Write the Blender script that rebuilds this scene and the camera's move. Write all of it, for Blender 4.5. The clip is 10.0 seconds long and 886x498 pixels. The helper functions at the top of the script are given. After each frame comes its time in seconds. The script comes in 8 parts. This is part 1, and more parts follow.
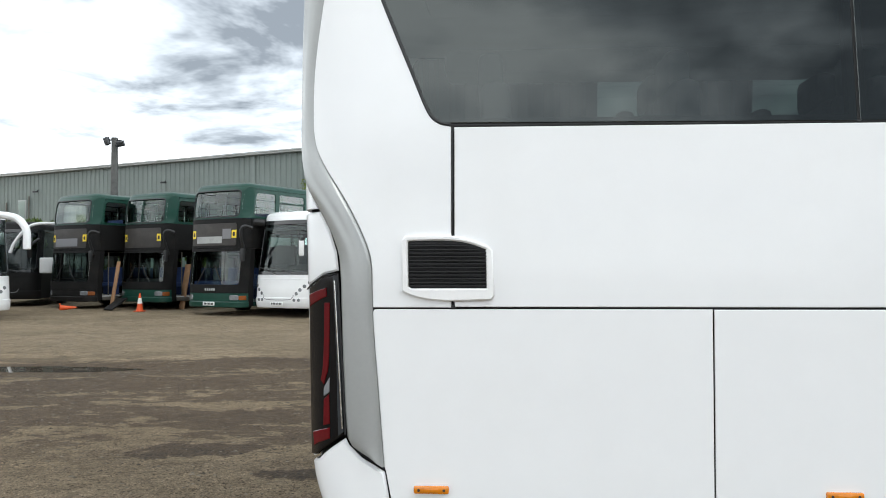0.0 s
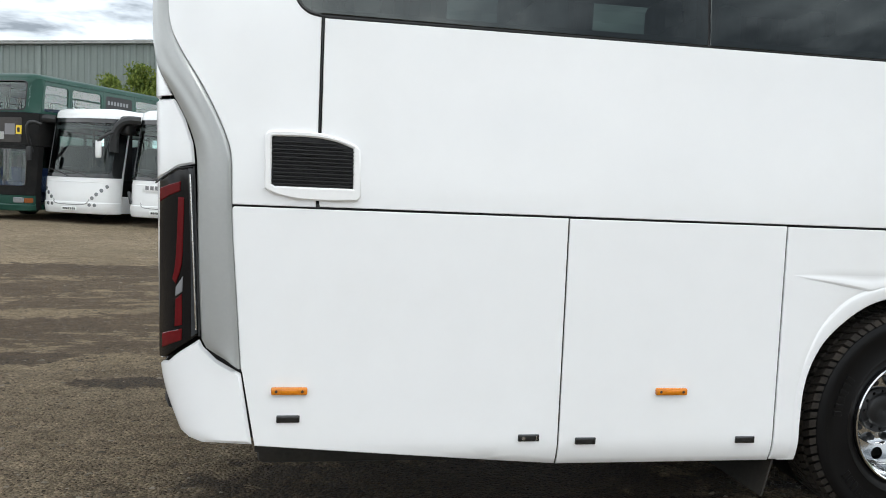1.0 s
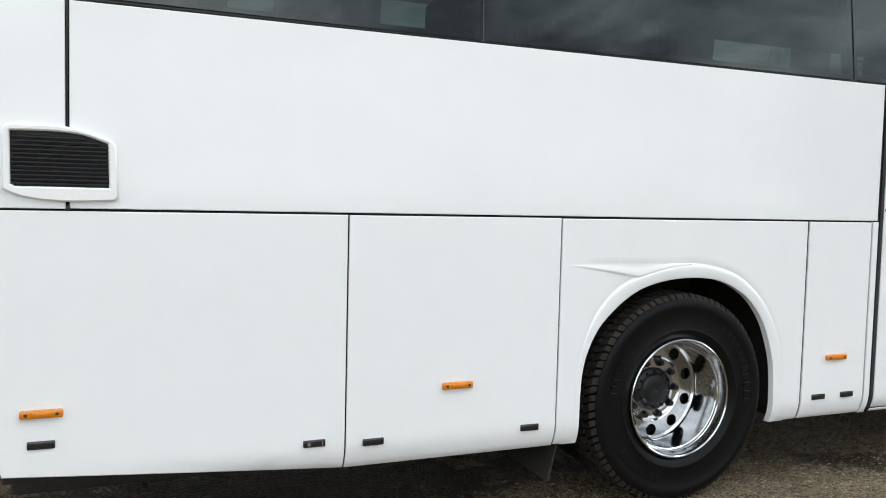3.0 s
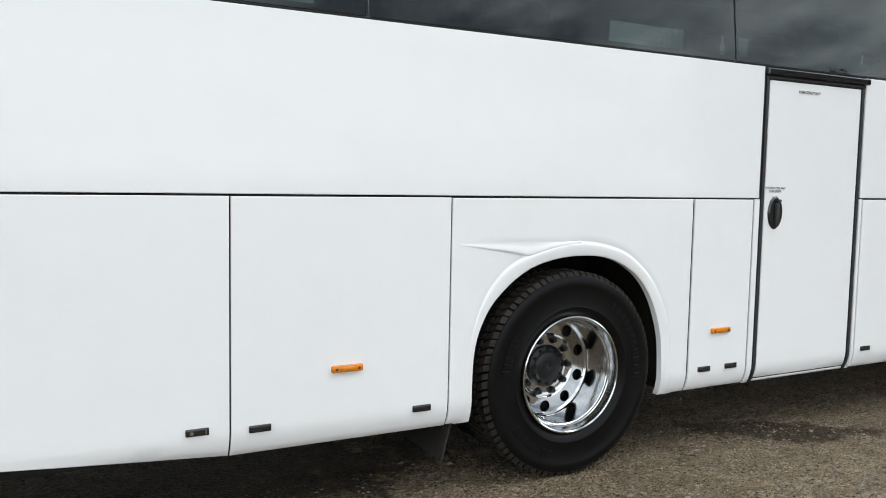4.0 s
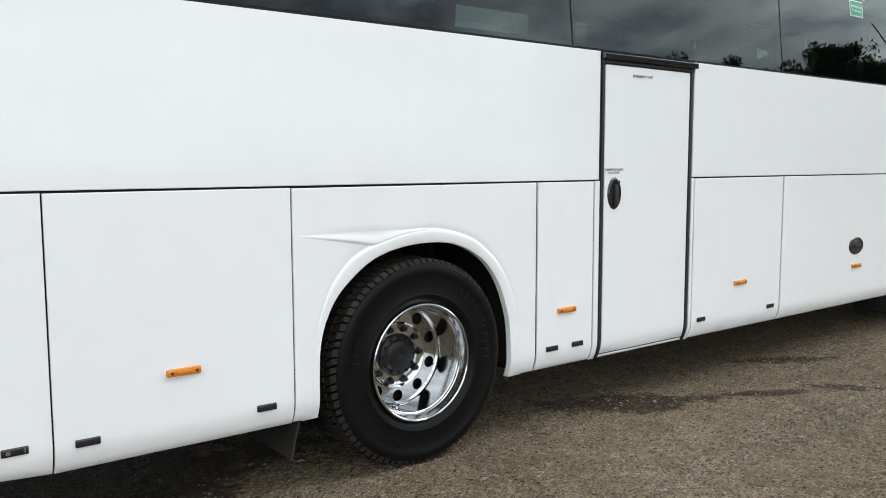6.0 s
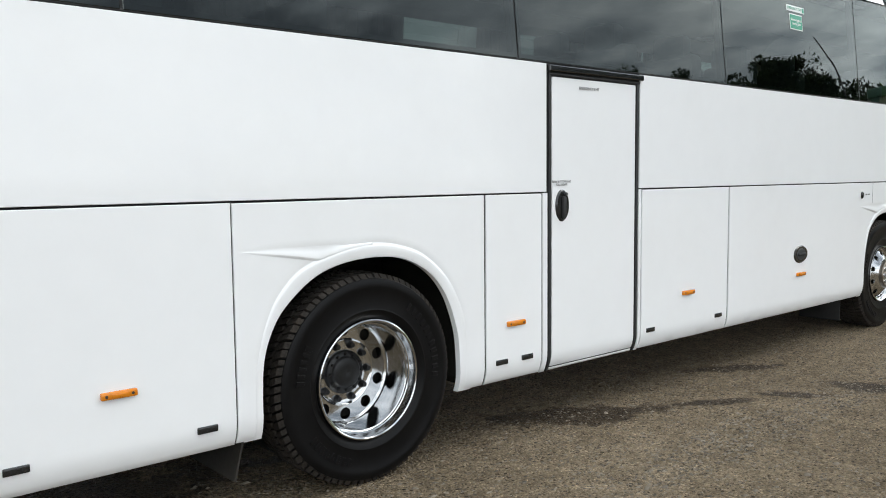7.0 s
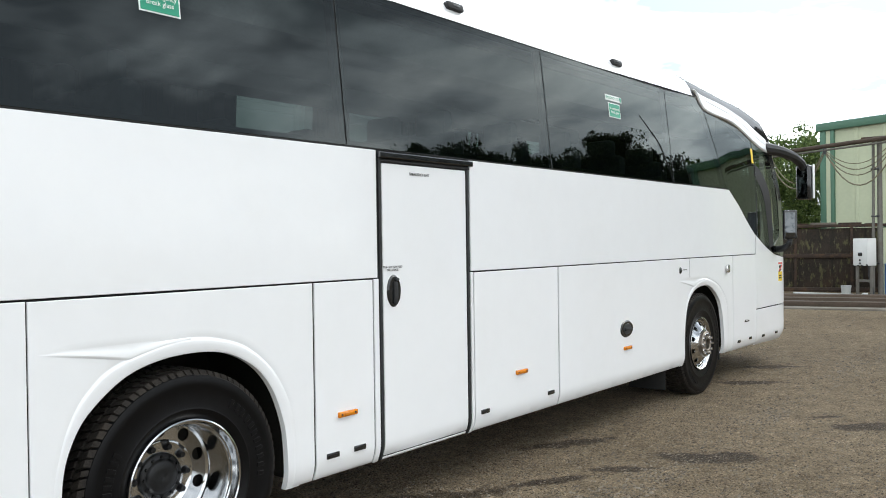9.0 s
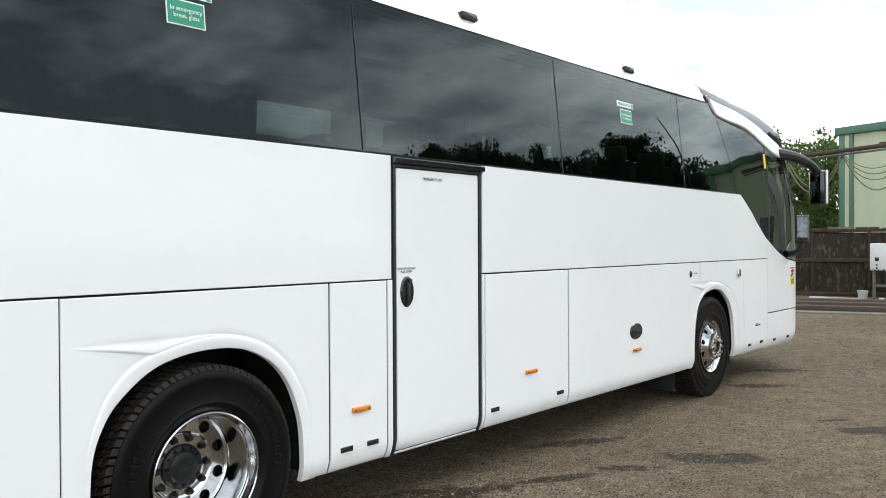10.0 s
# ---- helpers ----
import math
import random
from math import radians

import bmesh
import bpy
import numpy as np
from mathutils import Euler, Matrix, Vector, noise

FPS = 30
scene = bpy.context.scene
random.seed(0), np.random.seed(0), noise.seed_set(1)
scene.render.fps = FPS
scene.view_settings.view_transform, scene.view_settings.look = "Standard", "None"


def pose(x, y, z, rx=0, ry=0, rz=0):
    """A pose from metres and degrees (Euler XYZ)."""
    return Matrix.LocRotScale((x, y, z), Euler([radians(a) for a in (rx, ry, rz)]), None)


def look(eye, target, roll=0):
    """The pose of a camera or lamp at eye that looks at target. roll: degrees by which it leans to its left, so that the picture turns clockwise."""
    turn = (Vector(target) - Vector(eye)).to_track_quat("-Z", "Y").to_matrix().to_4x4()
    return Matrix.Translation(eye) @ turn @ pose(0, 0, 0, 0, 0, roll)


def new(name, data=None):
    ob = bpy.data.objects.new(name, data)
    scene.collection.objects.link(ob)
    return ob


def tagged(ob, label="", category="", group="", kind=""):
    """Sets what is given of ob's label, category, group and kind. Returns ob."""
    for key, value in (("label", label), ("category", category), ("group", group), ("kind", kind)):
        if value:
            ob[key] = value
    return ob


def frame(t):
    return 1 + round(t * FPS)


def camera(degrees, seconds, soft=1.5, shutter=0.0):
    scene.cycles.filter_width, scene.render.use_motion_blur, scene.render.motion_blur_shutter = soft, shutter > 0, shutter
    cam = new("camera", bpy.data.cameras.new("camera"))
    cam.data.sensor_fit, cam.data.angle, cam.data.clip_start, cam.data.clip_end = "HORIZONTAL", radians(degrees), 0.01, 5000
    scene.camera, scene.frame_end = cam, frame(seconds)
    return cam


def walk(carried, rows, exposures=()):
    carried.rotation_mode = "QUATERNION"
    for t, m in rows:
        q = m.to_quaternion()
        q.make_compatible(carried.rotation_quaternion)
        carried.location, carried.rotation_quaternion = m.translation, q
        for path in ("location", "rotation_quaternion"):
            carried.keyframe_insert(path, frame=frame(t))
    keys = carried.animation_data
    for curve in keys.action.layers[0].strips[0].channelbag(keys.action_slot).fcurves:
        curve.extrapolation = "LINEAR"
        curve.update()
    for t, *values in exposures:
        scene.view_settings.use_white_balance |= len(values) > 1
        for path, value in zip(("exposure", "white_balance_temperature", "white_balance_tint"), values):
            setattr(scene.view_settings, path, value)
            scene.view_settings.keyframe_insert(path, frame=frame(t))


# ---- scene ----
cam = camera(56.20, 10.0, soft=0.95)
PATH = [
    (0, (0.4901, -3.3597, 1.5501), (0.3771, -1.3636, 1.6026), -0.08),
    (0.5, (0.2814, -3.2969, 1.5015), (0.5481, -1.3175, 1.3973), 1.82),
    (1, (0.2511, -3.3023, 1.4874), (0.6062, -1.3391, 1.3475), 2.42),
    (1.5, (0.2319, -3.2984, 1.4958), (0.5791, -1.3348, 1.3425), 2.40),
    (2, (0.2663, -3.2565, 1.4994), (0.7781, -1.3286, 1.3543), 2.55),
    (2.5, (0.3143, -3.2543, 1.4406), (0.9742, -1.3686, 1.3463), 1.83),
    (3, (0.4228, -3.2409, 1.4765), (1.2000, -1.4024, 1.3514), 1.40),
    (4.5, (0.5737, -3.2492, 1.4707), (1.6095, -1.5494, 1.2766), 0.70),
    (5, (0.6041, -3.1992, 1.4622), (1.7111, -1.5495, 1.2314), 0.16),
    (5.5, (0.6406, -3.2418, 1.4923), (1.8131, -1.6361, 1.2752), 0.07),
    (7, (0.7512, -3.2279, 1.4944), (2.0587, -1.7243, 1.3218), -0.60),
    (7.5, (0.7821, -3.2477, 1.5300), (2.1387, -1.7831, 1.4102), -0.73),
    (8, (0.8159, -3.2575, 1.5586), (2.2560, -1.8736, 1.4531), -0.99),
    (8.5, (0.8716, -3.2329, 1.5834), (2.3728, -1.9134, 1.5100), -0.90),
    (9, (0.8835, -3.2650, 1.6034), (2.4441, -2.0143, 1.5863), -0.82),
    (9.5, (0.8671, -3.3174, 1.6046), (2.4641, -2.1136, 1.6307), -0.64),
    (10, (0.7738, -3.3932, 1.6190), (2.3083, -2.1107, 1.6028), -0.28),
]
walk(cam, [(t, look(eye, target, roll)) for t, eye, target, roll in PATH], [(0, -0.14, 6250, 7), (5.5, -0.13, 6250, 7), (7.0, -0.09, 6250, 7), (8.5, -0.04, 6250, 7), (10, 0.0, 6250, 7)])

# ---- world, sun ----
world = bpy.data.worlds.new("world")
scene.world = world
world.use_nodes = True
wt = world.node_tree
wt.nodes.clear()


def wnode(kind, **values):
    n = wt.nodes.new(kind)
    for k, v in values.items():
        n.inputs[k].default_value = v
    return n


w_out = wnode("ShaderNodeOutputWorld")
w_bg = wnode("ShaderNodeBackground")
w_bg.inputs["Strength"].default_value = 0.140
w_sky = wnode("ShaderNodeTexSky")
w_sky.sky_type = "NISHITA"
w_sky.sun_disc = False
w_sky.sun_elevation = radians(46)
w_sky.sun_rotation = radians(125)
w_co = wnode("ShaderNodeTexCoord")
w_sep = wnode("ShaderNodeSeparateXYZ")
wt.links.new(w_co.outputs["Generated"], w_sep.inputs[0])
# clouds on a flat ceiling: x / (z + 0.12), y / (z + 0.12)
w_h = wnode("ShaderNodeMath")
w_h.operation = "ADD"
w_h.inputs[1].default_value = 0.14
w_mx = wnode("ShaderNodeMath")
w_mx.operation = "MAXIMUM"
w_mx.inputs[1].default_value = 0.02
wt.links.new(w_sep.outputs["Z"], w_mx.inputs[0])
wt.links.new(w_mx.outputs[0], w_h.inputs[0])
w_div = []
for axis in "XY":
    d = wnode("ShaderNodeMath")
    d.operation = "DIVIDE"
    wt.links.new(w_sep.outputs[axis], d.inputs[0])
    wt.links.new(w_h.outputs[0], d.inputs[1])
    w_div.append(d)
w_comb = wnode("ShaderNodeCombineXYZ", Z=8.3)
for axis, d in zip("XY", w_div):
    wt.links.new(d.outputs[0], w_comb.inputs[axis])
w_n1 = wnode("ShaderNodeTexNoise", Scale=0.75, Detail=7.0, Roughness=0.55, Distortion=0.5)
w_n2 = wnode("ShaderNodeTexNoise", Scale=2.2, Detail=5.0, Roughness=0.6, Distortion=0.3)
for n in (w_n1, w_n2):
    wt.links.new(w_comb.outputs[0], n.inputs["Vector"])
w_mix = wnode("ShaderNodeMix")
w_mix.inputs["Factor"].default_value = 0.48
wt.links.new(w_n1.outputs["Fac"], w_mix.inputs[2])
wt.links.new(w_n2.outputs["Fac"], w_mix.inputs[3])
w_ramp = wnode("ShaderNodeValToRGB")
cr = w_ramp.color_ramp
cr.elements[0].position, cr.elements[0].color = 0.369, (3.3, 3.6, 4.0, 1)
cr.elements[1].position, cr.elements[1].color = 0.554, (20.0, 20.0, 20.0, 1)
e = cr.elements.new(0.449)
e.color = (9.2, 9.7, 10.3, 1)
# thinner, paler cloud over the sheds, heavier cloud ahead of the coach
w_lean = wnode("ShaderNodeMath")
w_lean.operation = "MULTIPLY_ADD"
w_lean.inputs[1].default_value = 1.0
w_way = wnode("ShaderNodeVectorMath")
w_way.operation = "DOT_PRODUCT"
w_way.inputs[1].default_value = (-0.028, -0.030, -0.035)
wt.links.new(w_co.outputs["Generated"], w_way.inputs[0])
wt.links.new(w_way.outputs["Value"], w_lean.inputs[0])
wt.links.new(w_mix.outputs[0], w_lean.inputs[2])
# one heavy rain cloud stands over the far side of the yard
w_rain = wnode("ShaderNodeVectorMath")
w_rain.operation = "DOT_PRODUCT"
w_rain.inputs[1].default_value = Vector((0.60, -0.66, 0.45)).normalized()
wt.links.new(w_co.outputs["Generated"], w_rain.inputs[0])
w_bank = wnode("ShaderNodeMapRange")
w_bank.interpolation_type = "SMOOTHSTEP"
w_bank.inputs["From Min"].default_value = 0.87
w_bank.inputs["From Max"].default_value = 0.98
w_bank.inputs["To Max"].default_value = 0.088
wt.links.new(w_rain.outputs["Value"], w_bank.inputs["Value"])
w_thin = wnode("ShaderNodeMath")
w_thin.operation = "SUBTRACT"
wt.links.new(w_lean.outputs[0], w_thin.inputs[0])
wt.links.new(w_bank.outputs[0], w_thin.inputs[1])
wt.links.new(w_thin.outputs[0], w_ramp.inputs[0])
w_cl = wnode("ShaderNodeMix")
w_cl.data_type = "RGBA"
w_cl.inputs["Factor"].default_value = 0.94
wt.links.new(w_sky.outputs[0], w_cl.inputs["A"])
# the clouds are brighter round the hidden sun
w_dot = wnode("ShaderNodeVectorMath")
w_dot.operation = "DOT_PRODUCT"
w_dot.inputs[1].default_value = Vector((0.93, 0.15, 0.33)).normalized()
wt.links.new(w_co.outputs["Generated"], w_dot.inputs[0])
w_glow = wnode("ShaderNodeMapRange")
w_glow.inputs["From Min"].default_value = 0.80
w_glow.inputs["From Max"].default_value = 1.0
w_glow.inputs["To Min"].default_value = 0.93
w_glow.inputs["To Max"].default_value = 2.3
wt.links.new(w_dot.outputs["Value"], w_glow.inputs["Value"])
w_lit = wnode("ShaderNodeVectorMath")
w_lit.operation = "SCALE"
wt.links.new(w_ramp.outputs[0], w_lit.inputs[0])
wt.links.new(w_glow.outputs[0], w_lit.inputs["Scale"])
wt.links.new(w_lit.outputs[0], w_cl.inputs["B"])
wt.links.new(w_cl.outputs["Result"], w_bg.inputs["Color"])
wt.links.new(w_bg.outputs[0], w_out.inputs[0])

sun = new("sun", bpy.data.lights.new("sun", "SUN"))
sun.data.energy = 1.1
sun.data.angle = radians(25)
sun.data.color = (1.0, 0.96, 0.9)
sun.matrix_world = look((14, -10, 18), (0, 0, 0))
scene.view_settings.exposure = 0.0

# ---- materials ----
def mat(name, color, rough=0.5, metal=0.0, var=0.0, scale=6.0, fine=60.0, bump=0.0, coat=0.0, spec=0.5, trans=0.0, ior=1.45, dirt=None, dirt_amount=0.0, dirt_scale=1.5, rand=0.0, emit=0.0):
    """A principled surface: base colour with two scales of variation, optional dirt, bump and gloss changes."""
    m = bpy.data.materials.new(name)
    m.use_nodes = True
    nt = m.node_tree
    b = nt.nodes["Principled BSDF"]
    b.inputs["Base Color"].default_value = (*color, 1)
    b.inputs["Roughness"].default_value = rough
    b.inputs["Metallic"].default_value = metal
    b.inputs["Coat Weight"].default_value = coat
    b.inputs["Coat Roughness"].default_value = 0.04
    b.inputs["Specular IOR Level"].default_value = spec
    b.inputs["Transmission Weight"].default_value = trans
    b.inputs["IOR"].default_value = ior
    if emit:
        b.inputs["Emission Color"].default_value = (*color, 1)
        b.inputs["Emission Strength"].default_value = emit
    co = nt.nodes.new("ShaderNodeTexCoord")
    if var or dirt or bump:
        big = nt.nodes.new("ShaderNodeTexNoise")
        big.inputs["Scale"].default_value = scale
        big.inputs["Detail"].default_value = 5
        small = nt.nodes.new("ShaderNodeTexNoise")
        small.inputs["Scale"].default_value = fine
        small.inputs["Detail"].default_value = 3
        for n in (big, small):
            nt.links.new(co.outputs["Object"], n.inputs["Vector"])
        add = nt.nodes.new("ShaderNodeMath")
        add.operation = "ADD"
        nt.links.new(big.outputs["Fac"], add.inputs[0])
        nt.links.new(small.outputs["Fac"], add.inputs[1])
        top = add.outputs[0]
        if rand:
            info = nt.nodes.new("ShaderNodeObjectInfo")
            mul = nt.nodes.new("ShaderNodeMath")
            mul.operation = "MULTIPLY_ADD"
            mul.inputs[1].default_value = rand
            nt.links.new(info.outputs["Random"], mul.inputs[0])
            nt.links.new(top, mul.inputs[2])
            top = mul.outputs[0]
        rng = nt.nodes.new("ShaderNodeMapRange")
        rng.inputs["From Min"].default_value = 0.7
        rng.inputs["From Max"].default_value = 1.3 + rand
        rng.inputs["To Min"].default_value = 1 - var
        rng.inputs["To Max"].default_value = 1 + var
        nt.links.new(top, rng.inputs["Value"])
        vm = nt.nodes.new("ShaderNodeVectorMath")
        vm.operation = "SCALE"
        vm.inputs[0].default_value = color
        nt.links.new(rng.outputs[0], vm.inputs["Scale"])
        col = vm.outputs[0]
        if dirt:
            dn = nt.nodes.new("ShaderNodeTexNoise")
            dn.inputs["Scale"].default_value = dirt_scale
            dn.inputs["Detail"].default_value = 8
            dn.inputs["Roughness"].default_value = 0.65
            nt.links.new(co.outputs["Object"], dn.inputs["Vector"])
            dr = nt.nodes.new("ShaderNodeMapRange")
            dr.inputs["From Min"].default_value = 0.5
            dr.inputs["From Max"].default_value = 0.72
            dr.inputs["To Max"].default_value = dirt_amount
            nt.links.new(dn.outputs["Fac"], dr.inputs["Value"])
            mx = nt.nodes.new("ShaderNodeMix")
            mx.data_type = "RGBA"
            nt.links.new(dr.outputs[0], mx.inputs["Factor"])
            nt.links.new(col, mx.inputs["A"])
            mx.inputs["B"].default_value = (*dirt, 1)
            col = mx.outputs["Result"]
        nt.links.new(col, b.inputs["Base Color"])
        if bump:
            bp = nt.nodes.new("ShaderNodeBump")
            bp.inputs["Strength"].default_value = bump
            bp.inputs["Distance"].default_value = 0.01
            nt.links.new(add.outputs[0], bp.inputs["Height"])
            nt.links.new(bp.outputs[0], b.inputs["Normal"])
    return m


def glass_mat(name, tint, rough=0.0, ior=1.58, gain=1.0, floor=0.0):
    """Flat window glass: mirror gloss by Fresnel over a tinted see-through sheet."""
    m = bpy.data.materials.new(name)
    m.use_nodes = True
    nt = m.node_tree
    nt.nodes.clear()
    out = nt.nodes.new("ShaderNodeOutputMaterial")
    mx = nt.nodes.new("ShaderNodeMixShader")
    fr = nt.nodes.new("ShaderNodeFresnel")
    fr.inputs["IOR"].default_value = ior
    tr = nt.nodes.new("ShaderNodeBsdfTransparent")
    tr.inputs["Color"].default_value = (*tint, 1)
    gl = nt.nodes.new("ShaderNodeBsdfGlossy")
    gl.inputs["Roughness"].default_value = rough
    gl.inputs["Color"].default_value = (0.93, 1.0, 0.98, 1)
    ga = nt.nodes.new("ShaderNodeMath")
    ga.operation = "MULTIPLY_ADD"
    ga.inputs[1].default_value = gain
    ga.inputs[2].default_value = floor
    nt.links.new(fr.outputs[0], ga.inputs[0])
    nt.links.new(ga.outputs[0], mx.inputs[0])
    nt.links.new(tr.outputs[0], mx.inputs[1])
    nt.links.new(gl.outputs[0], mx.inputs[2])
    nt.links.new(mx.outputs[0], out.inputs[0])
    return m


WHITE = mat("white_coach_paint", (0.80, 0.81, 0.82), 0.28, coat=0.6, var=0.012, scale=0.8, fine=7.0, dirt=(0.62, 0.60, 0.56), dirt_amount=0.10, dirt_scale=1.2)
WHITE_TRIM = mat("white_gelcoat", (0.80, 0.80, 0.80), 0.3, coat=0.4, var=0.02, scale=4)
SILVER = mat("silver_grey_trim_paint", (0.34, 0.35, 0.345), 0.34, metal=0.3, coat=0.5, var=0.02, scale=3)
BLACK = mat("black_rubber", (0.018, 0.019, 0.02), 0.55, var=0.2, scale=8)
BLACK_GLOSS = mat("black_gloss_plastic", (0.012, 0.013, 0.014), 0.18, coat=0.5, var=0.1)
BLACK_MATT = mat("black_matt_plastic", (0.02, 0.02, 0.021), 0.7, var=0.25, scale=20)
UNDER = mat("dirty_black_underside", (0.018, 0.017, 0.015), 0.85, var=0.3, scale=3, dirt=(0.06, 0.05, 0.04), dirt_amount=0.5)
TINT = glass_mat("dark_tinted_glass", (0.145, 0.178, 0.17), 0.0, 1.5, 0.36, 0.056)
BUSGLASS = glass_mat("pale_green_glass", (0.74, 0.80, 0.79), 0.0, 1.62)
UPGLASS = glass_mat("upper_deck_glass", (0.88, 0.94, 0.91), 0.0, 1.68)
BLINDBOX = mat("faded_brown_black_panel", (0.035, 0.031, 0.028), 0.45, spec=0.4, var=0.3, scale=2.5, dirt=(0.08, 0.072, 0.06), dirt_amount=0.5, dirt_scale=2)
LAMPGREY = mat("grey_lamp_lens", (0.22, 0.23, 0.24), 0.15, metal=0.4, var=0.2, scale=30)
PALEBLIND = mat("pale_grey_blind", (0.34, 0.35, 0.34), 0.5, var=0.2, scale=5)
INDICATOR = mat("dull_orange_lens", (0.22, 0.065, 0.015), 0.25, var=0.15, scale=20)
BUSINNER = mat("pale_bus_lining", (0.50, 0.51, 0.50), 0.8, var=0.08)
COACHGLASS = glass_mat("grey_green_windscreen", (0.42, 0.48, 0.46), 0.0, 1.5)
SLAT = mat("satin_black_slat", (0.008, 0.008, 0.009), 0.45, var=0.1)
CLEAR = glass_mat("clear_glass", (0.72, 0.79, 0.75), 0.0, 1.5, 0.5, 0.02)
SMOKE = mat("smoked_roof_glass", (0.02, 0.022, 0.024), 0.35, spec=0.1, var=0.1)
TYRE = mat("black_tyre_rubber", (0.003, 0.003, 0.0034), 0.40, var=0.25, scale=12, fine=150, bump=0.08, spec=0.2, dirt=(0.010, 0.009, 0.008), dirt_amount=0.15, dirt_scale=3)
TREAD = mat("dusty_tyre_tread", (0.017, 0.0138, 0.0108), 0.85, var=0.5, scale=14, fine=90, bump=0.3, dirt=(0.060, 0.047, 0.034), dirt_amount=0.6, dirt_scale=8)
ALLOY = mat("polished_alloy", (0.55, 0.56, 0.57), 0.13, metal=1.0, var=0.03, scale=5)
STEEL = mat("bright_steel", (0.62, 0.62, 0.62), 0.25, metal=1.0, var=0.08)
DARKMETAL = mat("dark_grey_metal", (0.05, 0.052, 0.055), 0.45, metal=0.4, var=0.2, scale=10)
BRONZE = mat("dull_bronze_metal", (0.30, 0.265, 0.225), 0.28, metal=1.0, var=0.15, scale=12)
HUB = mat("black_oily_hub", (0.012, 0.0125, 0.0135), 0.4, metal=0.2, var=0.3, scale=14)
AMBER = mat("amber_lens", (0.60, 0.19, 0.006), 0.18, coat=0.35, var=0.08, scale=40)
RED = mat("red_lens", (0.10, 0.004, 0.007), 0.14, spec=0.4, coat=0.1, var=0.08, scale=30)
LAMPBLACK = mat("smoked_lamp_housing", (0.006, 0.006, 0.007), 0.10, spec=0.35, coat=0.0, var=0.2)
LAMPEDGE = mat("grey_smoked_lens", (0.035, 0.038, 0.042), 0.15, spec=0.4, var=0.15)
YELLOW = mat("yellow_sticker", (0.75, 0.55, 0.03), 0.5, var=0.05)
WARNRED = mat("red_sticker", (0.6, 0.06, 0.04), 0.5, var=0.05)
GREENSIGN = mat("green_sticker", (0.02, 0.27, 0.16), 0.4, var=0.04)
PAPER = mat("white_sticker", (0.75, 0.78, 0.76), 0.5, var=0.03)
INK = mat("black_print", (0.02, 0.02, 0.02), 0.6)
GREYINK = mat("grey_print", (0.18, 0.18, 0.19), 0.6)
SEAT = mat("grey_seat_cloth", (0.08, 0.085, 0.10), 0.9, var=0.25, scale=18, fine=200)
LINING = mat("grey_interior_lining", (0.28, 0.28, 0.28), 0.8, var=0.1)
MIRROR = mat("tinted_mirror_silver", (0.11, 0.117, 0.122), 0.03, metal=1.0)
DDGREEN = mat("dark_green_bus_paint", (0.008, 0.047, 0.033), 0.4, spec=0.3, coat=0.1, var=0.15, scale=1.5, dirt=(0.03, 0.06, 0.05), dirt_amount=0.4)
DDBLACK = mat("faded_black_bus_paint", (0.012, 0.012, 0.012), 0.6, spec=0.15, coat=0.0, var=0.3, scale=1.2, dirt=(0.035, 0.03, 0.026), dirt_amount=0.35)
BUSWHITE = mat("white_bus_paint", (0.72, 0.73, 0.73), 0.3, coat=0.4, var=0.03, scale=1.2, dirt=(0.5, 0.48, 0.44), dirt_amount=0.2)
CLAD = mat("grey_green_cladding", (0.185, 0.215, 0.20), 0.55, var=0.07, scale=0.7, fine=12, dirt=(0.15, 0.17, 0.15), dirt_amount=0.4, dirt_scale=0.5)
CLADROOF = mat("pale_grey_roof_sheet", (0.42, 0.43, 0.42), 0.6, var=0.1, scale=0.6, dirt=(0.26, 0.26, 0.23), dirt_amount=0.6, dirt_scale=0.8)
CREAM = mat("cream_green_cladding", (0.46, 0.50, 0.35), 0.55, var=0.05, scale=0.9, fine=9, dirt=(0.36, 0.40, 0.27), dirt_amount=0.4, dirt_scale=0.7)
GREENTRIM = mat("green_flashing", (0.075, 0.165, 0.11), 0.45, var=0.08, scale=3)
RUST = mat("rusty_painted_steel", (0.021, 0.0155, 0.0105), 0.88, var=0.6, scale=2.2, fine=25, bump=0.5, dirt=(0.042, 0.024, 0.013), dirt_amount=0.8, dirt_scale=1.3)
HOSE = mat("weathered_hose", (0.15, 0.135, 0.09), 0.8, var=0.3, scale=6)
RUSTDARK = mat("dark_rusty_steel", (0.036, 0.024, 0.017), 0.85, var=0.4, scale=5, bump=0.3, dirt=(0.10, 0.05, 0.02), dirt_amount=0.6, dirt_scale=5)
GALV = mat("galvanised_steel", (0.135, 0.13, 0.115), 0.5, metal=0.3, var=0.2, scale=5, dirt=(0.10, 0.07, 0.045), dirt_amount=0.5, dirt_scale=4)
TIMBER = mat("weathered_timber", (0.068, 0.050, 0.035), 0.85, var=0.4, scale=4, fine=40, bump=0.4, dirt=(0.06, 0.04, 0.03), dirt_amount=0.6, dirt_scale=4, rand=0.4)
PLANK = mat("bare_brown_board", (0.28, 0.16, 0.085), 0.8, var=0.2, scale=6, fine=50)
CABINET = mat("pale_grey_enclosure", (0.62, 0.63, 0.62), 0.45, var=0.04, scale=4, dirt=(0.4, 0.38, 0.33), dirt_amount=0.3)
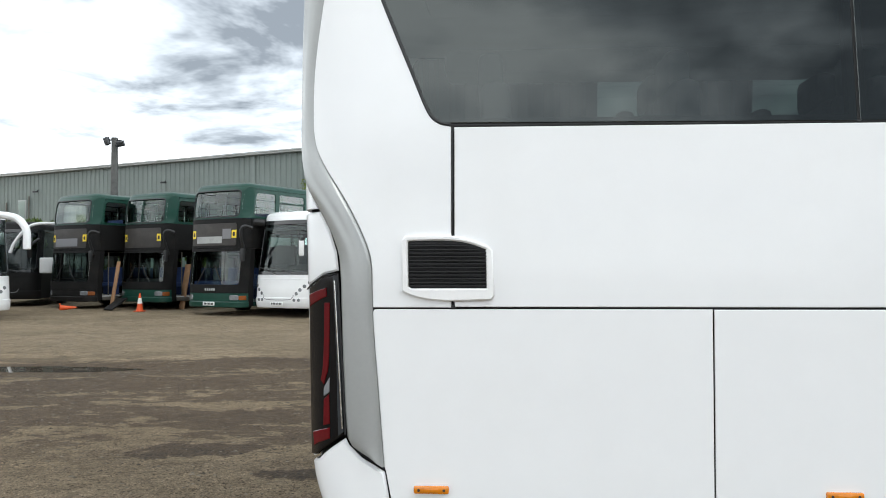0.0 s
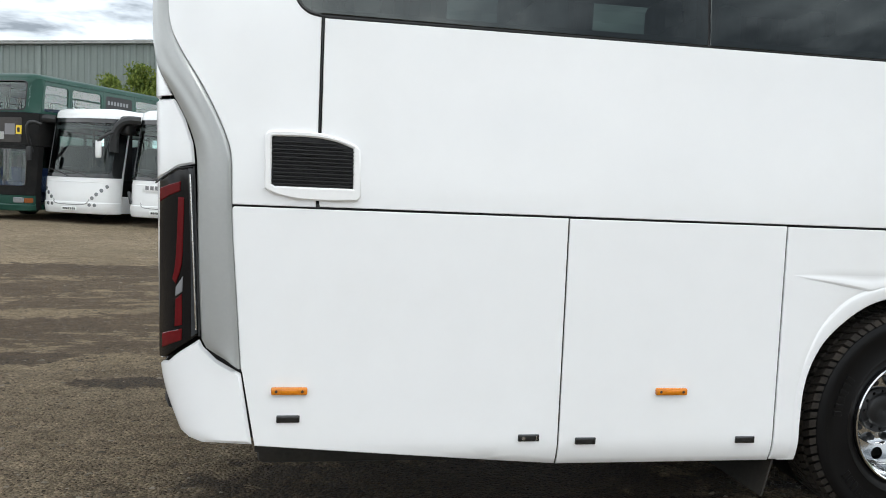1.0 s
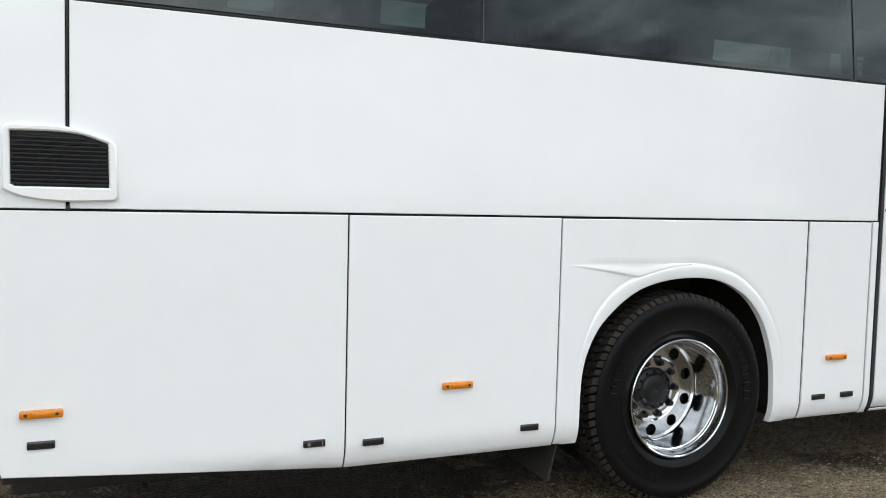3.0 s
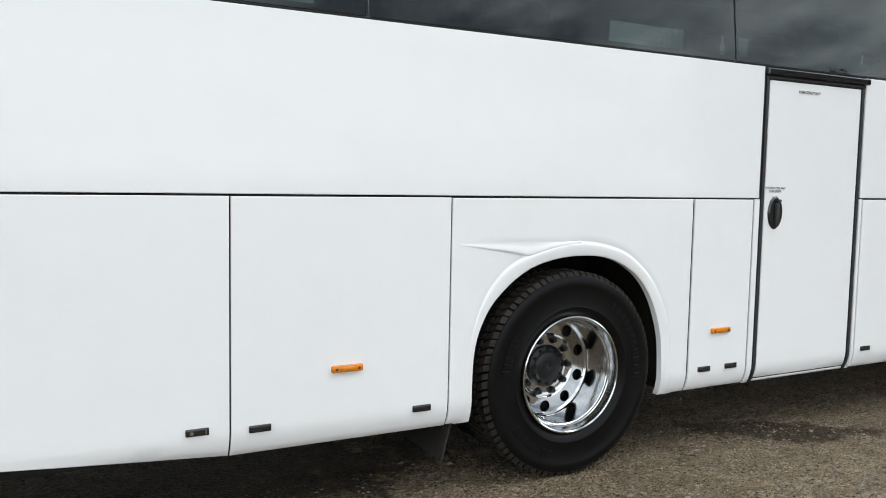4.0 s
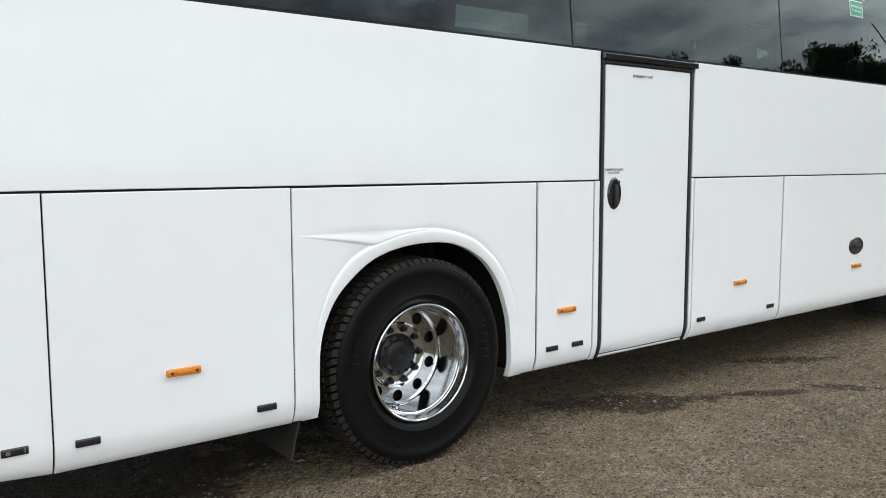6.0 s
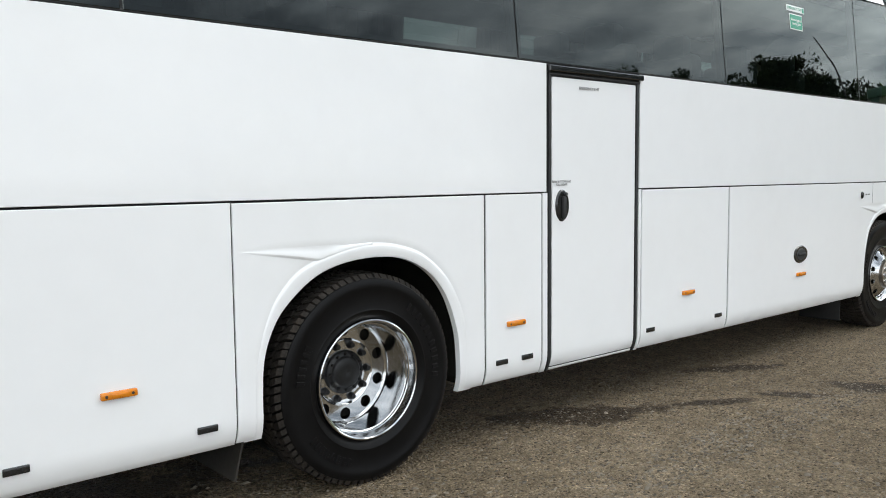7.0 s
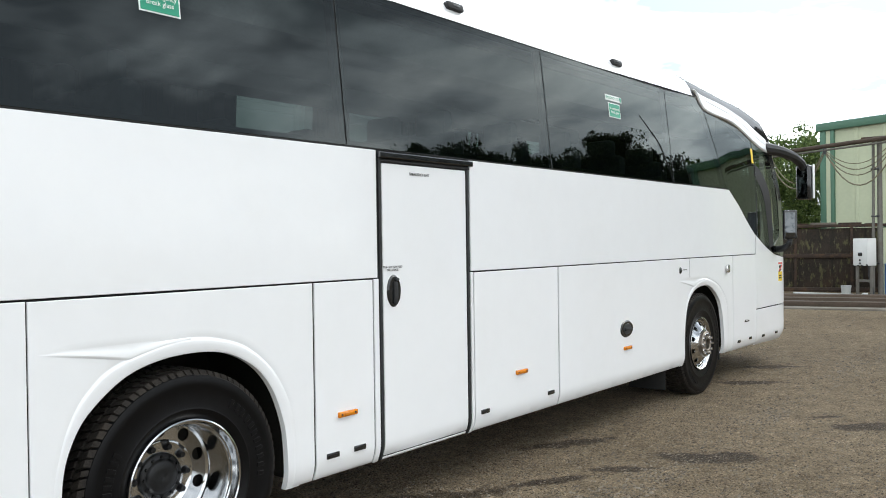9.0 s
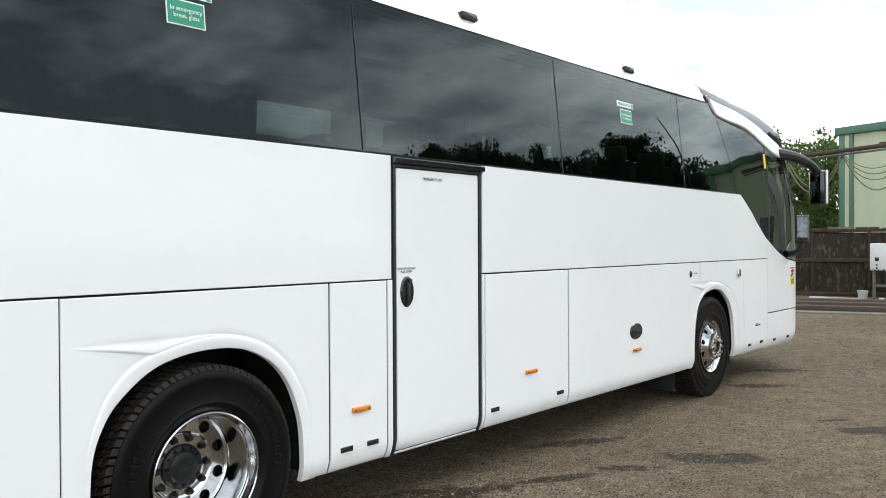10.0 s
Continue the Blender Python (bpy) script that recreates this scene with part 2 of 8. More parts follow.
BLUE = mat("blue_drum_paint", (0.02, 0.10, 0.28), 0.4, var=0.15, scale=6, dirt=(0.25, 0.25, 0.25), dirt_amount=0.4, dirt_scale=7)
CONE = mat("orange_cone_plastic", (0.75, 0.10, 0.02), 0.5, var=0.08, dirt=(0.3, 0.1, 0.05), dirt_amount=0.4, dirt_scale=12)
CONC = mat("pale_concrete", (0.15, 0.135, 0.112), 0.9, var=0.2, scale=3, fine=50, bump=0.4, dirt=(0.09, 0.075, 0.058), dirt_amount=0.7, dirt_scale=2)
POLEWOOD = mat("grey_weathered_pole", (0.10, 0.10, 0.095), 0.85, var=0.3, scale=6)
BARK = mat("bark", (0.07, 0.055, 0.04), 0.9, var=0.4, scale=9, fine=40, bump=0.5)
BLUECLOTH = mat("blue_moquette", (0.022, 0.045, 0.13), 0.9, var=0.2, scale=20)
STONE = mat("loose_gravel_stone", (0.20, 0.175, 0.14), 0.9, var=0.2, scale=25)


def island_shades(m, lo, hi):
    """Vary a joined mass piece by piece."""
    nt = m.node_tree
    b = nt.nodes["Principled BSDF"]
    geo = nt.nodes.new("ShaderNodeNewGeometry")
    rp = nt.nodes.new("ShaderNodeValToRGB")
    rp.color_ramp.elements[0].color = (*lo, 1)
    rp.color_ramp.elements[1].color = (*hi, 1)
    for l in list(b.inputs["Base Color"].links):
        nt.links.remove(l)
    nt.links.new(geo.outputs["Random Per Island"], rp.inputs[0])
    nt.links.new(rp.outputs[0], b.inputs["Base Color"])
    return m


island_shades(STONE, (0.040, 0.032, 0.023), (0.235, 0.20, 0.152))


def flaked(m, paint, drip):
    """Flakes of old paint and rust runs that hang down, over what is there."""
    nt = m.node_tree
    b = nt.nodes["Principled BSDF"]
    col = b.inputs["Base Color"].links[0].from_socket
    co = nt.nodes.new("ShaderNodeTexCoord")
    for shade, stretch, scale, lo, hi, most in ((drip, (3.0, 3.0, 0.35), 2.0, 0.52, 0.66, 0.85), (paint, (3.2, 3.2, 1.1), 2.4, 0.535, 0.60, 0.75), ((0.17, 0.16, 0.095), (4.5, 4.5, 1.0), 3.0, 0.60, 0.66, 0.7)):
        mp = nt.nodes.new("ShaderNodeMapping")
        mp.inputs["Scale"].default_value = stretch
        nt.links.new(co.outputs["Object"], mp.inputs["Vector"])
        n = nt.nodes.new("ShaderNodeTexNoise")
        n.inputs["Scale"].default_value = scale
        n.inputs["Detail"].default_value = 9
        n.inputs["Roughness"].default_value = 0.68
        nt.links.new(mp.outputs[0], n.inputs["Vector"])
        r = nt.nodes.new("ShaderNodeMapRange")
        r.inputs["From Min"].default_value = lo
        r.inputs["From Max"].default_value = hi
        r.inputs["To Max"].default_value = most
        nt.links.new(n.outputs["Fac"], r.inputs["Value"])
        mx = nt.nodes.new("ShaderNodeMix")
        mx.data_type = "RGBA"
        nt.links.new(r.outputs[0], mx.inputs["Factor"])
        nt.links.new(col, mx.inputs["A"])
        mx.inputs["B"].default_value = (*shade, 1)
        col = mx.outputs["Result"]
    nt.links.new(col, b.inputs["Base Color"])


flaked(RUST, (0.095, 0.087, 0.036), (0.008, 0.0065, 0.005))


def leaf_mat(name, lo, hi):
    m = island_shades(mat(name, lo, 0.6), lo, hi)
    b = m.node_tree.nodes["Principled BSDF"]
    b.inputs["Specular IOR Level"].default_value = 0.25
    return m


LEAF = leaf_mat("summer_leaves", (0.034, 0.062, 0.018), (0.15, 0.21, 0.055))
LEAF_DARK = leaf_mat("dark_summer_leaves", (0.012, 0.022, 0.008), (0.045, 0.07, 0.02))
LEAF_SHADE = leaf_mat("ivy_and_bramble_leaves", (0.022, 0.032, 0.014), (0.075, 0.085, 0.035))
LEAF_YOUNG = leaf_mat("yellow_green_leaves", (0.06, 0.10, 0.015), (0.20, 0.24, 0.045))
LEAF_BROWN = leaf_mat("brown_green_bramble", (0.05, 0.05, 0.025), (0.13, 0.125, 0.05))


def ground_mat():
    """Compacted gravel yard with damp patches, tracks, puddles and shade painted under the coach's tail."""
    m = bpy.data.materials.new("compacted_gravel")
    m.use_nodes = True
    nt = m.node_tree
    b = nt.nodes["Principled BSDF"]
    co = nt.nodes.new("ShaderNodeTexCoord")
    P = co.outputs["Object"]

    def noise_node(scale, detail=6, rough=0.6, stretch=None):
        n = nt.nodes.new("ShaderNodeTexNoise")
        n.inputs["Scale"].default_value = scale
        n.inputs["Detail"].default_value = detail
        n.inputs["Roughness"].default_value = rough
        if stretch:
            mp = nt.nodes.new("ShaderNodeMapping")
            mp.inputs["Scale"].default_value = stretch
            nt.links.new(P, mp.inputs["Vector"])
            nt.links.new(mp.outputs[0], n.inputs["Vector"])
        else:
            nt.links.new(P, n.inputs["Vector"])
        return n.outputs["Fac"]

    def ramp(src, stops):
        r = nt.nodes.new("ShaderNodeValToRGB")
        r.color_ramp.elements[0].position, r.color_ramp.elements[0].color = stops[0][0], (*stops[0][1], 1)
        r.color_ramp.elements[1].position, r.color_ramp.elements[1].color = stops[-1][0], (*stops[-1][1], 1)
        for p, c in stops[1:-1]:
            r.color_ramp.elements.new(p).color = (*c, 1)
        nt.links.new(src, r.inputs[0])
        return r.outputs[0]

    def mix(a, bb, f, kind="MIX"):
        mx = nt.nodes.new("ShaderNodeMix")
        mx.data_type, mx.blend_type = "RGBA", kind
        for sock, v in (("Factor", f), ("A", a), ("B", bb)):
            if isinstance(v, bpy.types.NodeSocket):
                nt.links.new(v, mx.inputs[sock])
            else:
                mx.inputs[sock].default_value = v
        return mx.outputs["Result"]

    base = ramp(noise_node(0.35), [(0.3, (0.166, 0.131, 0.086)), (0.7, (0.250, 0.201, 0.139))])
    speck = ramp(noise_node(70, 5, 0.75), [(0.34, (0.42, 0.40, 0.37)), (0.46, (0.92, 0.92, 0.90)), (0.58, (1.08, 1.08, 1.08)), (0.70, (1.55, 1.53, 1.50))])
    col = mix(base, speck, 0.8, "MULTIPLY")
    speck2 = ramp(noise_node(5, 7, 0.72), [(0.35, (0.66, 0.64, 0.60)), (0.65, (1.22, 1.22, 1.23))])
    col = mix(col, speck2, 0.8, "MULTIPLY")
    vor = nt.nodes.new("ShaderNodeTexVoronoi")
    vor.inputs["Scale"].default_value = 52
    nt.links.new(P, vor.inputs["Vector"])
    sepc = nt.nodes.new("ShaderNodeSeparateColor")
    nt.links.new(vor.outputs["Color"], sepc.inputs[0])
    col = mix(col, ramp(sepc.outputs[0], [(0.0, (0.60, 0.58, 0.55)), (0.6, (0.97, 0.96, 0.95)), (1.0, (1.45, 1.43, 1.40))]), 0.65, "MULTIPLY")
    vor2 = nt.nodes.new("ShaderNodeTexVoronoi")
    vor2.inputs["Scale"].default_value = 150
    nt.links.new(P, vor2.inputs["Vector"])
    sep2 = nt.nodes.new("ShaderNodeSeparateColor")
    nt.links.new(vor2.outputs["Color"], sep2.inputs[0])
    col = mix(col, ramp(sep2.outputs[0], [(0.0, (0.72, 0.70, 0.68)), (1.0, (1.28, 1.27, 1.25))]), 0.8, "MULTIPLY")
    # single pebbles: scattered pale chips, and dark dots painted as the shade in pits
    for scale, reach, share, shade in ((13, 0.17, 0.66, (0.48, 0.46, 0.44, 1)), (22, 0.22, 0.56, (0.28, 0.265, 0.25, 1)), (34, 0.24, 0.80, (1.6, 1.58, 1.54, 1)), (48, 0.27, 0.52, (0.30, 0.285, 0.27, 1)), (70, 0.28, 0.74, (1.6, 1.58, 1.54, 1))):
        v3 = nt.nodes.new("ShaderNodeTexVoronoi")
        v3.inputs["Scale"].default_value = scale
        nt.links.new(P, v3.inputs["Vector"])
        near = nt.nodes.new("ShaderNodeMath")
        near.operation = "LESS_THAN"
        near.inputs[1].default_value = reach
        nt.links.new(v3.outputs["Distance"], near.inputs[0])
        s3 = nt.nodes.new("ShaderNodeSeparateColor")
        nt.links.new(v3.outputs["Color"], s3.inputs[0])
        some = nt.nodes.new("ShaderNodeMath")
        some.operation = "GREATER_THAN"
        some.inputs[1].default_value = share
        nt.links.new(s3.outputs[1], some.inputs[0])
        both = nt.nodes.new("ShaderNodeMath")
        both.operation = "MULTIPLY"
        nt.links.new(near.outputs[0], both.inputs[0])
        nt.links.new(some.outputs[0], both.inputs[1])
        col = mix(col, mix(col, shade, 1.0, "MULTIPLY"), both.outputs[0])
    wet = nt.nodes.new("ShaderNodeMath")
    wet.operation = "ADD"
    wet.use_clamp = True
    w1 = ramp(noise_node(1.0, 11, 0.70, (0.6, 1.2, 1)), [(0.475, (0, 0, 0)), (0.525, (1, 1, 1))])
    nt.links.new(w1, wet.inputs[0])
    # damp ground where vehicles drip, and shade painted under the tail, as long ovals with ragged edges
    total = None
    rag = noise_node(3.6, 9, 0.7)
    for cx, cy, rx, ry, tw in DAMP_AND_SHADE:
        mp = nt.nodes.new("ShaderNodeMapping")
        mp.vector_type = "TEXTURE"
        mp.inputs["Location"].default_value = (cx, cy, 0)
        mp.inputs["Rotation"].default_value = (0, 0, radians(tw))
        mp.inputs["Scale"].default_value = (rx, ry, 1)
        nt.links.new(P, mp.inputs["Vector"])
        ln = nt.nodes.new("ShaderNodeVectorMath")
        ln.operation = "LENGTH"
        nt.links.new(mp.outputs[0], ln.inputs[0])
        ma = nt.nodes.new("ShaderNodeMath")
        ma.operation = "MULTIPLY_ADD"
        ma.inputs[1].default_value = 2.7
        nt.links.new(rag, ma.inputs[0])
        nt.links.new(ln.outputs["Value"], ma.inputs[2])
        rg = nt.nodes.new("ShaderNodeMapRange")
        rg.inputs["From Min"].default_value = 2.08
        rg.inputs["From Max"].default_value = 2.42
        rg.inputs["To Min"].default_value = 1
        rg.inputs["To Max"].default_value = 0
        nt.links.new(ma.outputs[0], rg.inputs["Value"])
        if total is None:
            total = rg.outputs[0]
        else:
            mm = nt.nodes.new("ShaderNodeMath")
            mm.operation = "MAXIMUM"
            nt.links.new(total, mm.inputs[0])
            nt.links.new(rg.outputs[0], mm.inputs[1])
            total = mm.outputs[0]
    half = nt.nodes.new("ShaderNodeMath")
    half.operation = "MULTIPLY"
    half.inputs[1].default_value = 0.95
    nt.links.new(wet.outputs[0], half.inputs[0])
    # broad damp only behind the coach, where the yard lies low
    sp = nt.nodes.new("ShaderNodeSeparateXYZ")
    nt.links.new(P, sp.inputs[0])
    dry = nt.nodes.new("ShaderNodeMapRange")
    dry.inputs["From Min"].default_value = 12.5
    dry.inputs["From Max"].default_value = 9.5
    nt.links.new(sp.outputs["Y"], dry.inputs["Value"])
    west = nt.nodes.new("ShaderNodeMapRange")
    west.inputs["From Min"].default_value = 1.0
    west.inputs["From Max"].default_value = -0.6
    nt.links.new(sp.outputs["X"], west.inputs["Value"])
    near = nt.nodes.new("ShaderNodeMapRange")
    near.inputs["From Min"].default_value = 2.6
    near.inputs["From Max"].default_value = 4.2
    nt.links.new(sp.outputs["Y"], near.inputs["Value"])
    lows = half
    for zone in (dry, west, near):
        nxt = nt.nodes.new("ShaderNodeMath")
        nxt.operation = "MULTIPLY"
        nt.links.new(lows.outputs[0], nxt.inputs[0])
        nt.links.new(zone.outputs[0], nxt.inputs[1])
        lows = nxt
    damp_and_shade = nt.nodes.new("ShaderNodeMath")
    damp_and_shade.operation = "MAXIMUM"
    nt.links.new(lows.outputs[0], damp_and_shade.inputs[0])
    nt.links.new(total, damp_and_shade.inputs[1])
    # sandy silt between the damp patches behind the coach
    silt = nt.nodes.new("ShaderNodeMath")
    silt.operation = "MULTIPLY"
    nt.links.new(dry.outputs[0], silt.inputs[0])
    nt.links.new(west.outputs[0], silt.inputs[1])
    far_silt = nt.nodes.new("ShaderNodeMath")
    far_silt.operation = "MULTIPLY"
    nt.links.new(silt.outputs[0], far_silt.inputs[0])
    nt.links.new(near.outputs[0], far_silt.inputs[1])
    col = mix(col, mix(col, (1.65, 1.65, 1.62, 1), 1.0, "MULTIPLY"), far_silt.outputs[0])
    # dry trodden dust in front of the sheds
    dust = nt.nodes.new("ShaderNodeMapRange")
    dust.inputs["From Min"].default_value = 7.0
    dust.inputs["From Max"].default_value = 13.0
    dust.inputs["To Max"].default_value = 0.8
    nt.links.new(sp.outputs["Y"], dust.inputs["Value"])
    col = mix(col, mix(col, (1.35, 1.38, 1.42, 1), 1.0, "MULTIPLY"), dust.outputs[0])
    col = mix(col, mix(col, (0.255, 0.225, 0.195, 1), 1.0, "MULTIPLY"), damp_and_shade.outputs[0])
    nt.links.new(col, b.inputs["Base Color"])
    rr = nt.nodes.new("ShaderNodeMapRange")
    rr.inputs["To Min"].default_value = 0.95
    rr.inputs["To Max"].default_value = 0.72
    nt.links.new(damp_and_shade.outputs[0], rr.inputs["Value"])
    nt.links.new(rr.outputs[0], b.inputs["Roughness"])
    b.inputs["Specular IOR Level"].default_value = 0.2
    hs = nt.nodes.new("ShaderNodeMath")
    hs.operation = "SUBTRACT"
    nt.links.new(noise_node(24, 8, 0.75), hs.inputs[0])
    nt.links.new(vor.outputs["Distance"], hs.inputs[1])
    bp = nt.nodes.new("ShaderNodeBump")
    bp.inputs["Strength"].default_value = 1.0
    bp.inputs["Distance"].default_value = 0.03
    nt.links.new(hs.outputs[0], bp.inputs["Height"])
    nt.links.new(bp.outputs[0], b.inputs["Normal"])
    return m


CURTAIN = mat("dark_grey_curtain", (0.03, 0.03, 0.034), 0.9, var=0.2, scale=10)
# damp ovals, the first painting the shade under the coach's tail: centre x, y, half lengths, turn
DAMP_AND_SHADE = [(1.25, 0.75, 1.7, 0.62, 0), (4.78, 0.08, 0.62, 0.20, -31), (5.70, -0.36, 0.36, 0.07, -31), (6.60, 0.10, 0.42, 0.10, -30), (6.86, -0.98, 0.50, 0.16, -52), (6.22, -0.62, 0.28, 0.08, -50), (8.64, -1.78, 0.42, 0.17, -50), (8.82, -1.28, 0.16, 0.06, -50), (10.18, -0.12, 0.48, 0.12, -52), (11.45, 0.05, 0.5, 0.12, -50), (-5.6, 8.9, 3.2, 1.2, 6), (-3.0, 9.8, 2.4, 1.0, 8), (-0.75, 3.03, 0.55, 0.22, 8), (-4.4, 7.4, 2.6, 0.9, 8), (-2.0, 3.75, 0.7, 0.35, 8), (-2.1, 5.25, 1.1, 0.55, 8)]
GRAVEL = ground_mat()
WATER = mat("puddle_water", (0.075, 0.063, 0.048), 0.02, ior=1.33)

# ---- mesh tools ----
from mathutils import geometry


def thing(name, label, category, group="", kind="", at=(0, 0, 0), turn=0.0):
    ob = new(name)
    ob.empty_display_size = 0.1
    ob.matrix_world = pose(*at, 0, 0, turn)
    return tagged(ob, label, category, group, kind)


def part(name, bm, material, parent=None, label="", smooth=True, sharp=35):
    """Link a bmesh as one mesh object, under a thing or a part."""
    bmesh.ops.recalc_face_normals(bm, faces=bm.faces[:])
    me = bpy.data.meshes.new(name)
    bm.to_mesh(me)
    bm.free()
    me.materials.append(material)
    if smooth:
        me.shade_smooth()
        me.set_sharp_from_angle(angle=radians(sharp))
    ob = new(name, me)
    if parent is not None:
        ob.parent = parent
    return tagged(ob, label)


def again(name, ob, parent, m=None):
    """Another part on the same mesh."""
    o = new(name, ob.data)
    o.parent = parent
    if m is not None:
        o.matrix_basis = m
    if "label" in ob:
        tagged(o, ob["label"])
    return o


def box(bm, x0, x1, y0, y1, z0, z1, bevel=0.0, seg=2):
    r = bmesh.ops.create_cube(bm, size=1)
    vs = r["verts"]
    for v in vs:
        v.co = Vector((x0 + (v.co.x + 0.5) * (x1 - x0), y0 + (v.co.y + 0.5) * (y1 - y0), z0 + (v.co.z + 0.5) * (z1 - z0)))
    if bevel:
        es = list({e for v in vs for e in v.link_edges})
        bmesh.ops.bevel(bm, geom=es, offset=bevel, segments=seg, profile=0.5, affect="EDGES")
    return bm


def boxed(*args, **kw):
    return box(bmesh.new(), *args, **kw)


def rod(bm, p0, p1, r0, r1=None, seg=12):
    r1 = r0 if r1 is None else r1
    p0, p1 = Vector(p0), Vector(p1)
    d = p1 - p0
    m = Matrix.Translation((p0 + p1) / 2) @ d.to_track_quat("Z", "Y").to_matrix().to_4x4()
    bmesh.ops.create_cone(bm, cap_ends=True, segments=seg, radius1=r0, radius2=r1, depth=d.length, matrix=m)
    return bm


def lathe(bm, profile, seg=48, close=False):
    """Turn (radius, along y) round the y axis."""
    rings = []
    for r, y in profile:
        rings.append([bm.verts.new((r * math.cos(2 * math.pi * i / seg), y, r * math.sin(2 * math.pi * i / seg))) for i in range(seg)])
    for a, b in zip(rings, rings[1:]):
        for i in range(seg):
            bm.faces.new((a[i], a[(i + 1) % seg], b[(i + 1) % seg], b[i]))
    if close:
        bm.faces.new(rings[0])
        bm.faces.new(rings[-1])
    return bm


def tube(bm, pts, r, seg=8, taper=1.0):
    pts = [Vector(p) for p in pts]
    rings = []
    for i, p in enumerate(pts):
        d = (pts[min(i + 1, len(pts) - 1)] - pts[max(i - 1, 0)]).normalized()
        q = d.to_track_quat("Z", "Y")
        rr = r * (1 + (taper - 1) * i / max(1, len(pts) - 1))
        rings.append([bm.verts.new(p + q @ Vector((rr * math.cos(2 * math.pi * k / seg), rr * math.sin(2 * math.pi * k / seg), 0))) for k in range(seg)])
    for a, b in zip(rings, rings[1:]):
        for i in range(seg):
            bm.faces.new((a[i], a[(i + 1) % seg], b[(i + 1) % seg], b[i]))
    bm.faces.new(rings[0])
    bm.faces.new(rings[-1])
    return bm


def curve_pts(pts, n=8):
    """Catmull-Rom through points."""
    P = [Vector(p) for p in pts]
    P = [P[0] * 2 - P[1]] + P + [P[-1] * 2 - P[-2]]
    out = []
    for i in range(1, len(P) - 2):
        for k in range(n):
            t = k / n
            a, b, c, d = P[i - 1], P[i], P[i + 1], P[i + 2]
            out.append(0.5 * ((2 * b) + (c - a) * t + (2 * a - 5 * b + 4 * c - d) * t * t + (3 * b - a - 3 * c + d) * t ** 3))
    out.append(P[-2])
    return out


def curve2(pts, n=6):
    return [(v.x, v.y) for v in curve_pts([(x, z, 0) for x, z in pts], n)]


def inset2(poly, d):
    """Offset a closed polygon inwards by d."""
    n = len(poly)
    area = sum(poly[i][0] * poly[(i + 1) % n][1] - poly[(i + 1) % n][0] * poly[i][1] for i in range(n))
    s = 1 if area > 0 else -1
    out = []
    for i in range(n):
        p, q, r = Vector(poly[i - 1]), Vector(poly[i]), Vector(poly[(i + 1) % n])
        e1, e2 = (q - p).normalized(), (r - q).normalized()
        n1, n2 = Vector((-e1.y, e1.x)) * s, Vector((-e2.y, e2.x)) * s
        m = n1 + n2
        if m.length < 1e-6:
            m = n1.copy()
        m.normalize()
        k = min(2.5, 1 / max(0.3, m.dot(n1)))
        out.append(tuple(q + m * d * k))
    return out


def clean2(poly, eps=1e-4):
    out = []
    for p in poly:
        if not out or (Vector(p) - Vector(out[-1])).length > eps:
            out.append(tuple(p))
    if (Vector(out[0]) - Vector(out[-1])).length < eps:
        out.pop()
    return out


def rounded(poly, r, seg=4):
    """Round the corners of a closed polygon."""
    out = []
    n = len(poly)
    for i in range(n):
        p, q, s = Vector(poly[i - 1]), Vector(poly[i]), Vector(poly[(i + 1) % n])
        a, b = p - q, s - q
        d = min(r, a.length * 0.45, b.length * 0.45)
        a, b = q + a.normalized() * d, q + b.normalized() * d
        for k in range(seg + 1):
            t = k / seg
            out.append(tuple(a * (1 - t) ** 2 + q * 2 * t * (1 - t) + b * t * t))
    return clean2(out)


def inside(poly, x, z):
    c = False
    n = len(poly)
    for i in range(n):
        x1, z1 = poly[i]
        x2, z2 = poly[(i + 1) % n]
        if (z1 > z) != (z2 > z) and x < (x2 - x1) * (z - z1) / (z2 - z1) + x1:
            c = not c
    return c


FOLD = (0.372, 0.392, 0.412, 0.432, 0.452, 0.475, 0.52)


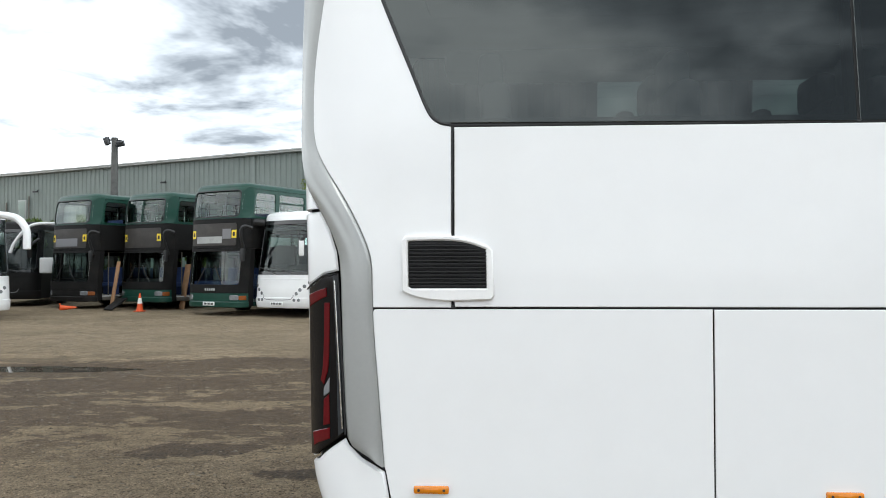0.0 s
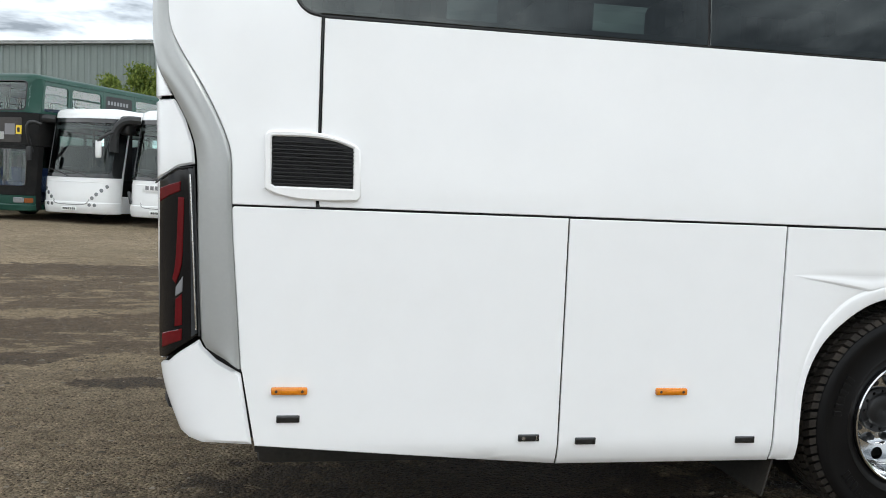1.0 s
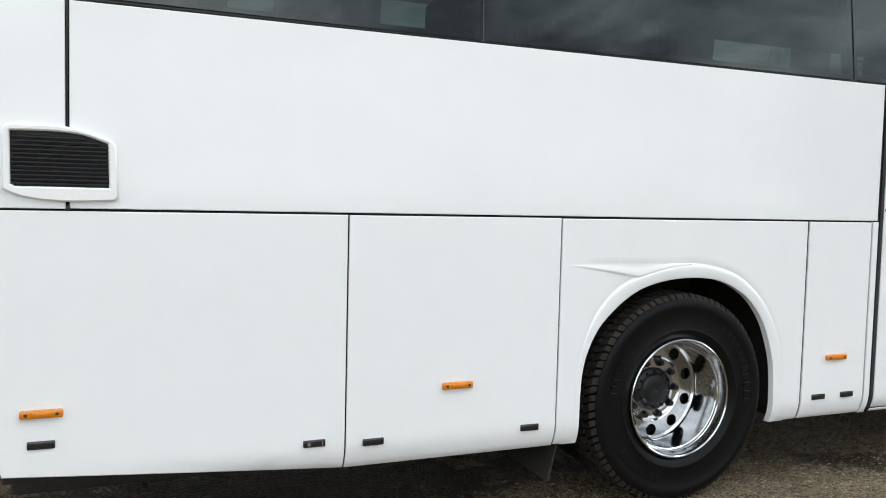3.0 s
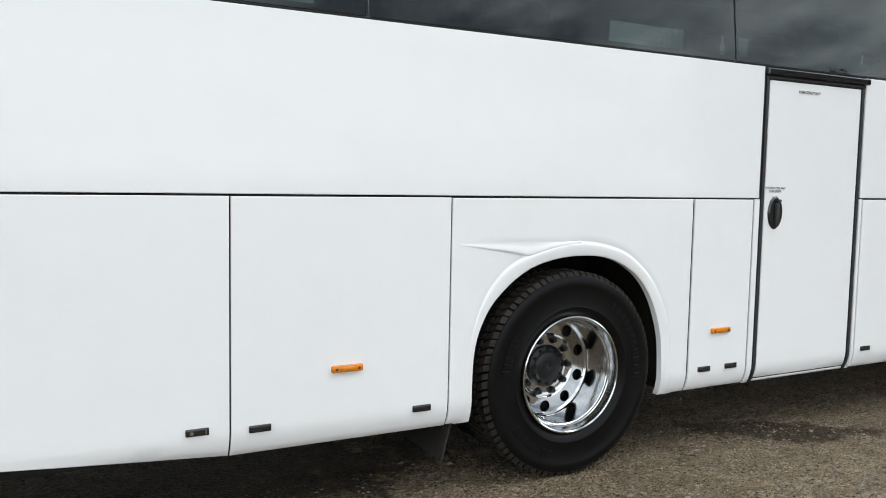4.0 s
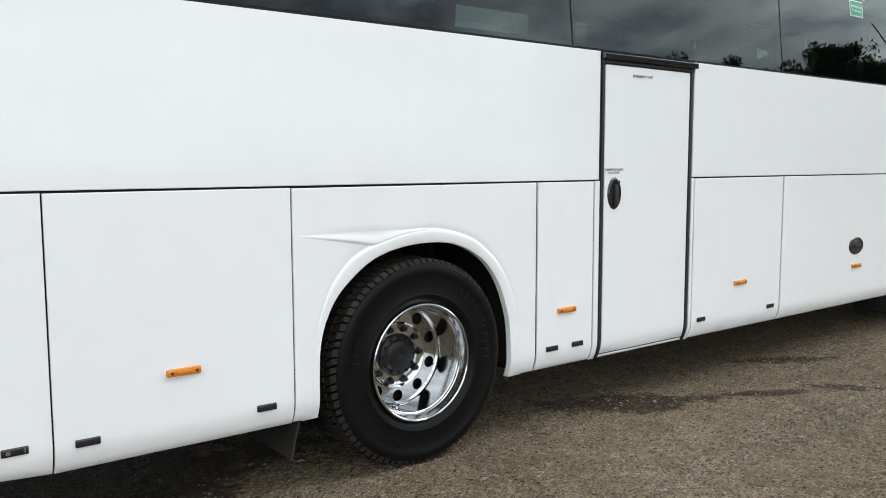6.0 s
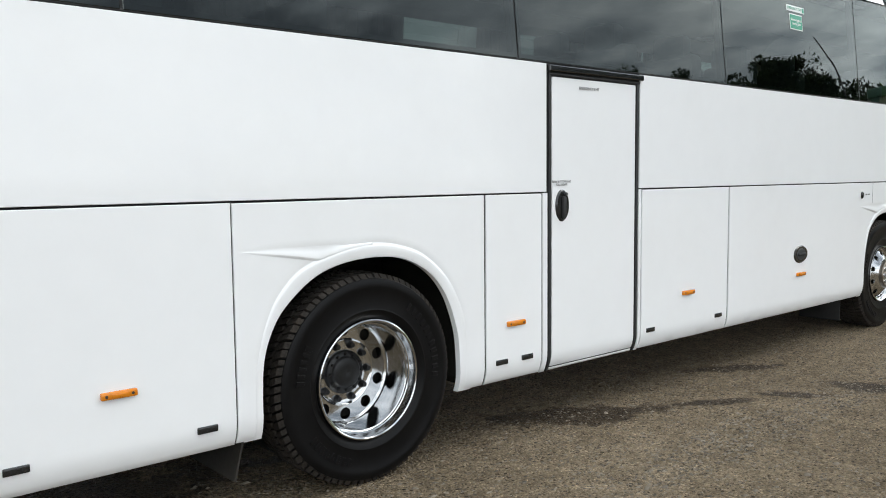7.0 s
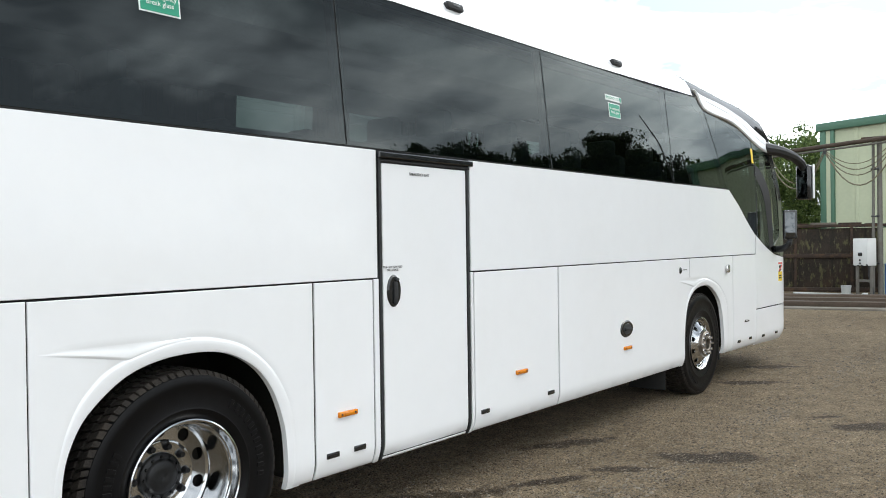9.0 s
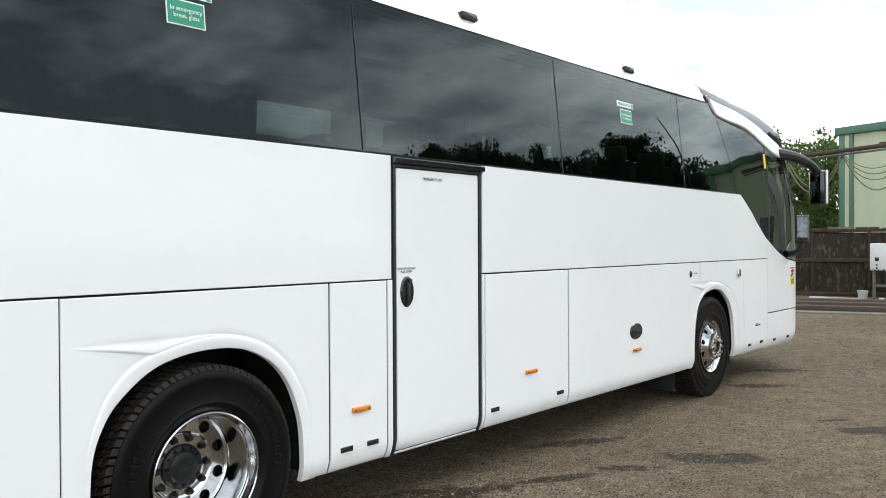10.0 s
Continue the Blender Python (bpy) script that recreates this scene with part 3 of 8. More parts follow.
def sheet(poly, mapf, gap=0.0035, bevel=0.003, depth=0.010, step=0.3, proud=0.0):
    """A panel with rounded edges: poly in (u, z), laid on a surface by mapf(u, z, inwards)."""
    dense = []
    poly = clean2(poly)
    for i, p in enumerate(poly):
        q = poly[(i + 1) % len(poly)]
        k = max(1, math.ceil((Vector(q) - Vector(p)).length / max(step, 0.1)))
        ts = [t / k for t in range(k)]
        if abs(q[1] - p[1]) > 0.25 and min(p[1], q[1]) < 0.42:
            ts = sorted(ts + [(z - p[1]) / (q[1] - p[1]) for z in FOLD if min(p[1], q[1]) + 0.015 < z < max(p[1], q[1]) - 0.015])
        dense.extend((p[0] + (q[0] - p[0]) * t, p[1] + (q[1] - p[1]) * t) for t in ts)
    poly = dense
    a2 = inset2(poly, gap + bevel)
    b2 = inset2(poly, gap)
    n = len(poly)
    us, zs = [p[0] for p in a2], [p[1] for p in a2]
    pts = [Vector(p) for p in a2]
    shrunk = inset2(poly, gap + bevel + 0.02)
    k = max(1, int((max(us) - min(us)) / step))
    l = max(1, int((max(zs) - min(zs)) / step))
    for i in range(1, k):
        for j in range(1, l):
            u, z = min(us) + (max(us) - min(us)) * i / k, min(zs) + (max(zs) - min(zs)) * j / l
            if inside(shrunk, u, z):
                pts.append(Vector((u, z)))
    if min(zs) < 0.42:
        # closer rows where the skirt tucks under
        k2 = max(3, int((max(us) - min(us)) / 0.12))
        for z in FOLD:
            for i in range(1, k2):
                u = min(us) + (max(us) - min(us)) * i / k2
                if inside(shrunk, u, z):
                    pts.append(Vector((u, z)))
    vs, _, fs, orig, _, _ = geometry.delaunay_2d_cdt(pts, [], [list(range(n))], 1, 1e-6)
    bm = bmesh.new()
    top = [bm.verts.new(mapf(v.x, v.y, -proud)) for v in vs]
    first = {}
    for i, ids in enumerate(orig):
        for o in ids:
            first[o] = top[i]
    for f in fs:
        bm.faces.new([top[i] for i in f])
    ring_a = [first[i] for i in range(n)]
    ring_b = [bm.verts.new(mapf(u, z, bevel - proud)) for u, z in b2]
    ring_c = [bm.verts.new(mapf(u, z, depth)) for u, z in b2]
    for r, s in ((ring_a, ring_b), (ring_b, ring_c)):
        for i in range(n):
            j = (i + 1) % n
            if len({r[i], r[j], s[i], s[j]}) == 4:
                bm.faces.new((r[i], r[j], s[j], s[i]))
    return bm


def text_mesh(name, words, size, m, material, parent, label=""):
    """Printed words as a thin mesh in the built-in font; m takes x right, y up of the print to the parent."""
    cu = bpy.data.curves.new(name, "FONT")
    cu.body = words
    cu.size = size
    cu.align_x, cu.align_y = "CENTER", "CENTER"
    cu.extrude = 0.0004
    tmp = bpy.data.objects.new(name, cu)
    scene.collection.objects.link(tmp)
    me = bpy.data.meshes.new_from_object(tmp.evaluated_get(bpy.context.evaluated_depsgraph_get()))
    bpy.data.objects.remove(tmp)
    me.materials.clear()
    me.materials.append(material)
    ob = new(name, me)
    ob.parent = parent
    ob.matrix_basis = m
    return tagged(ob, label)


def leaves(bm, centre, radius, count, size, rng, flat=0.8):
    """A clump of small folded leaves round a centre."""
    cx, cy, cz = centre
    for _ in range(count):
        d = Vector((rng.gauss(0, 1), rng.gauss(0, 1), rng.gauss(0, flat))).normalized() * radius * rng.random() ** 0.45
        p = Vector((cx, cy, cz)) + d
        q = Euler((rng.uniform(0, 6.3), rng.uniform(0, 6.3), rng.uniform(0, 6.3))).to_matrix()
        s = size * rng.uniform(0.6, 1.35)
        a, b, c, e = (bm.verts.new(p + q @ Vector(v)) for v in ((-s, 0, 0), (0, -s * 0.5, s * 0.15), (s, 0, 0), (0, s * 0.5, s * 0.15)))
        bm.faces.new((a, b, c, e))


def tree(name, label, at, height, spread, seed, leafm, count=2600, size=0.16, base=0.25, category="tree"):
    """A tapered trunk with limbs and a ragged crown of leaf clumps."""
    rng = random.Random(seed)
    t = thing(name, label, category, at=at)
    bm = bmesh.new()
    lean = Vector((rng.uniform(-0.4, 0.4), rng.uniform(-0.4, 0.4), 0))
    top = Vector((0, 0, height * 0.72)) + lean
    tube(bm, curve_pts([(0, 0, -0.1), lean * 0.3 + Vector((0, 0, height * 0.3)), top], 5), height * 0.026, 8, 0.35)
    part("trunk", bm, BARK, t)
    clumps = []
    n = 15
    for i in range(n):
        a = i * 2.4 + rng.uniform(-0.4, 0.4)
        h = height * (base + (0.97 - base) * (i + 0.5) / n)
        w = spread * (1.05 - abs((h / height - (base + 1) / 2) / (1 - base)) * 1.35) * rng.uniform(0.55, 1.1)
        clumps.append((Vector((w * math.cos(a), w * math.sin(a), h)), i))
    for c, i in clumps[:10]:
        start = Vector((0, 0, min(c.z * 0.75, height * 0.66))) + lean * min(1, c.z / height)
        part("limb", tube(bmesh.new(), curve_pts([start, (start + c) / 2 + Vector((0, 0, 0.2)), c], 3), height * 0.008, 6, 0.3), BARK, t)
    bm = bmesh.new()
    for k in range(12):
        d = Vector((rng.gauss(0, 1), rng.gauss(0, 1), rng.gauss(0, 1))).normalized() * 0.62 * rng.random() ** 0.5
        clumps.append((Vector((d.x * spread, d.y * spread, height * (base + 1) / 2 + d.z * height * (1 - base) * 0.55)), 0))
    for c, i in clumps:
        r = spread * rng.uniform(0.36, 0.56)
        sub = 7
        for k in range(sub):
            o = Vector((rng.uniform(-1, 1), rng.uniform(-1, 1), rng.uniform(-0.8, 0.8))) * r * 0.75
            leaves(bm, c + o, r * rng.uniform(0.35, 0.7), count // (20 * sub), size, rng)
    part("crown", bm, leafm, t, smooth=False)
    return t

# ---- ground ----
PUDDLES = [(-6.1, 8.95, 1.30, 0.42)]


def fall(y):
    """The yard rises very gently towards the sheds."""
    t = min(1.0, max(0.0, (y - 11) / 7))
    return -0.12 * t * t * (3 - 2 * t) + 0.0115 * max(0.0, min(y, 45.0) - 2.6)


def ground_z(x, y):
    near = max(0.0, 1 - max(abs(x), abs(y)) / 60)
    return noise.noise(Vector((x * 0.3, y * 0.3, 1))) * 0.028 * near * (0.3 if -1.5 < x < 14 and -1 < y < 3.2 else 1.0) - 0.012 + fall(y)


def build_ground():
    g = bmesh.new()
    # one sheet: fine near the coach, coarse to the horizon
    def axis(lo, hi, step, far):
        a = [lo + i * step for i in range(int((hi - lo) / step) + 1)]
        return [-far, -far / 4, -90, -55] + a + [55, 90, far / 4, far]
    xs, ys = axis(-34, 34, 0.5, 900), axis(-24, 44, 0.5, 900)
    grid = []
    for y in ys:
        row = []
        for x in xs:
            z = ground_z(x, y) + 0.012
            for px, py, rx, ry in PUDDLES:
                q = ((x - px) / rx) ** 2 + ((y - py) / ry) ** 2
                if q < 2.2:
                    z = min(z, fall(py) - 0.012 + 0.01 * q)
            row.append(g.verts.new((x, y, z - 0.012)))
        grid.append(row)
    for a, b in zip(grid, grid[1:]):
        for i in range(len(xs) - 1):
            g.faces.new((a[i], a[i + 1], b[i + 1], b[i]))
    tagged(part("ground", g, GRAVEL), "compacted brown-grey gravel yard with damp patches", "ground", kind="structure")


build_ground()


def scatter_stones():
    rng = random.Random(3)
    verts, faces = [], []
    base = [(1, 0, 0), (0.3, 0.95, 0), (-0.8, 0.6, 0), (-0.8, -0.6, 0), (0.3, -0.95, 0), (0, 0, 0.62)]
    tris = [(0, 1, 5), (1, 2, 5), (2, 3, 5), (3, 4, 5), (4, 0, 5)]
    def stone(x, y, s):
        if any(((x - px) / rx) ** 2 + ((y - py) / ry) ** 2 < 1.5 for px, py, rx, ry in PUDDLES):
            return
        a = rng.uniform(0, 6.28)
        c, sn = math.cos(a), math.sin(a)
        k = len(verts)
        sx, sy, sz = s * rng.uniform(0.8, 1.5), s * rng.uniform(0.6, 1.0), s * rng.uniform(0.5, 1.1)
        ox, oy = rng.uniform(-0.3, 0.3), rng.uniform(-0.3, 0.3)
        z0 = ground_z(x, y)
        for vx, vy, vz in base:
            if vz:
                vx, vy = ox, oy
            verts.append((x + (vx * c - vy * sn) * sx, y + (vx * sn + vy * c) * sy, z0 - 0.002 + vz * sz))
        faces.extend(tuple(k + i for i in t) for t in tris)
    for x0, x1, y0, y1, n, s0, s1 in ((1.5, 9, -2.2, 0.5, 40000, 0.003, 0.013), (4, 15, -2.8, 1.2, 18000, 0.004, 0.015), (9, 21, -5, 5, 9000, 0.006, 0.018), (-8, 0.0, -1.0, 9, 14000, 0.004, 0.013), (-16, -1, 6, 23, 6000, 0.012, 0.03), (1, 14, -2.6, 0.5, 420, 0.012, 0.026), (2, 13, -2.6, 0.6, 7000, 0.008, 0.019), (-8, 0, -1, 9, 3500, 0.010, 0.024), (10, 21, -5, 5, 5000, 0.012, 0.028)):
        for _ in range(n):
            stone(rng.uniform(x0, x1), rng.uniform(y0, y1), s0 + (s1 - s0) * rng.random() ** 2.5)
    me = bpy.data.meshes.new("loose_gravel")
    me.from_pydata(verts, [], faces)
    me.materials.append(STONE)
    tagged(new("loose_gravel", me), "loose grey and brown gravel stones lying on the yard", "gravel", kind="stuff")


scatter_stones()


def puddle(at, rx, ry, seed):
    rng = random.Random(seed)
    bm = bmesh.new()
    n = 40
    ring = []
    for i in range(n):
        a = 2 * math.pi * i / n
        r = 1 + 0.35 * noise.noise(Vector((math.cos(a) * 1.6, math.sin(a) * 1.6, seed))) + 0.15 * noise.noise(Vector((math.cos(a) * 5, math.sin(a) * 5, seed)))
        ring.append((rx * r * math.cos(a), ry * r * math.sin(a)))
    top = [bm.verts.new((x, y, 0.0)) for x, y in ring]
    low = [bm.verts.new((x * 1.02, y * 1.02, -0.03)) for x, y in ring]
    bm.faces.new(top)
    for i in range(n):
        bm.faces.new((top[i], top[(i + 1) % n], low[(i + 1) % n], low[i]))
    ob = part("puddle", bm, WATER)
    ob.matrix_world = pose(*at)
    tagged(ob, "shallow muddy rain puddle lying on the gravel yard", "puddle")

# ---- the white coach ----
W = 2.5                      # width
UR, RR = -0.10, 0.228        # rear corner: start and radius
UF, RF = 11.9, 0.5           # front corner
Z_SILL, Z_SEAM, Z_LOW, Z_TOP = 2.138, 1.400, 0.344, 3.09


def inward(z):
    if z < 0.5:
        return max(0.0, 0.46 - z) ** 2 * 2.2
    return max(0.0, z - Z_SILL) * 0.105


def upper(z):
    """Heights above the window sill are drawn in slightly."""
    return z if z < Z_SILL else Z_SILL + (z - Z_SILL) * 0.968


def side(u, z, d=0.0):
    """The coach's skin: u runs along its plan (x on the straight), z up, d inwards."""
    z = upper(z)
    off = inward(z) + d
    tail = 0.019 * min(1.0, max(0.0, (1.2 - u) / 0.8))
    if u < UR:
        s = UR - u
        a = min(s / RR, math.pi / 2)
        off += (0.10 * max(0.0, (0.8 - z) / 0.35) ** 2 + 0.03 * max(0.0, 1.9 - z) - 0.9 * inward(max(z, 0.5))) * math.sin(a)
        x, y = UR - (RR - off) * math.sin(a), RR - (RR - off) * math.cos(a)
        return Vector((x + tail, y + max(0.0, s - RR * math.pi / 2), z))
    if u > UF:
        s = u - UF
        a = min(s / RF, math.pi / 2)
        bow = 0.0
        if s > RF * math.pi / 2:
            v = (s - RF * math.pi / 2) / (W - 2 * RF)
            bow = 0.10 * 4 * v * (1 - v)
        off += (0.17 * max(0.0, z - 1.4) ** 1.3 + 0.10 * max(0.0, 0.6 - z)) * math.sin(a)
        x, y = UF + (RF - off) * math.sin(a) + bow, RF - (RF - off) * math.cos(a)
        return Vector((x, y + max(0.0, s - RF * math.pi / 2), z))
    return Vector((u + tail, off, z))


def far(u, z, d=0.0):
    v = side(u, z, d)
    return Vector((v.x, W - v.y, v.z))


coach = thing("coach", "white single-deck touring coach with dark tinted windows, parked on gravel", "coach")


def panel(name, poly, material=WHITE, mapf=side, parent=None, label="", **kw):
    return part(name, sheet(poly, mapf, **kw), material, parent or coach, label)


def rect(x0, x1, z0, z1):
    return [(x0, z0), (x1, z0), (x1, z1), (x0, z1)]


TRIM_R = [(0.039, 0.755), (0.020, 1.0), (-0.004, 1.30), (-0.010, 1.45), (-0.017, 1.596), (-0.057, 1.712), (-0.13, 1.852), (-0.226, 1.993), (-0.275, 2.08), (-0.295, 2.2), (-0.297, 2.4), (-0.262, 2.656), (-0.20, 3.08)]
TRIM_L = [(-0.020, 0.80), (-0.085, 0.835), (-0.113, 0.89), (-0.132, 1.2), (-0.142, 1.523), (-0.151, 1.617), (-0.191, 1.72), (-0.26, 1.826), (-0.36, 1.94), (-0.42, 2.1), (-0.43, 2.6), (-0.38, 3.08)]
trim_r, trim_l = curve2(TRIM_R, 4), curve2(TRIM_L, 4)
GLASS_REAR = curve2([(0.312, 2.144), (0.262, 2.158), (0.218, 2.210), (0.145, 2.394), (0.071, 2.582), (0.0, 2.77), (-0.06, 2.95), (-0.045, 3.03), (0.03, 3.083), (0.15, Z_TOP)], 4)


def trim_at(z):
    for (x0, z0), (x1, z1) in zip(trim_r, trim_r[1:]):
        if z0 <= z <= z1:
            return x0 + (x1 - x0) * (z - z0) / max(1e-6, z1 - z0)
    return trim_r[-1][0]


def arch(cx, lo=Z_LOW):
    """Opening over a wheel, from its rear foot over the top to its front foot."""
    return curve2([(cx - 0.604, lo), (cx - 0.606, 0.52), (cx - 0.597, 0.68), (cx - 0.562, 0.80), (cx - 0.490, 0.915), (cx - 0.340, 1.036), (cx - 0.180, 1.094), (cx + 0.015, 1.113), (cx + 0.20, 1.090), (cx + 0.360, 1.008), (cx + 0.468, 0.885), (cx + 0.532, 0.735), (cx + 0.560, 0.60), (cx + 0.571, lo)], 4)


REAR_X, FRONT_X = 3.105, 9.285
A1 = arch(REAR_X)
A2 = curve2([(FRONT_X + x, z) for x, z in ((-0.530, Z_LOW), (-0.527, 0.60), (-0.507, 0.75), (-0.478, 0.86), (-0.43, 0.965), (-0.294, 1.065), (-0.15, 1.104), (0.0, 1.114), (0.13, 1.101), (0.24, 1.058), (0.40, 0.95), (0.487, 0.81), (0.535, 0.60), (0.555, Z_LOW))], 4)

# white skin, panel by panel
panel("rear_quarter_panel", [(trim_at(1.398), 1.398), (0.318, 1.398), (0.318, Z_SILL)] + GLASS_REAR[1:] + [(0.15, 3.10), (-0.20, 3.10)] + [p for p in reversed(trim_r) if p[1] > 1.41], step=0.12)
panel("waist_panel", [(0.324, Z_SEAM), (4.360, Z_SEAM), (4.360, Z_SILL), (0.324, Z_SILL)], step=0.5)
panel("front_waist_panel", [(5.246, Z_SEAM + 0.006), (10.88, Z_SEAM + 0.007), (10.88, 1.645)] + curve2([(10.86, 1.652), (10.60, 1.80), (10.35, 1.965), (10.06, 2.12)], 3) + [(10.035, Z_SILL), (5.246, Z_SILL)], step=0.5)
panel("engine_flap", [p for p in trim_r if p[1] < 1.385][::-1] + [(0.045, 0.74), (0.100, 0.443), (1.378, 0.341), (1.378, Z_SEAM - 0.002), (0.0, Z_SEAM - 0.003)], step=0.4)
panel("locker_flap", [(1.378, 0.340), (2.376, Z_LOW - 0.004), (2.376, Z_SEAM - 0.002), (1.378, Z_SEAM - 0.003)], step=0.5)
panel("wheel_arch_panel", [(2.376, Z_LOW)] + A1 + [(3.859, Z_LOW), (3.859, Z_SEAM - 0.002), (2.376, Z_SEAM - 0.004)], step=0.3)
panel("locker_flap", [(3.865, Z_LOW), (4.318, Z_LOW), (4.318, Z_SEAM - 0.002), (3.865, Z_SEAM - 0.002)], step=0.5)
panel("locker_flap", [(5.279, Z_LOW), (6.352, Z_LOW), (6.352, Z_SEAM + 0.004), (5.279, Z_SEAM + 0.002)], step=0.5)
panel("front_wheel_arch_panel", [(6.362, Z_LOW)] + A2 + [(10.12, Z_LOW - 0.01), (10.115, Z_SEAM + 0.004), (6.362, Z_SEAM + 0.004)], step=0.3)
panel("locker_flap", rect(10.12, 10.90, Z_LOW - 0.012, Z_SEAM + 0.004), step=0.5)
panel("front_corner_panel", [(10.90, 0.752), (12.62, 0.752), (12.62, 1.36), (12.2, 1.345), (11.9, 1.355)] + curve2([(11.6, 1.395), (11.25, 1.50), (10.90, 1.640)], 3), step=0.12)
panel("front_bumper", [(10.90, 0.318), (11.75, 0.300), (12.1, 0.30), (14.9, 0.30), (14.9, 0.745), (10.90, 0.745)], step=0.2)
panel("front_panel", [(12.625, 0.752), (14.9, 0.752), (14.9, 1.36), (12.625, 1.36)], step=0.2)

# rear corner


def resample(line, n):
    """Points at even steps along a polyline."""
    run = [0.0]
    for a, b in zip(line, line[1:]):
        run.append(run[-1] + (Vector(b) - Vector(a)).length)
    out, k = [], 0
    for i in range(n):
        s = run[-1] * i / (n - 1)
        while k < len(run) - 2 and run[k + 1] < s:
            k += 1
        f = (s - run[k]) / max(1e-9, run[k + 1] - run[k])
        out.append(Vector(line[k]).lerp(Vector(line[k + 1]), f))
    return out


def corner_trim(mapf):
    """A swelling moulding between two edges, folded along its upper part."""
    bm = bmesh.new()
    rows = []
    for a, b in zip(resample(trim_r, 60), resample(trim_l, 60)):
        row = []
        for k in range(17):
            t = k / 16
            p = a.lerp(b, t)
            fold = min(1.0, max(0.0, (p.y - 1.50) / 0.25))
            up = 0.004 + 0.020 * math.sin(math.pi * t) ** 0.7 + fold * (0.0 * t - 0.005 * math.exp(-((t - 0.45) / 0.13) ** 2))
            row.append(bm.verts.new(mapf(p.x + (0.003 if k == 0 else 0), p.y, 0.008 if k in (0, 16) else -up)))
        rows.append(row)
    for r, s in zip(rows, rows[1:]):
        for i in range(16):
            bm.faces.new((r[i], r[i + 1], s[i + 1], s[i]))
    return bm


part("rear_corner_trim", corner_trim(side), SILVER, coach, "silver-grey curved rear corner trim", sharp=60)
panel("rear_bumper_corner", [(0.096, 0.447), (0.046, 0.738), (0.0, 0.765), (-0.05, 0.795), (-0.10, 0.845), (-0.117, 0.875), (-0.20, 0.825), (-0.29, 0.772), (-0.50, 0.74), (-1.5, 0.74), (-1.5, 0.515), (-0.42, 0.505), (-0.33, 0.487), (-0.24, 0.473), (-0.1, 0.460)], WHITE, step=0.05, bevel=0.012)
panel("rear_lamp_surround", [(-0.147, 1.548), (-0.157, 1.63), (-0.192, 1.72), (-0.236, 1.785), (-0.25, 1.80), (-0.50, 1.80), (-0.50, 1.47), (-0.30, 1.50), (-0.22, 1.535)], WHITE, step=0.05, bevel=0.008)
panel("rear_upper_filler", [(-0.255, 1.806), (-0.345, 1.915), (-0.425, 2.05), (-0.50, 2.2), (-0.50, 1.806)], WHITE, step=0.05)
lamp = panel("rear_lamp", [(-0.118, 0.885), (-0.150, 1.545), (-0.22, 1.535), (-0.30, 1.50), (-0.345, 1.490), (-0.362, 1.10), (-0.375, 0.766), (-0.29, 0.78), (-0.20, 0.832)], LAMPBLACK, label="smoked rear lamp cluster with red light strips", step=0.05, proud=0.006, bevel=0.006, gap=0.006)
panel("rear_lamp_side", [(-0.349, 1.488), (-0.50, 1.466), (-0.50, 0.744), (-0.379, 0.764), (-0.366, 1.10)], WHITE, step=0.05, bevel=0.006)
for z0, z1, us in ((1.425, 1.472, (-0.205, -0.325)), (0.845, 0.90, (-0.19, -0.31))):
    part("light_bar", sheet([(us[0], z0 + 0.02), (us[0], z1 + 0.01), (us[1], z1 - 0.02), (us[1], z0 - 0.025)], side, proud=0.011, gap=0, bevel=0.003, depth=0.0, step=0.04), RED, lamp, "red light bar")
part("light_strip", sheet(curve2([(-0.222, 1.085), (-0.196, 1.16), (-0.190, 1.27), (-0.188, 1.42)], 4) + curve2([(-0.214, 1.42), (-0.218, 1.27), (-0.226, 1.16), (-0.240, 1.10)], 4), side, proud=0.010, gap=0, bevel=0.002, depth=0.0, step=0.05), RED, lamp, "red light strip")
part("light_strip", sheet([(-0.190, 0.925), (-0.192, 1.045), (-0.222, 1.025), (-0.226, 0.915)], side, proud=0.010, gap=0, bevel=0.002, depth=0.0, step=0.05), RED, lamp)
part("reflector", sheet([(-0.190, 1.055), (-0.188, 1.115), (-0.222, 1.070), (-0.222, 1.035)], side, proud=0.010, gap=0, bevel=0.002, depth=0.0, step=0.05), GREYINK, lamp, "grey reflector between the strips")
part("lamp_edge", sheet([(-0.122, 0.895), (-0.150, 1.538), (-0.178, 1.532), (-0.160, 1.2), (-0.152, 0.872)], side, proud=0.0075, gap=0.002, bevel=0.003, depth=0.0, step=0.05), LAMPEDGE, lamp, "grey smoked lens edge")
part("reflector_edge", tube(bmesh.new(), [side(-0.128 - 0.034 * t, 0.91 + 0.6 * t, -0.012) for t in (0, 0.25, 0.5, 0.75, 1)], 0.0035, 6), STEEL, lamp)
part("lamp_frame", tube(bmesh.new(), [side(u, z, -0.006) for u, z in ((-0.116, 0.885), (-0.132, 1.2), (-0.15, 1.54), (-0.22, 1.532), (-0.30, 1.497), (-0.44, 1.472))], 0.004, 6), BLACK, lamp)
panel("rear_wall", rect(-2.05, -0.50, 0.75, 3.10), WHITE, step=0.3)
part("rear_corner_trim", corner_trim(far), SILVER, coach, sharp=60)
panel("rear_bumper_corner", [(0.100, 0.425), (0.046, 0.738), (-0.117, 0.875), (-0.29, 0.772), (-1.0, 0.74), (-1.0, 0.47), (-0.1, 0.440)], WHITE, far, step=0.08)
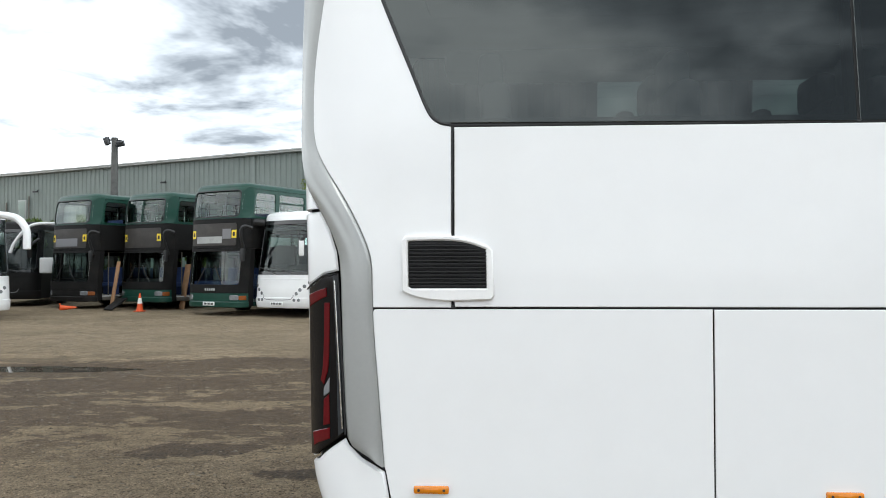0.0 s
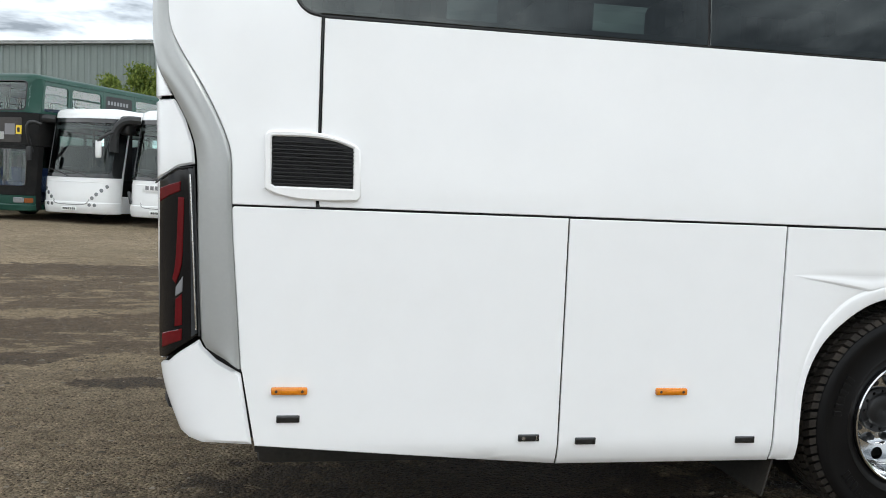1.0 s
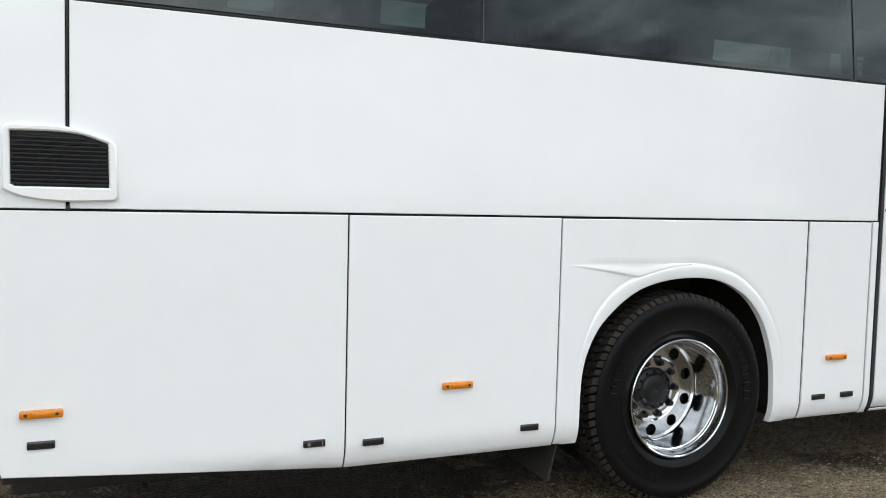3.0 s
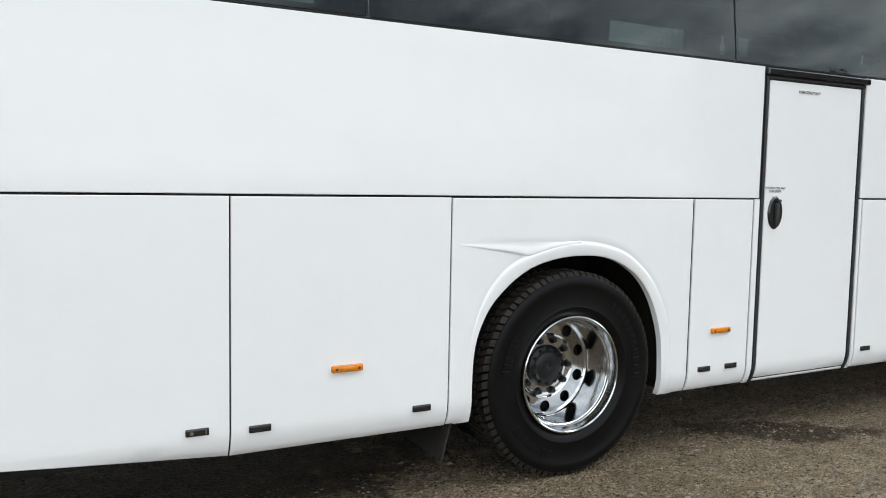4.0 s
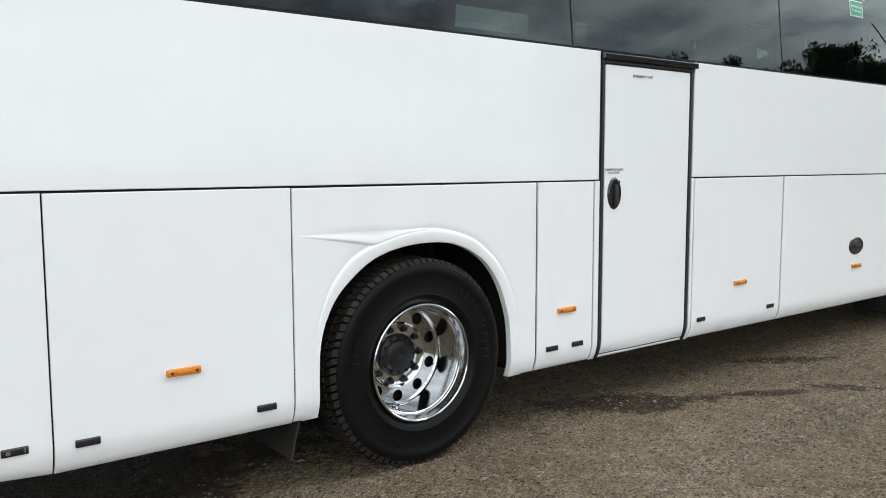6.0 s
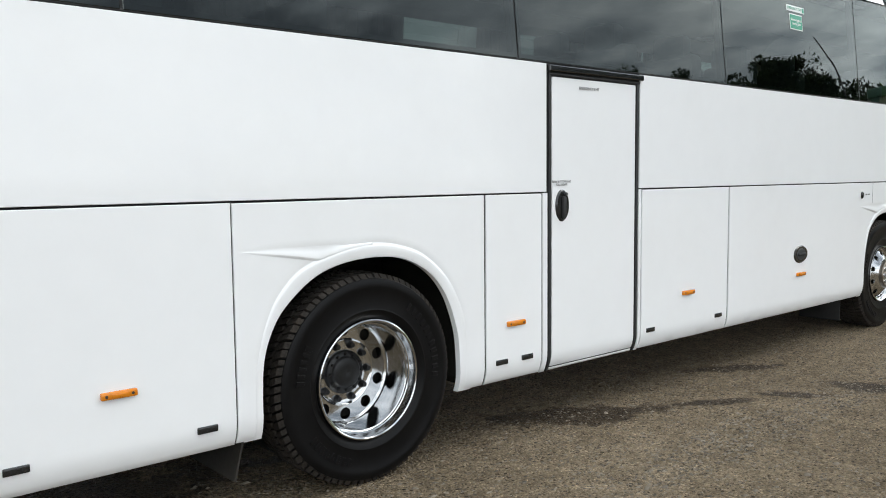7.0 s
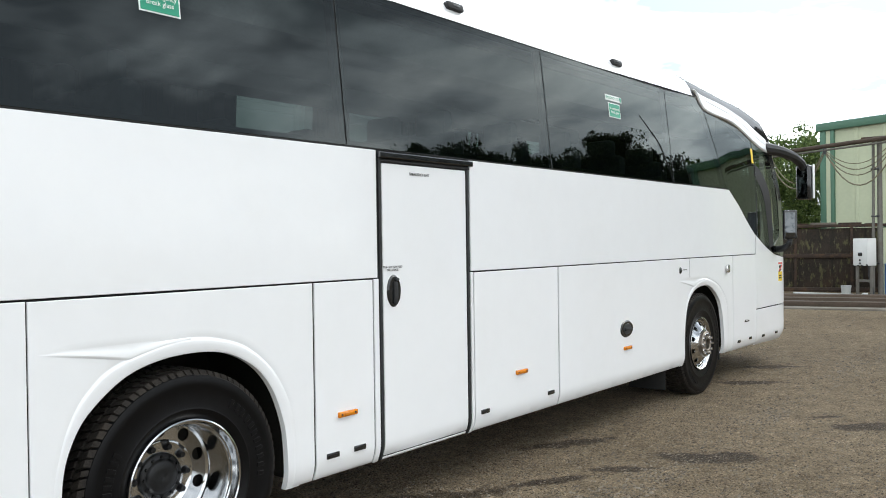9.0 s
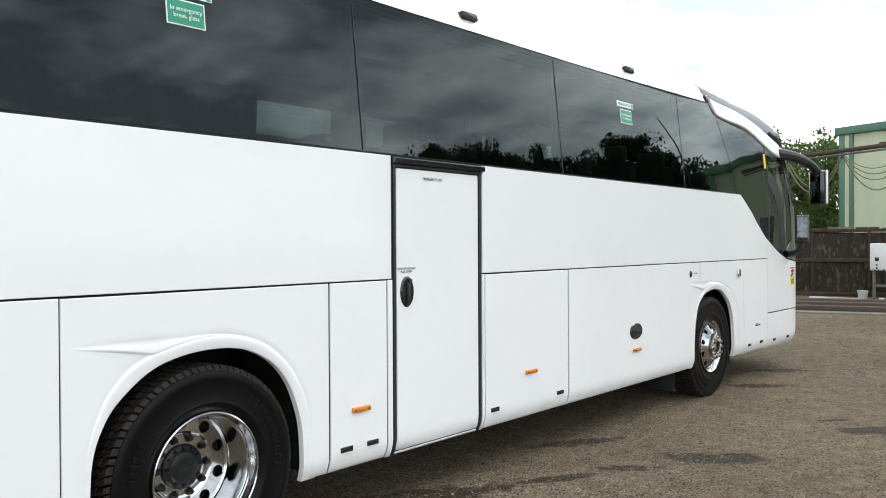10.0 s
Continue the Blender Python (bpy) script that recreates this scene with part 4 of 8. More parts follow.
panel("rear_lamp", [(-0.118, 0.885), (-0.150, 1.535), (-0.46, 1.465), (-0.46, 0.745)], LAMPBLACK, far, step=0.06)
# the side away from the camera
panel("nearside_panel", [(0.0, 0.42)] + [(2.0, Z_LOW)] + A1 + [(8.0, Z_LOW)] + A2 + [(11.88, Z_LOW), (11.88, 1.36), (10.88, 1.64), (10.03, Z_SILL), (0.0, Z_SILL)], WHITE, far, step=0.5)
panel("nearside_rear_quarter", [(-0.3, 2.15), (0.28, 2.15), (0.05, 2.9), (0.05, 3.10), (-0.3, 3.10)], WHITE, far, step=0.2)
panel("nearside_corner_panel", [(-0.15, 0.88), (0.0, 0.42), (0.0, 2.15), (-0.45, 2.15), (-0.45, 1.5), (-0.15, 1.5)], WHITE, far, step=0.1)

# dark structure behind the joints
for mapf, nm in ((side, "inner_frame"), (far, "inner_frame")):
    panel(nm, [(-0.09, 0.49), (0.12, 0.468), (1.4, 0.375), (2.36, 0.365), (2.42, 0.365)] + [(x - 0.02 if x < REAR_X else x + 0.02, z + 0.02) for x, z in A1] + [(3.75, 0.365), (8.5, 0.365)] + [(x - 0.02 if x < FRONT_X else x + 0.02, z + 0.02) for x, z in A2] + [(10.0, 0.365), (11.85, 0.33), (11.85, 1.33), (10.86, 1.62), (10.02, Z_SILL - 0.02), (0.3, Z_SILL - 0.02), (-0.09, Z_SILL - 0.02)], BLACK_MATT, mapf, gap=0, bevel=0.001, proud=-0.035, depth=0.045, step=0.6)
part("rear_structure", boxed(-0.27, -0.12, 0.3, 2.2, 0.5, 3.0, bevel=0.05), BLACK_MATT, coach)

# floor pan, wheel boxes
bm = bmesh.new()
for x0, x1 in ((0.12, 2.42), (3.78, 8.55), (9.92, 11.9)):
    box(bm, x0, x1, 0.07, W - 0.07, 0.40, 0.46)
box(bm, 2.42, 3.78, 0.75, 1.75, 0.40, 0.46)
box(bm, 8.55, 9.92, 0.75, 1.75, 0.40, 0.46)
part("floor_pan", bm, UNDER, coach)
part("passenger_floor", boxed(-0.1, 11.3, 0.06, W - 0.06, 1.30, 1.36), UNDER, coach)
for cx in (REAR_X, FRONT_X):
    for y0, y1 in ((0.045, 0.78), (W - 0.78, W - 0.045)):
        bm = bmesh.new()
        box(bm, cx - 0.66, cx + 0.66, y0, y1, 1.19, 1.22)
        box(bm, cx - 0.66, cx - 0.63, y0, y1, 0.40, 1.22)
        box(bm, cx + 0.63, cx + 0.66, y0, y1, 0.40, 1.22)
        ya = y1 if y0 < 1 else y0
        box(bm, cx - 0.66, cx + 0.66, ya - 0.02, ya + 0.02, 0.40, 1.22)
        part("wheel_box", bm, UNDER, coach)
for cx in (REAR_X, FRONT_X):
    part("axle", rod(bmesh.new(), (cx, 0.3, 0.51), (cx, W - 0.3, 0.51), 0.09), UNDER, coach)
# unseen box added at engine height to deepen the shade under the tail
part("tail_shade_box", boxed(0.12, 2.34, 0.34, 2.20, 0.255, 0.41, bevel=0.03), UNDER, coach)
part("hold_floor", boxed(3.95, 8.35, 0.32, 2.18, 0.27, 0.41, bevel=0.04), UNDER, coach)
flap = part("mud_flap", boxed(-0.006, 0.006, 0.12, 0.62, -0.36, 0.0, bevel=0.003), UNDER, coach, "black rubber mud flap")
flap.matrix_basis = pose(2.50, 0, 0.49, 0, 14, 0)
part("mud_flap", boxed(8.50, 8.512, 0.10, 0.48, 0.13, 0.50, bevel=0.003), BLACK, coach, "black rubber mud flap")
bm = bmesh.new()
tube(bm, [(10.32, 0.25, 0.42), (10.33, 0.25, 0.2)], 0.012)
part("drain_pipe", bm, BLACK, coach)


def flare(cx, curve, rim, tip, merge, lift=1.0):
    """Raised flange round a wheel opening; its top runs on rearwards as a flat pointed fin."""
    bm = bmesh.new()

    def strip(rows):
        vs = [[bm.verts.new(side(u, z, d)) for u, z, d in row] for row in rows]
        for r, s in zip(vs, vs[1:]):
            for i in range(len(r) - 1):
                bm.faces.new((r[i], r[i + 1], s[i + 1], s[i]))

    n = 84
    inner = resample(curve, n)
    outer = resample(curve2([(cx + x, z) for x, z in rim], 5), n)
    rows = []
    for i, (q, p) in enumerate(zip(inner, outer)):
        f = i / (n - 1)
        k = lift * min(1.0, max(0.15, (f - 0.05) / 0.33)) * min(1.0, max(0.10, (1.0 - f) / 0.22))
        e = (p - q).normalized()
        rows.append([(*(p + e * 0.05), 0.0006), (*(p + e * 0.006), -0.0020 * k + 0.0003), (*(p + e * 0.0012), 0.0002), (*p, -0.0002), (*p.lerp(q, 0.14), -0.0068 * k), (*p.lerp(q, 0.26), -0.0084 * k), (*p.lerp(q, 0.50), -0.0072 * k), (*p.lerp(q, 0.80), -0.0046 * k), (*p.lerp(q, 0.95), -0.0026 * k), (*q, -0.0006), (*q, 0.035)])
    strip(rows)
    # the fin: its face leans out below a crease, and its foot meets the flange
    x0, z0 = cx + tip[0], tip[1]
    foot = [(cx + tip[0], z0 - 0.002), (cx + merge[0] * 0.66 + tip[0] * 0.34, z0 + (merge[1] - z0) * 0.62), (cx + merge[0], merge[1])] + [(cx + x, z) for x, z in rim if merge[0] + 0.03 < x < 0.10]
    low = resample(foot, 40)
    rows = []
    for i, q in enumerate(low):
        f = i / 39
        k = lift * min(1.0, f / 0.40)
        p = Vector((q.x, max(z0, q.y + 0.0006)))
        g = min(1.0, max(0.0, (f - 0.30) / 0.5))
        rows.append([(p.x, p.y + 0.045, 0.0005), (p.x, p.y + 0.006, 0.0003 - 0.0018 * k * min(1.0, (1 - f) / 0.35)), (p.x, p.y + 0.001, 0.0003), (*p.lerp(q, 0.45), 0.0002 - (0.0046 + 0.0026 * g) * k), (*p.lerp(q, 0.92), 0.0001 - (0.0082 - 0.0008 * g) * k), (*q, -0.0076 * k), (q.x, q.y - 0.010, 0.0008 - 0.0070 * lift * g)])
    strip(rows)
    return part("wheel_arch_lip", bm, WHITE, coach, sharp=50)


flare(REAR_X, A1, ((-0.640, Z_LOW), (-0.636, 0.62), (-0.607, 0.773), (-0.571, 0.880), (-0.520, 0.973), (-0.432, 1.065), (-0.340, 1.113), (-0.245, 1.142), (-0.13, 1.170), (0.0, 1.183), (0.145, 1.167), (0.31, 1.112), (0.46, 0.994), (0.55, 0.862), (0.60, 0.73), (0.614, 0.57), (0.614, Z_LOW)), (-0.685, 1.184), (-0.30, 1.125))
flare(FRONT_X, A2, ((-0.560, Z_LOW), (-0.557, 0.62), (-0.540, 0.773), (-0.510, 0.880), (-0.47, 0.975), (-0.385, 1.065), (-0.31, 1.110), (-0.22, 1.145), (-0.10, 1.172), (0.02, 1.184), (0.115, 1.175), (0.365, 1.109), (0.525, 1.010), (0.645, 0.880), (0.672, 0.71), (0.672, 0.57), (0.668, Z_LOW)), (-0.66, 1.189), (-0.29, 1.120), 1.3)

# side windows, rear to front
DIVS = [1.952, 4.125, 6.285, 8.545]
for mapf, lab in ((side, "dark tinted side window pane"), (far, "dark tinted side window pane")):
    panes = [GLASS_REAR[1:][::1] + [(DIVS[0], Z_TOP), (DIVS[0], Z_SILL)]]
    for a, b in zip(DIVS, DIVS[1:]):
        panes.append(rect(a, b, Z_SILL, Z_TOP))
    panes.append([(DIVS[3], Z_SILL), (9.92, Z_SILL), (9.80, 2.5), (9.53, 2.985), (9.47, 3.02), (9.38, 3.10), (9.33, 3.115), (9.0, 3.11), (DIVS[3], Z_TOP)])
    panes.append([(9.92, Z_SILL), (10.035, Z_SILL), (10.06, 2.12)] + curve2([(10.35, 1.965), (10.60, 1.80), (10.86, 1.652), (10.95, 1.62)], 3) + [(10.95, 2.78)] + curve2([(10.7, 2.85), (10.4, 2.91), (10.0, 2.945), (9.53, 2.985)], 3) + [(9.80, 2.5)])
    for p in panes:
        panel("window_pane", p, TINT, mapf, gap=0.006, bevel=0.002, depth=0.004, step=0.6, label=lab)
    panel("driver_window", [(10.97, 1.615)] + curve2([(11.25, 1.505), (11.6, 1.40), (11.86, 1.365)], 3) + [(11.80, 2.0), (11.66, 2.70), (10.97, 2.81)], CLEAR, mapf, gap=0.004, bevel=0.002, depth=0.004, label="clear driver side window")
    # dark edging behind the glass
    for x in DIVS:
        part("window_pillar", sheet(rect(x - 0.035, x + 0.035, Z_SILL, Z_TOP), mapf, gap=0, bevel=0.001, proud=-0.008, depth=0.05, step=0.5), BLACK_MATT, coach)
    part("window_rail", sheet(rect(0.28, 10.0, Z_SILL - 0.02, Z_SILL + 0.035), mapf, gap=0, bevel=0.001, proud=-0.008, depth=0.05, step=1.0), BLACK_MATT, coach)
    part("window_rail", sheet(rect(0.0, 9.1, Z_TOP - 0.03, Z_TOP + 0.01), mapf, gap=0, bevel=0.001, proud=-0.008, depth=0.05, step=1.0), BLACK_MATT, coach)
    part("window_seal", tube(bmesh.new(), [mapf(u, z, 0.004) for u, z in GLASS_REAR] , 0.009, 6), BLACK, coach)
    part("window_seal", tube(bmesh.new(), [mapf(0.31 + 9.73 * i / 20, Z_SILL + 0.004, 0.009) for i in range(21)], 0.007, 6), BLACK, coach)
    part("window_pillar", sheet([(9.88, Z_SILL), (9.96, Z_SILL), (9.84, 2.5), (9.56, 2.975), (9.49, 2.975), (9.76, 2.5)], mapf, gap=0, bevel=0.001, proud=-0.008, depth=0.04, step=0.5), BLACK_MATT, coach)
    part("window_pillar", sheet([(10.90, 1.62), (11.0, 1.60), (11.0, 2.80), (10.90, 2.81)], mapf, gap=0, bevel=0.001, proud=-0.008, depth=0.05, step=0.5), BLACK_MATT, coach)
    part("front_pillar", sheet(curve2([(11.80, 1.36), (11.78, 1.75), (11.70, 2.2), (11.55, 2.66)], 4) + curve2([(11.70, 2.66), (11.85, 2.2), (11.95, 1.75), (12.02, 1.36)], 4), mapf, gap=0, bevel=0.004, proud=0.004, depth=0.06, step=0.2), BLACK_GLOSS, coach, "black front pillar")
    part("window_arch", sheet(curve2([(10.98, 2.50), (11.14, 2.44), (11.34, 2.29), (11.45, 2.10), (11.51, 1.85), (11.58, 1.42)], 4) + curve2([(11.42, 1.44), (11.32, 1.81), (11.24, 2.02), (11.13, 2.18), (11.0, 2.30), (10.98, 2.32)], 4), mapf, gap=0, bevel=0.004, proud=0.003, depth=0.05, step=0.15), BLACK_MATT, coach, "black curved driver window frame")
    # white swoosh over the front window
    low = curve2([(9.29, 3.190), (9.36, 3.135), (9.43, 3.060), (9.51, 3.005), (9.62, 2.982), (9.80, 2.968), (10.26, 2.946), (10.50, 2.905), (10.72, 2.850), (11.09, 2.745), (11.32, 2.695), (11.58, 2.668)], 4)
    up = curve2([(9.31, 3.196), (9.38, 3.175), (9.56, 3.150), (10.09, 3.118), (10.61, 3.050), (10.90, 2.990), (11.17, 2.920), (11.40, 2.868), (11.61, 2.815)], 4)
    part("roof_swoosh", sheet(low + up[::-1], mapf, gap=0.0, bevel=0.014, proud=0.022, depth=0.08, step=0.1), WHITE, coach, "white curved roof-edge moulding")
    rib = [(9.52, 3.105), (9.9, 3.07), (10.3, 3.03), (10.65, 2.955), (11.0, 2.865), (11.45, 2.765)]
    part("moulding_rib", tube(bmesh.new(), [mapf(u, z, -0.018) for u, z in curve2(rib, 4)], 0.0075, 8), WHITE, coach)

    part("corner_mask", sheet([(11.40, 1.470), (11.60, 1.402), (11.86, 1.368), (11.86, 1.80), (11.78, 1.62), (11.62, 1.52)], mapf, gap=0, bevel=0.002, proud=0.003, depth=0.02, step=0.1), BLACK_GLOSS, coach, "black lower corner of the driver window")

# windscreen and front
panel("windscreen", [(12.03, 1.36), (14.77, 1.36), (14.77, 2.75), (12.03, 2.75)], CLEAR, gap=0.004, bevel=0.002, depth=0.004, step=0.15, label="large clear front windscreen")
part("screen_base", sheet([(11.9, 1.30), (14.9, 1.30), (14.9, 1.40), (11.9, 1.40)], side, gap=0, bevel=0.002, proud=-0.006, depth=0.10, step=0.2), BLACK_GLOSS, coach)
part("dashboard", boxed(11.2, 12.1, 0.2, 2.3, 1.05, 1.45, bevel=0.06), BLACK_MATT, coach)
bm = bmesh.new()
bmesh.ops.create_cone(bm, segments=24, radius1=0.23, radius2=0.23, depth=0.03, matrix=pose(11.1, 0.65, 1.62, 0, -55, 0))
part("steering_wheel", bm, BLACK_MATT, coach)


def roof_section(x):
    """Half section of the roof at x: side edge to crown."""
    drop = 0.105 * min(1.0, max(0.0, x - 9.3) / 1.0) + 0.36 * (max(0.0, x - 10.9) / 1.5) ** 2
    edge = upper(Z_TOP)
    if x > 9.3:
        edge = upper(Z_TOP) + 0.045 - 0.03 * (x - 9.3) - 0.115 * max(0.0, x - 10.1) ** 1.25
    elif x > 7.0:
        edge = upper(Z_TOP) + 0.012 * (x - 7.0)
    back = max(0.0, (0.1 - x) / 0.45) ** 2 * 0.10
    y0 = inward(edge) - 0.002
    crown = 3.44 - drop - back
    rise = crown - edge
    pull = max(0.0, x - 11.6) * 0.55
    return [(y0 + pull, edge), (y0 + 0.030 + pull, edge + rise * 0.22), (y0 + 0.085 + pull, edge + rise * 0.47), (y0 + 0.19 + pull, edge + rise * 0.69), (y0 + 0.38 + pull, edge + rise * 0.86), (y0 + 0.72, edge + rise * 0.96), (W / 2, crown)]


def roof_strip(x0, x1, n, name, material, label=""):
    bm = bmesh.new()
    rows = []
    for i in range(n + 1):
        x = x0 + (x1 - x0) * i / n
        h = roof_section(x)
        pts = h + [(W - y, z) for y, z in reversed(h[:-1])]
        rows.append([bm.verts.new((x, y, z)) for y, z in pts])
    for r, s in zip(rows, rows[1:]):
        for i in range(len(r) - 1):
            bm.faces.new((r[i], r[i + 1], s[i + 1], s[i]))
    bm.faces.new(rows[0])
    bm.faces.new(rows[-1])
    return part(name, bm, material, coach, label, sharp=50)


roof_strip(-0.33, 9.27, 32, "roof", WHITE, "white coach roof")
roof_strip(9.285, 11.2, 16, "front_roof", SMOKE, "dark tinted roof glass")
roof_strip(11.2, 12.26, 14, "front_dome", SMOKE, "dark tinted front dome glass")
part("ceiling_lining", boxed(-0.1, 9.0, 0.25, W - 0.25, 3.0, 3.04), LINING, coach)
for x in (5.262, 7.595, 2.95, 0.6):
    m = boxed(-0.085, 0.085, -0.035, 0.03, -0.026, 0.026, bevel=0.012, seg=2)
    ob = part("marker_lamp", m, BLACK_MATT, coach, "black roof-edge marker lamp")
    ob.matrix_basis = pose(x, 0.135, 3.160, -14, 0, 0)
    part("lens", boxed(-0.04, 0.04, -0.040, -0.03, -0.009, 0.009, bevel=0.004), DARKMETAL, ob, "clear lens")

# emergency door
part("door_aperture", sheet(rect(4.322, 5.277, Z_LOW + 0.004, 2.134), side, gap=0, bevel=0.002, proud=-0.010, depth=0.05, step=0.5), BLACK, coach, "black rubber door surround")
edoor = panel("emergency_door", rounded(rect(4.402, 5.201, 0.368, 2.064), 0.012), WHITE, label="white emergency exit door with recessed black handle", gap=0, step=0.4)
part("door_gutter", sheet(rect(4.365, 5.262, 2.094, 2.128), side, gap=0, bevel=0.006, proud=0.022, depth=0.02, step=0.5), BLACK_GLOSS, edoor)
part("door_gutter", sheet(rect(4.37, 5.24, 2.072, 2.086), side, gap=0, bevel=0.004, proud=0.006, depth=0.02, step=0.5), BLACK, edoor)
part("step_edge", sheet(rect(4.40, 5.20, 0.345, 0.360), side, gap=0, bevel=0.003, proud=0.001, depth=0.02, step=0.5), WHITE_TRIM, edoor)
for x in (4.384, 5.222):
    part("edge_trim", sheet(rect(x - 0.010, x + 0.010, 0.345, 2.09), side, gap=0, bevel=0.003, proud=0.003, depth=0.02, step=0.3), BLACK, edoor)
panel("door_post", rect(5.246, 5.2735, Z_LOW - 0.004, Z_SEAM + 0.002), gap=0)
panel("door_post", rect(4.3255, 4.366, Z_LOW - 0.004, Z_SEAM - 0.003), gap=0)
ell = [(4.491 + 0.063 * math.cos(a), 1.321 + 0.097 * math.sin(a)) for a in [2 * math.pi * i / 32 for i in range(32)]]
hd = part("handle", sheet(ell, side, gap=0, bevel=0.012, proud=0.010, depth=0.0, step=0.05), BLACK_GLOSS, edoor, "oval black recessed door handle")
part("grip", boxed(4.478, 4.508, -0.024, -0.006, 1.245, 1.375, bevel=0.008), BLACK_MATT, hd)
part("lock_barrel", rod(bmesh.new(), (4.508, -0.022, 1.388), (4.508, -0.008, 1.388), 0.010), DARKMETAL, hd)


def on_side(x, z, proud=0.004, lean=0.0):
    z = upper(z)
    return Matrix.Translation((x, inward(z) - proud, z)) @ pose(0, 0, 0, 90 - lean, 0, 0)


text_mesh("door_wording", "EMERGENCY EXIT", 0.0235, on_side(4.732, 2.012), INK, edoor)
text_mesh("door_wording", "PUSH BUTTON AND\nPULL DOOR", 0.018, on_side(4.482, 1.452), INK, edoor)

# air intake in the rear quarter
FR = curve2([(0.114, 1.469), (0.112, 1.674)], 2) + curve2([(0.128, 1.693), (0.25, 1.695), (0.325, 1.691), (0.40, 1.674), (0.465, 1.651)], 3) + curve2([(0.484, 1.631), (0.492, 1.449)], 2) + curve2([(0.478, 1.432), (0.34, 1.427), (0.24, 1.431), (0.17, 1.444), (0.122, 1.463)], 3)
HOLE = curve2([(0.141, 1.487), (0.139, 1.667)], 2) + curve2([(0.142, 1.670), (0.25, 1.673), (0.327, 1.670), (0.39, 1.659), (0.455, 1.637)], 3) + [(0.459, 1.479), (0.155, 1.478)]


def ring_sheet(outer, inner, mapf, proud, bevel, depth):
    """A flat frame between two outlines, with rolled edges."""
    outer, inner = clean2(outer), clean2(inner)
    oa, ia = inset2(outer, bevel), inset2(inner, -bevel)
    pts = [Vector(p) for p in oa] + [Vector(p) for p in ia]
    n, k = len(oa), len(ia)
    edges = [(i, (i + 1) % n) for i in range(n)] + [(n + i, n + (i + 1) % k) for i in range(k)]
    vs, _, fs, orig, _, _ = geometry.delaunay_2d_cdt(pts, edges, [], 2, 1e-6)
    bm = bmesh.new()
    top = [bm.verts.new(mapf(v.x, v.y, -proud)) for v in vs]
    first = {o: top[i] for i, ids in enumerate(orig) for o in ids}
    for f in fs:
        c = (vs[f[0]] + vs[f[1]] + vs[f[2]]) / 3
        if not inside(ia, c.x, c.y):
            bm.faces.new([top[i] for i in f])
    for ring, start, cnt, dd in ((outer, 0, n, 0.0), (inner, n, k, depth)):
        mid = [bm.verts.new(mapf(u, z, bevel - proud)) for u, z in ring]
        end = [bm.verts.new(mapf(u, z, dd)) for u, z in ring]
        for i in range(cnt):
            j = (i + 1) % cnt
            bm.faces.new((first[start + i], first[start + j], mid[j], mid[i]))
            bm.faces.new((mid[i], mid[j], end[j], end[i]))
    return bm


vent = part("intake_grille", ring_sheet(FR, HOLE, side, 0.016, 0.006, 0.03), WHITE_TRIM, coach, "white-framed black louvred air intake")
part("backing", sheet(HOLE, side, gap=-0.004, bevel=0.0005, proud=0.002, depth=0.0, step=0.1), BLACK_MATT, vent)
slat = None
for i in range(12):
    z = 1.491 + i * 0.0148
    x1 = 0.476 if z < 1.629 else 0.476 - (z - 1.629) * 3.0
    b = bmesh.new()
    box(b, 0.161, x1, -0.014, -0.003, z - 0.0022, z + 0.0022)
    for v in b.verts:
        v.co.z += 0.35 * (v.co.y + 0.008)
    part("slat", b, SLAT, vent)
part("lower_lip", sheet([(0.155, 1.479), (0.46, 1.479), (0.46, 1.467), (0.19, 1.469)], side, gap=0, bevel=0.003, proud=0.012, depth=0.0, step=0.1), WHITE_TRIM, vent)
part("panel_joint", boxed(0.3376, 0.3420, -0.0005, 0.01, 1.694, Z_SILL, bevel=0.002), BLACK, coach, "black joint strip")
part("panel_joint", boxed(0.333, 0.349, -0.002, 0.01, 1.394, 1.412, bevel=0.003), BLACK, coach)


# amber side markers and black flap latches
def side_marker(x, z, w=0.142, h=0.030):
    ob = part("side_marker", boxed(-w / 2, w / 2, -0.016, 0.006, -h / 2, h / 2, bevel=0.006), AMBER, coach, "amber side marker lamp")
    ob.matrix_basis = pose(x, inward(z), z)
    for s in (-1, 1):
        part("screw", rod(bmesh.new(), (s * w * 0.36, -0.018, 0), (s * w * 0.36, -0.010, 0), 0.006, seg=8), RUSTDARK, ob)
    part("lens_core", boxed(-w * 0.22, w * 0.22, -0.0185, -0.012, -h * 0.27, h * 0.27, bevel=0.003), AMBER, ob)


for x, z in ((0.252, 0.669), (1.875, 0.665), (4.095, 0.671), (5.828, 0.673), (7.50, 0.661)):
    side_marker(x, z)
part("side_reflector", boxed(10.49, 10.63, -0.008, 0.004, 0.628, 0.656, bevel=0.004), RUSTDARK, coach, "dull brown side reflector")
part("side_reflector", boxed(10.50, 10.62, -0.010, -0.004, 0.645, 0.654, bevel=0.002), PAPER, coach)


def latch(x, z, w=0.092, h=0.030, lock=False):
    ob = part("flap_latch", boxed(-w / 2, w / 2, -0.007, 0.006, -h / 2, h / 2, bevel=0.004), BLACK_GLOSS, coach, "black flap latch")
    ob.matrix_basis = pose(x, inward(z), z)
    if lock:
        part("lock_barrel", rod(bmesh.new(), (-w * 0.25, -0.010, 0), (-w * 0.25, -0.004, 0), 0.008, seg=10), STEEL, ob)
        part("latch_rib", boxed(w * 0.33, w * 0.38, -0.009, -0.004, -h * 0.3, h * 0.3), STEEL, ob)


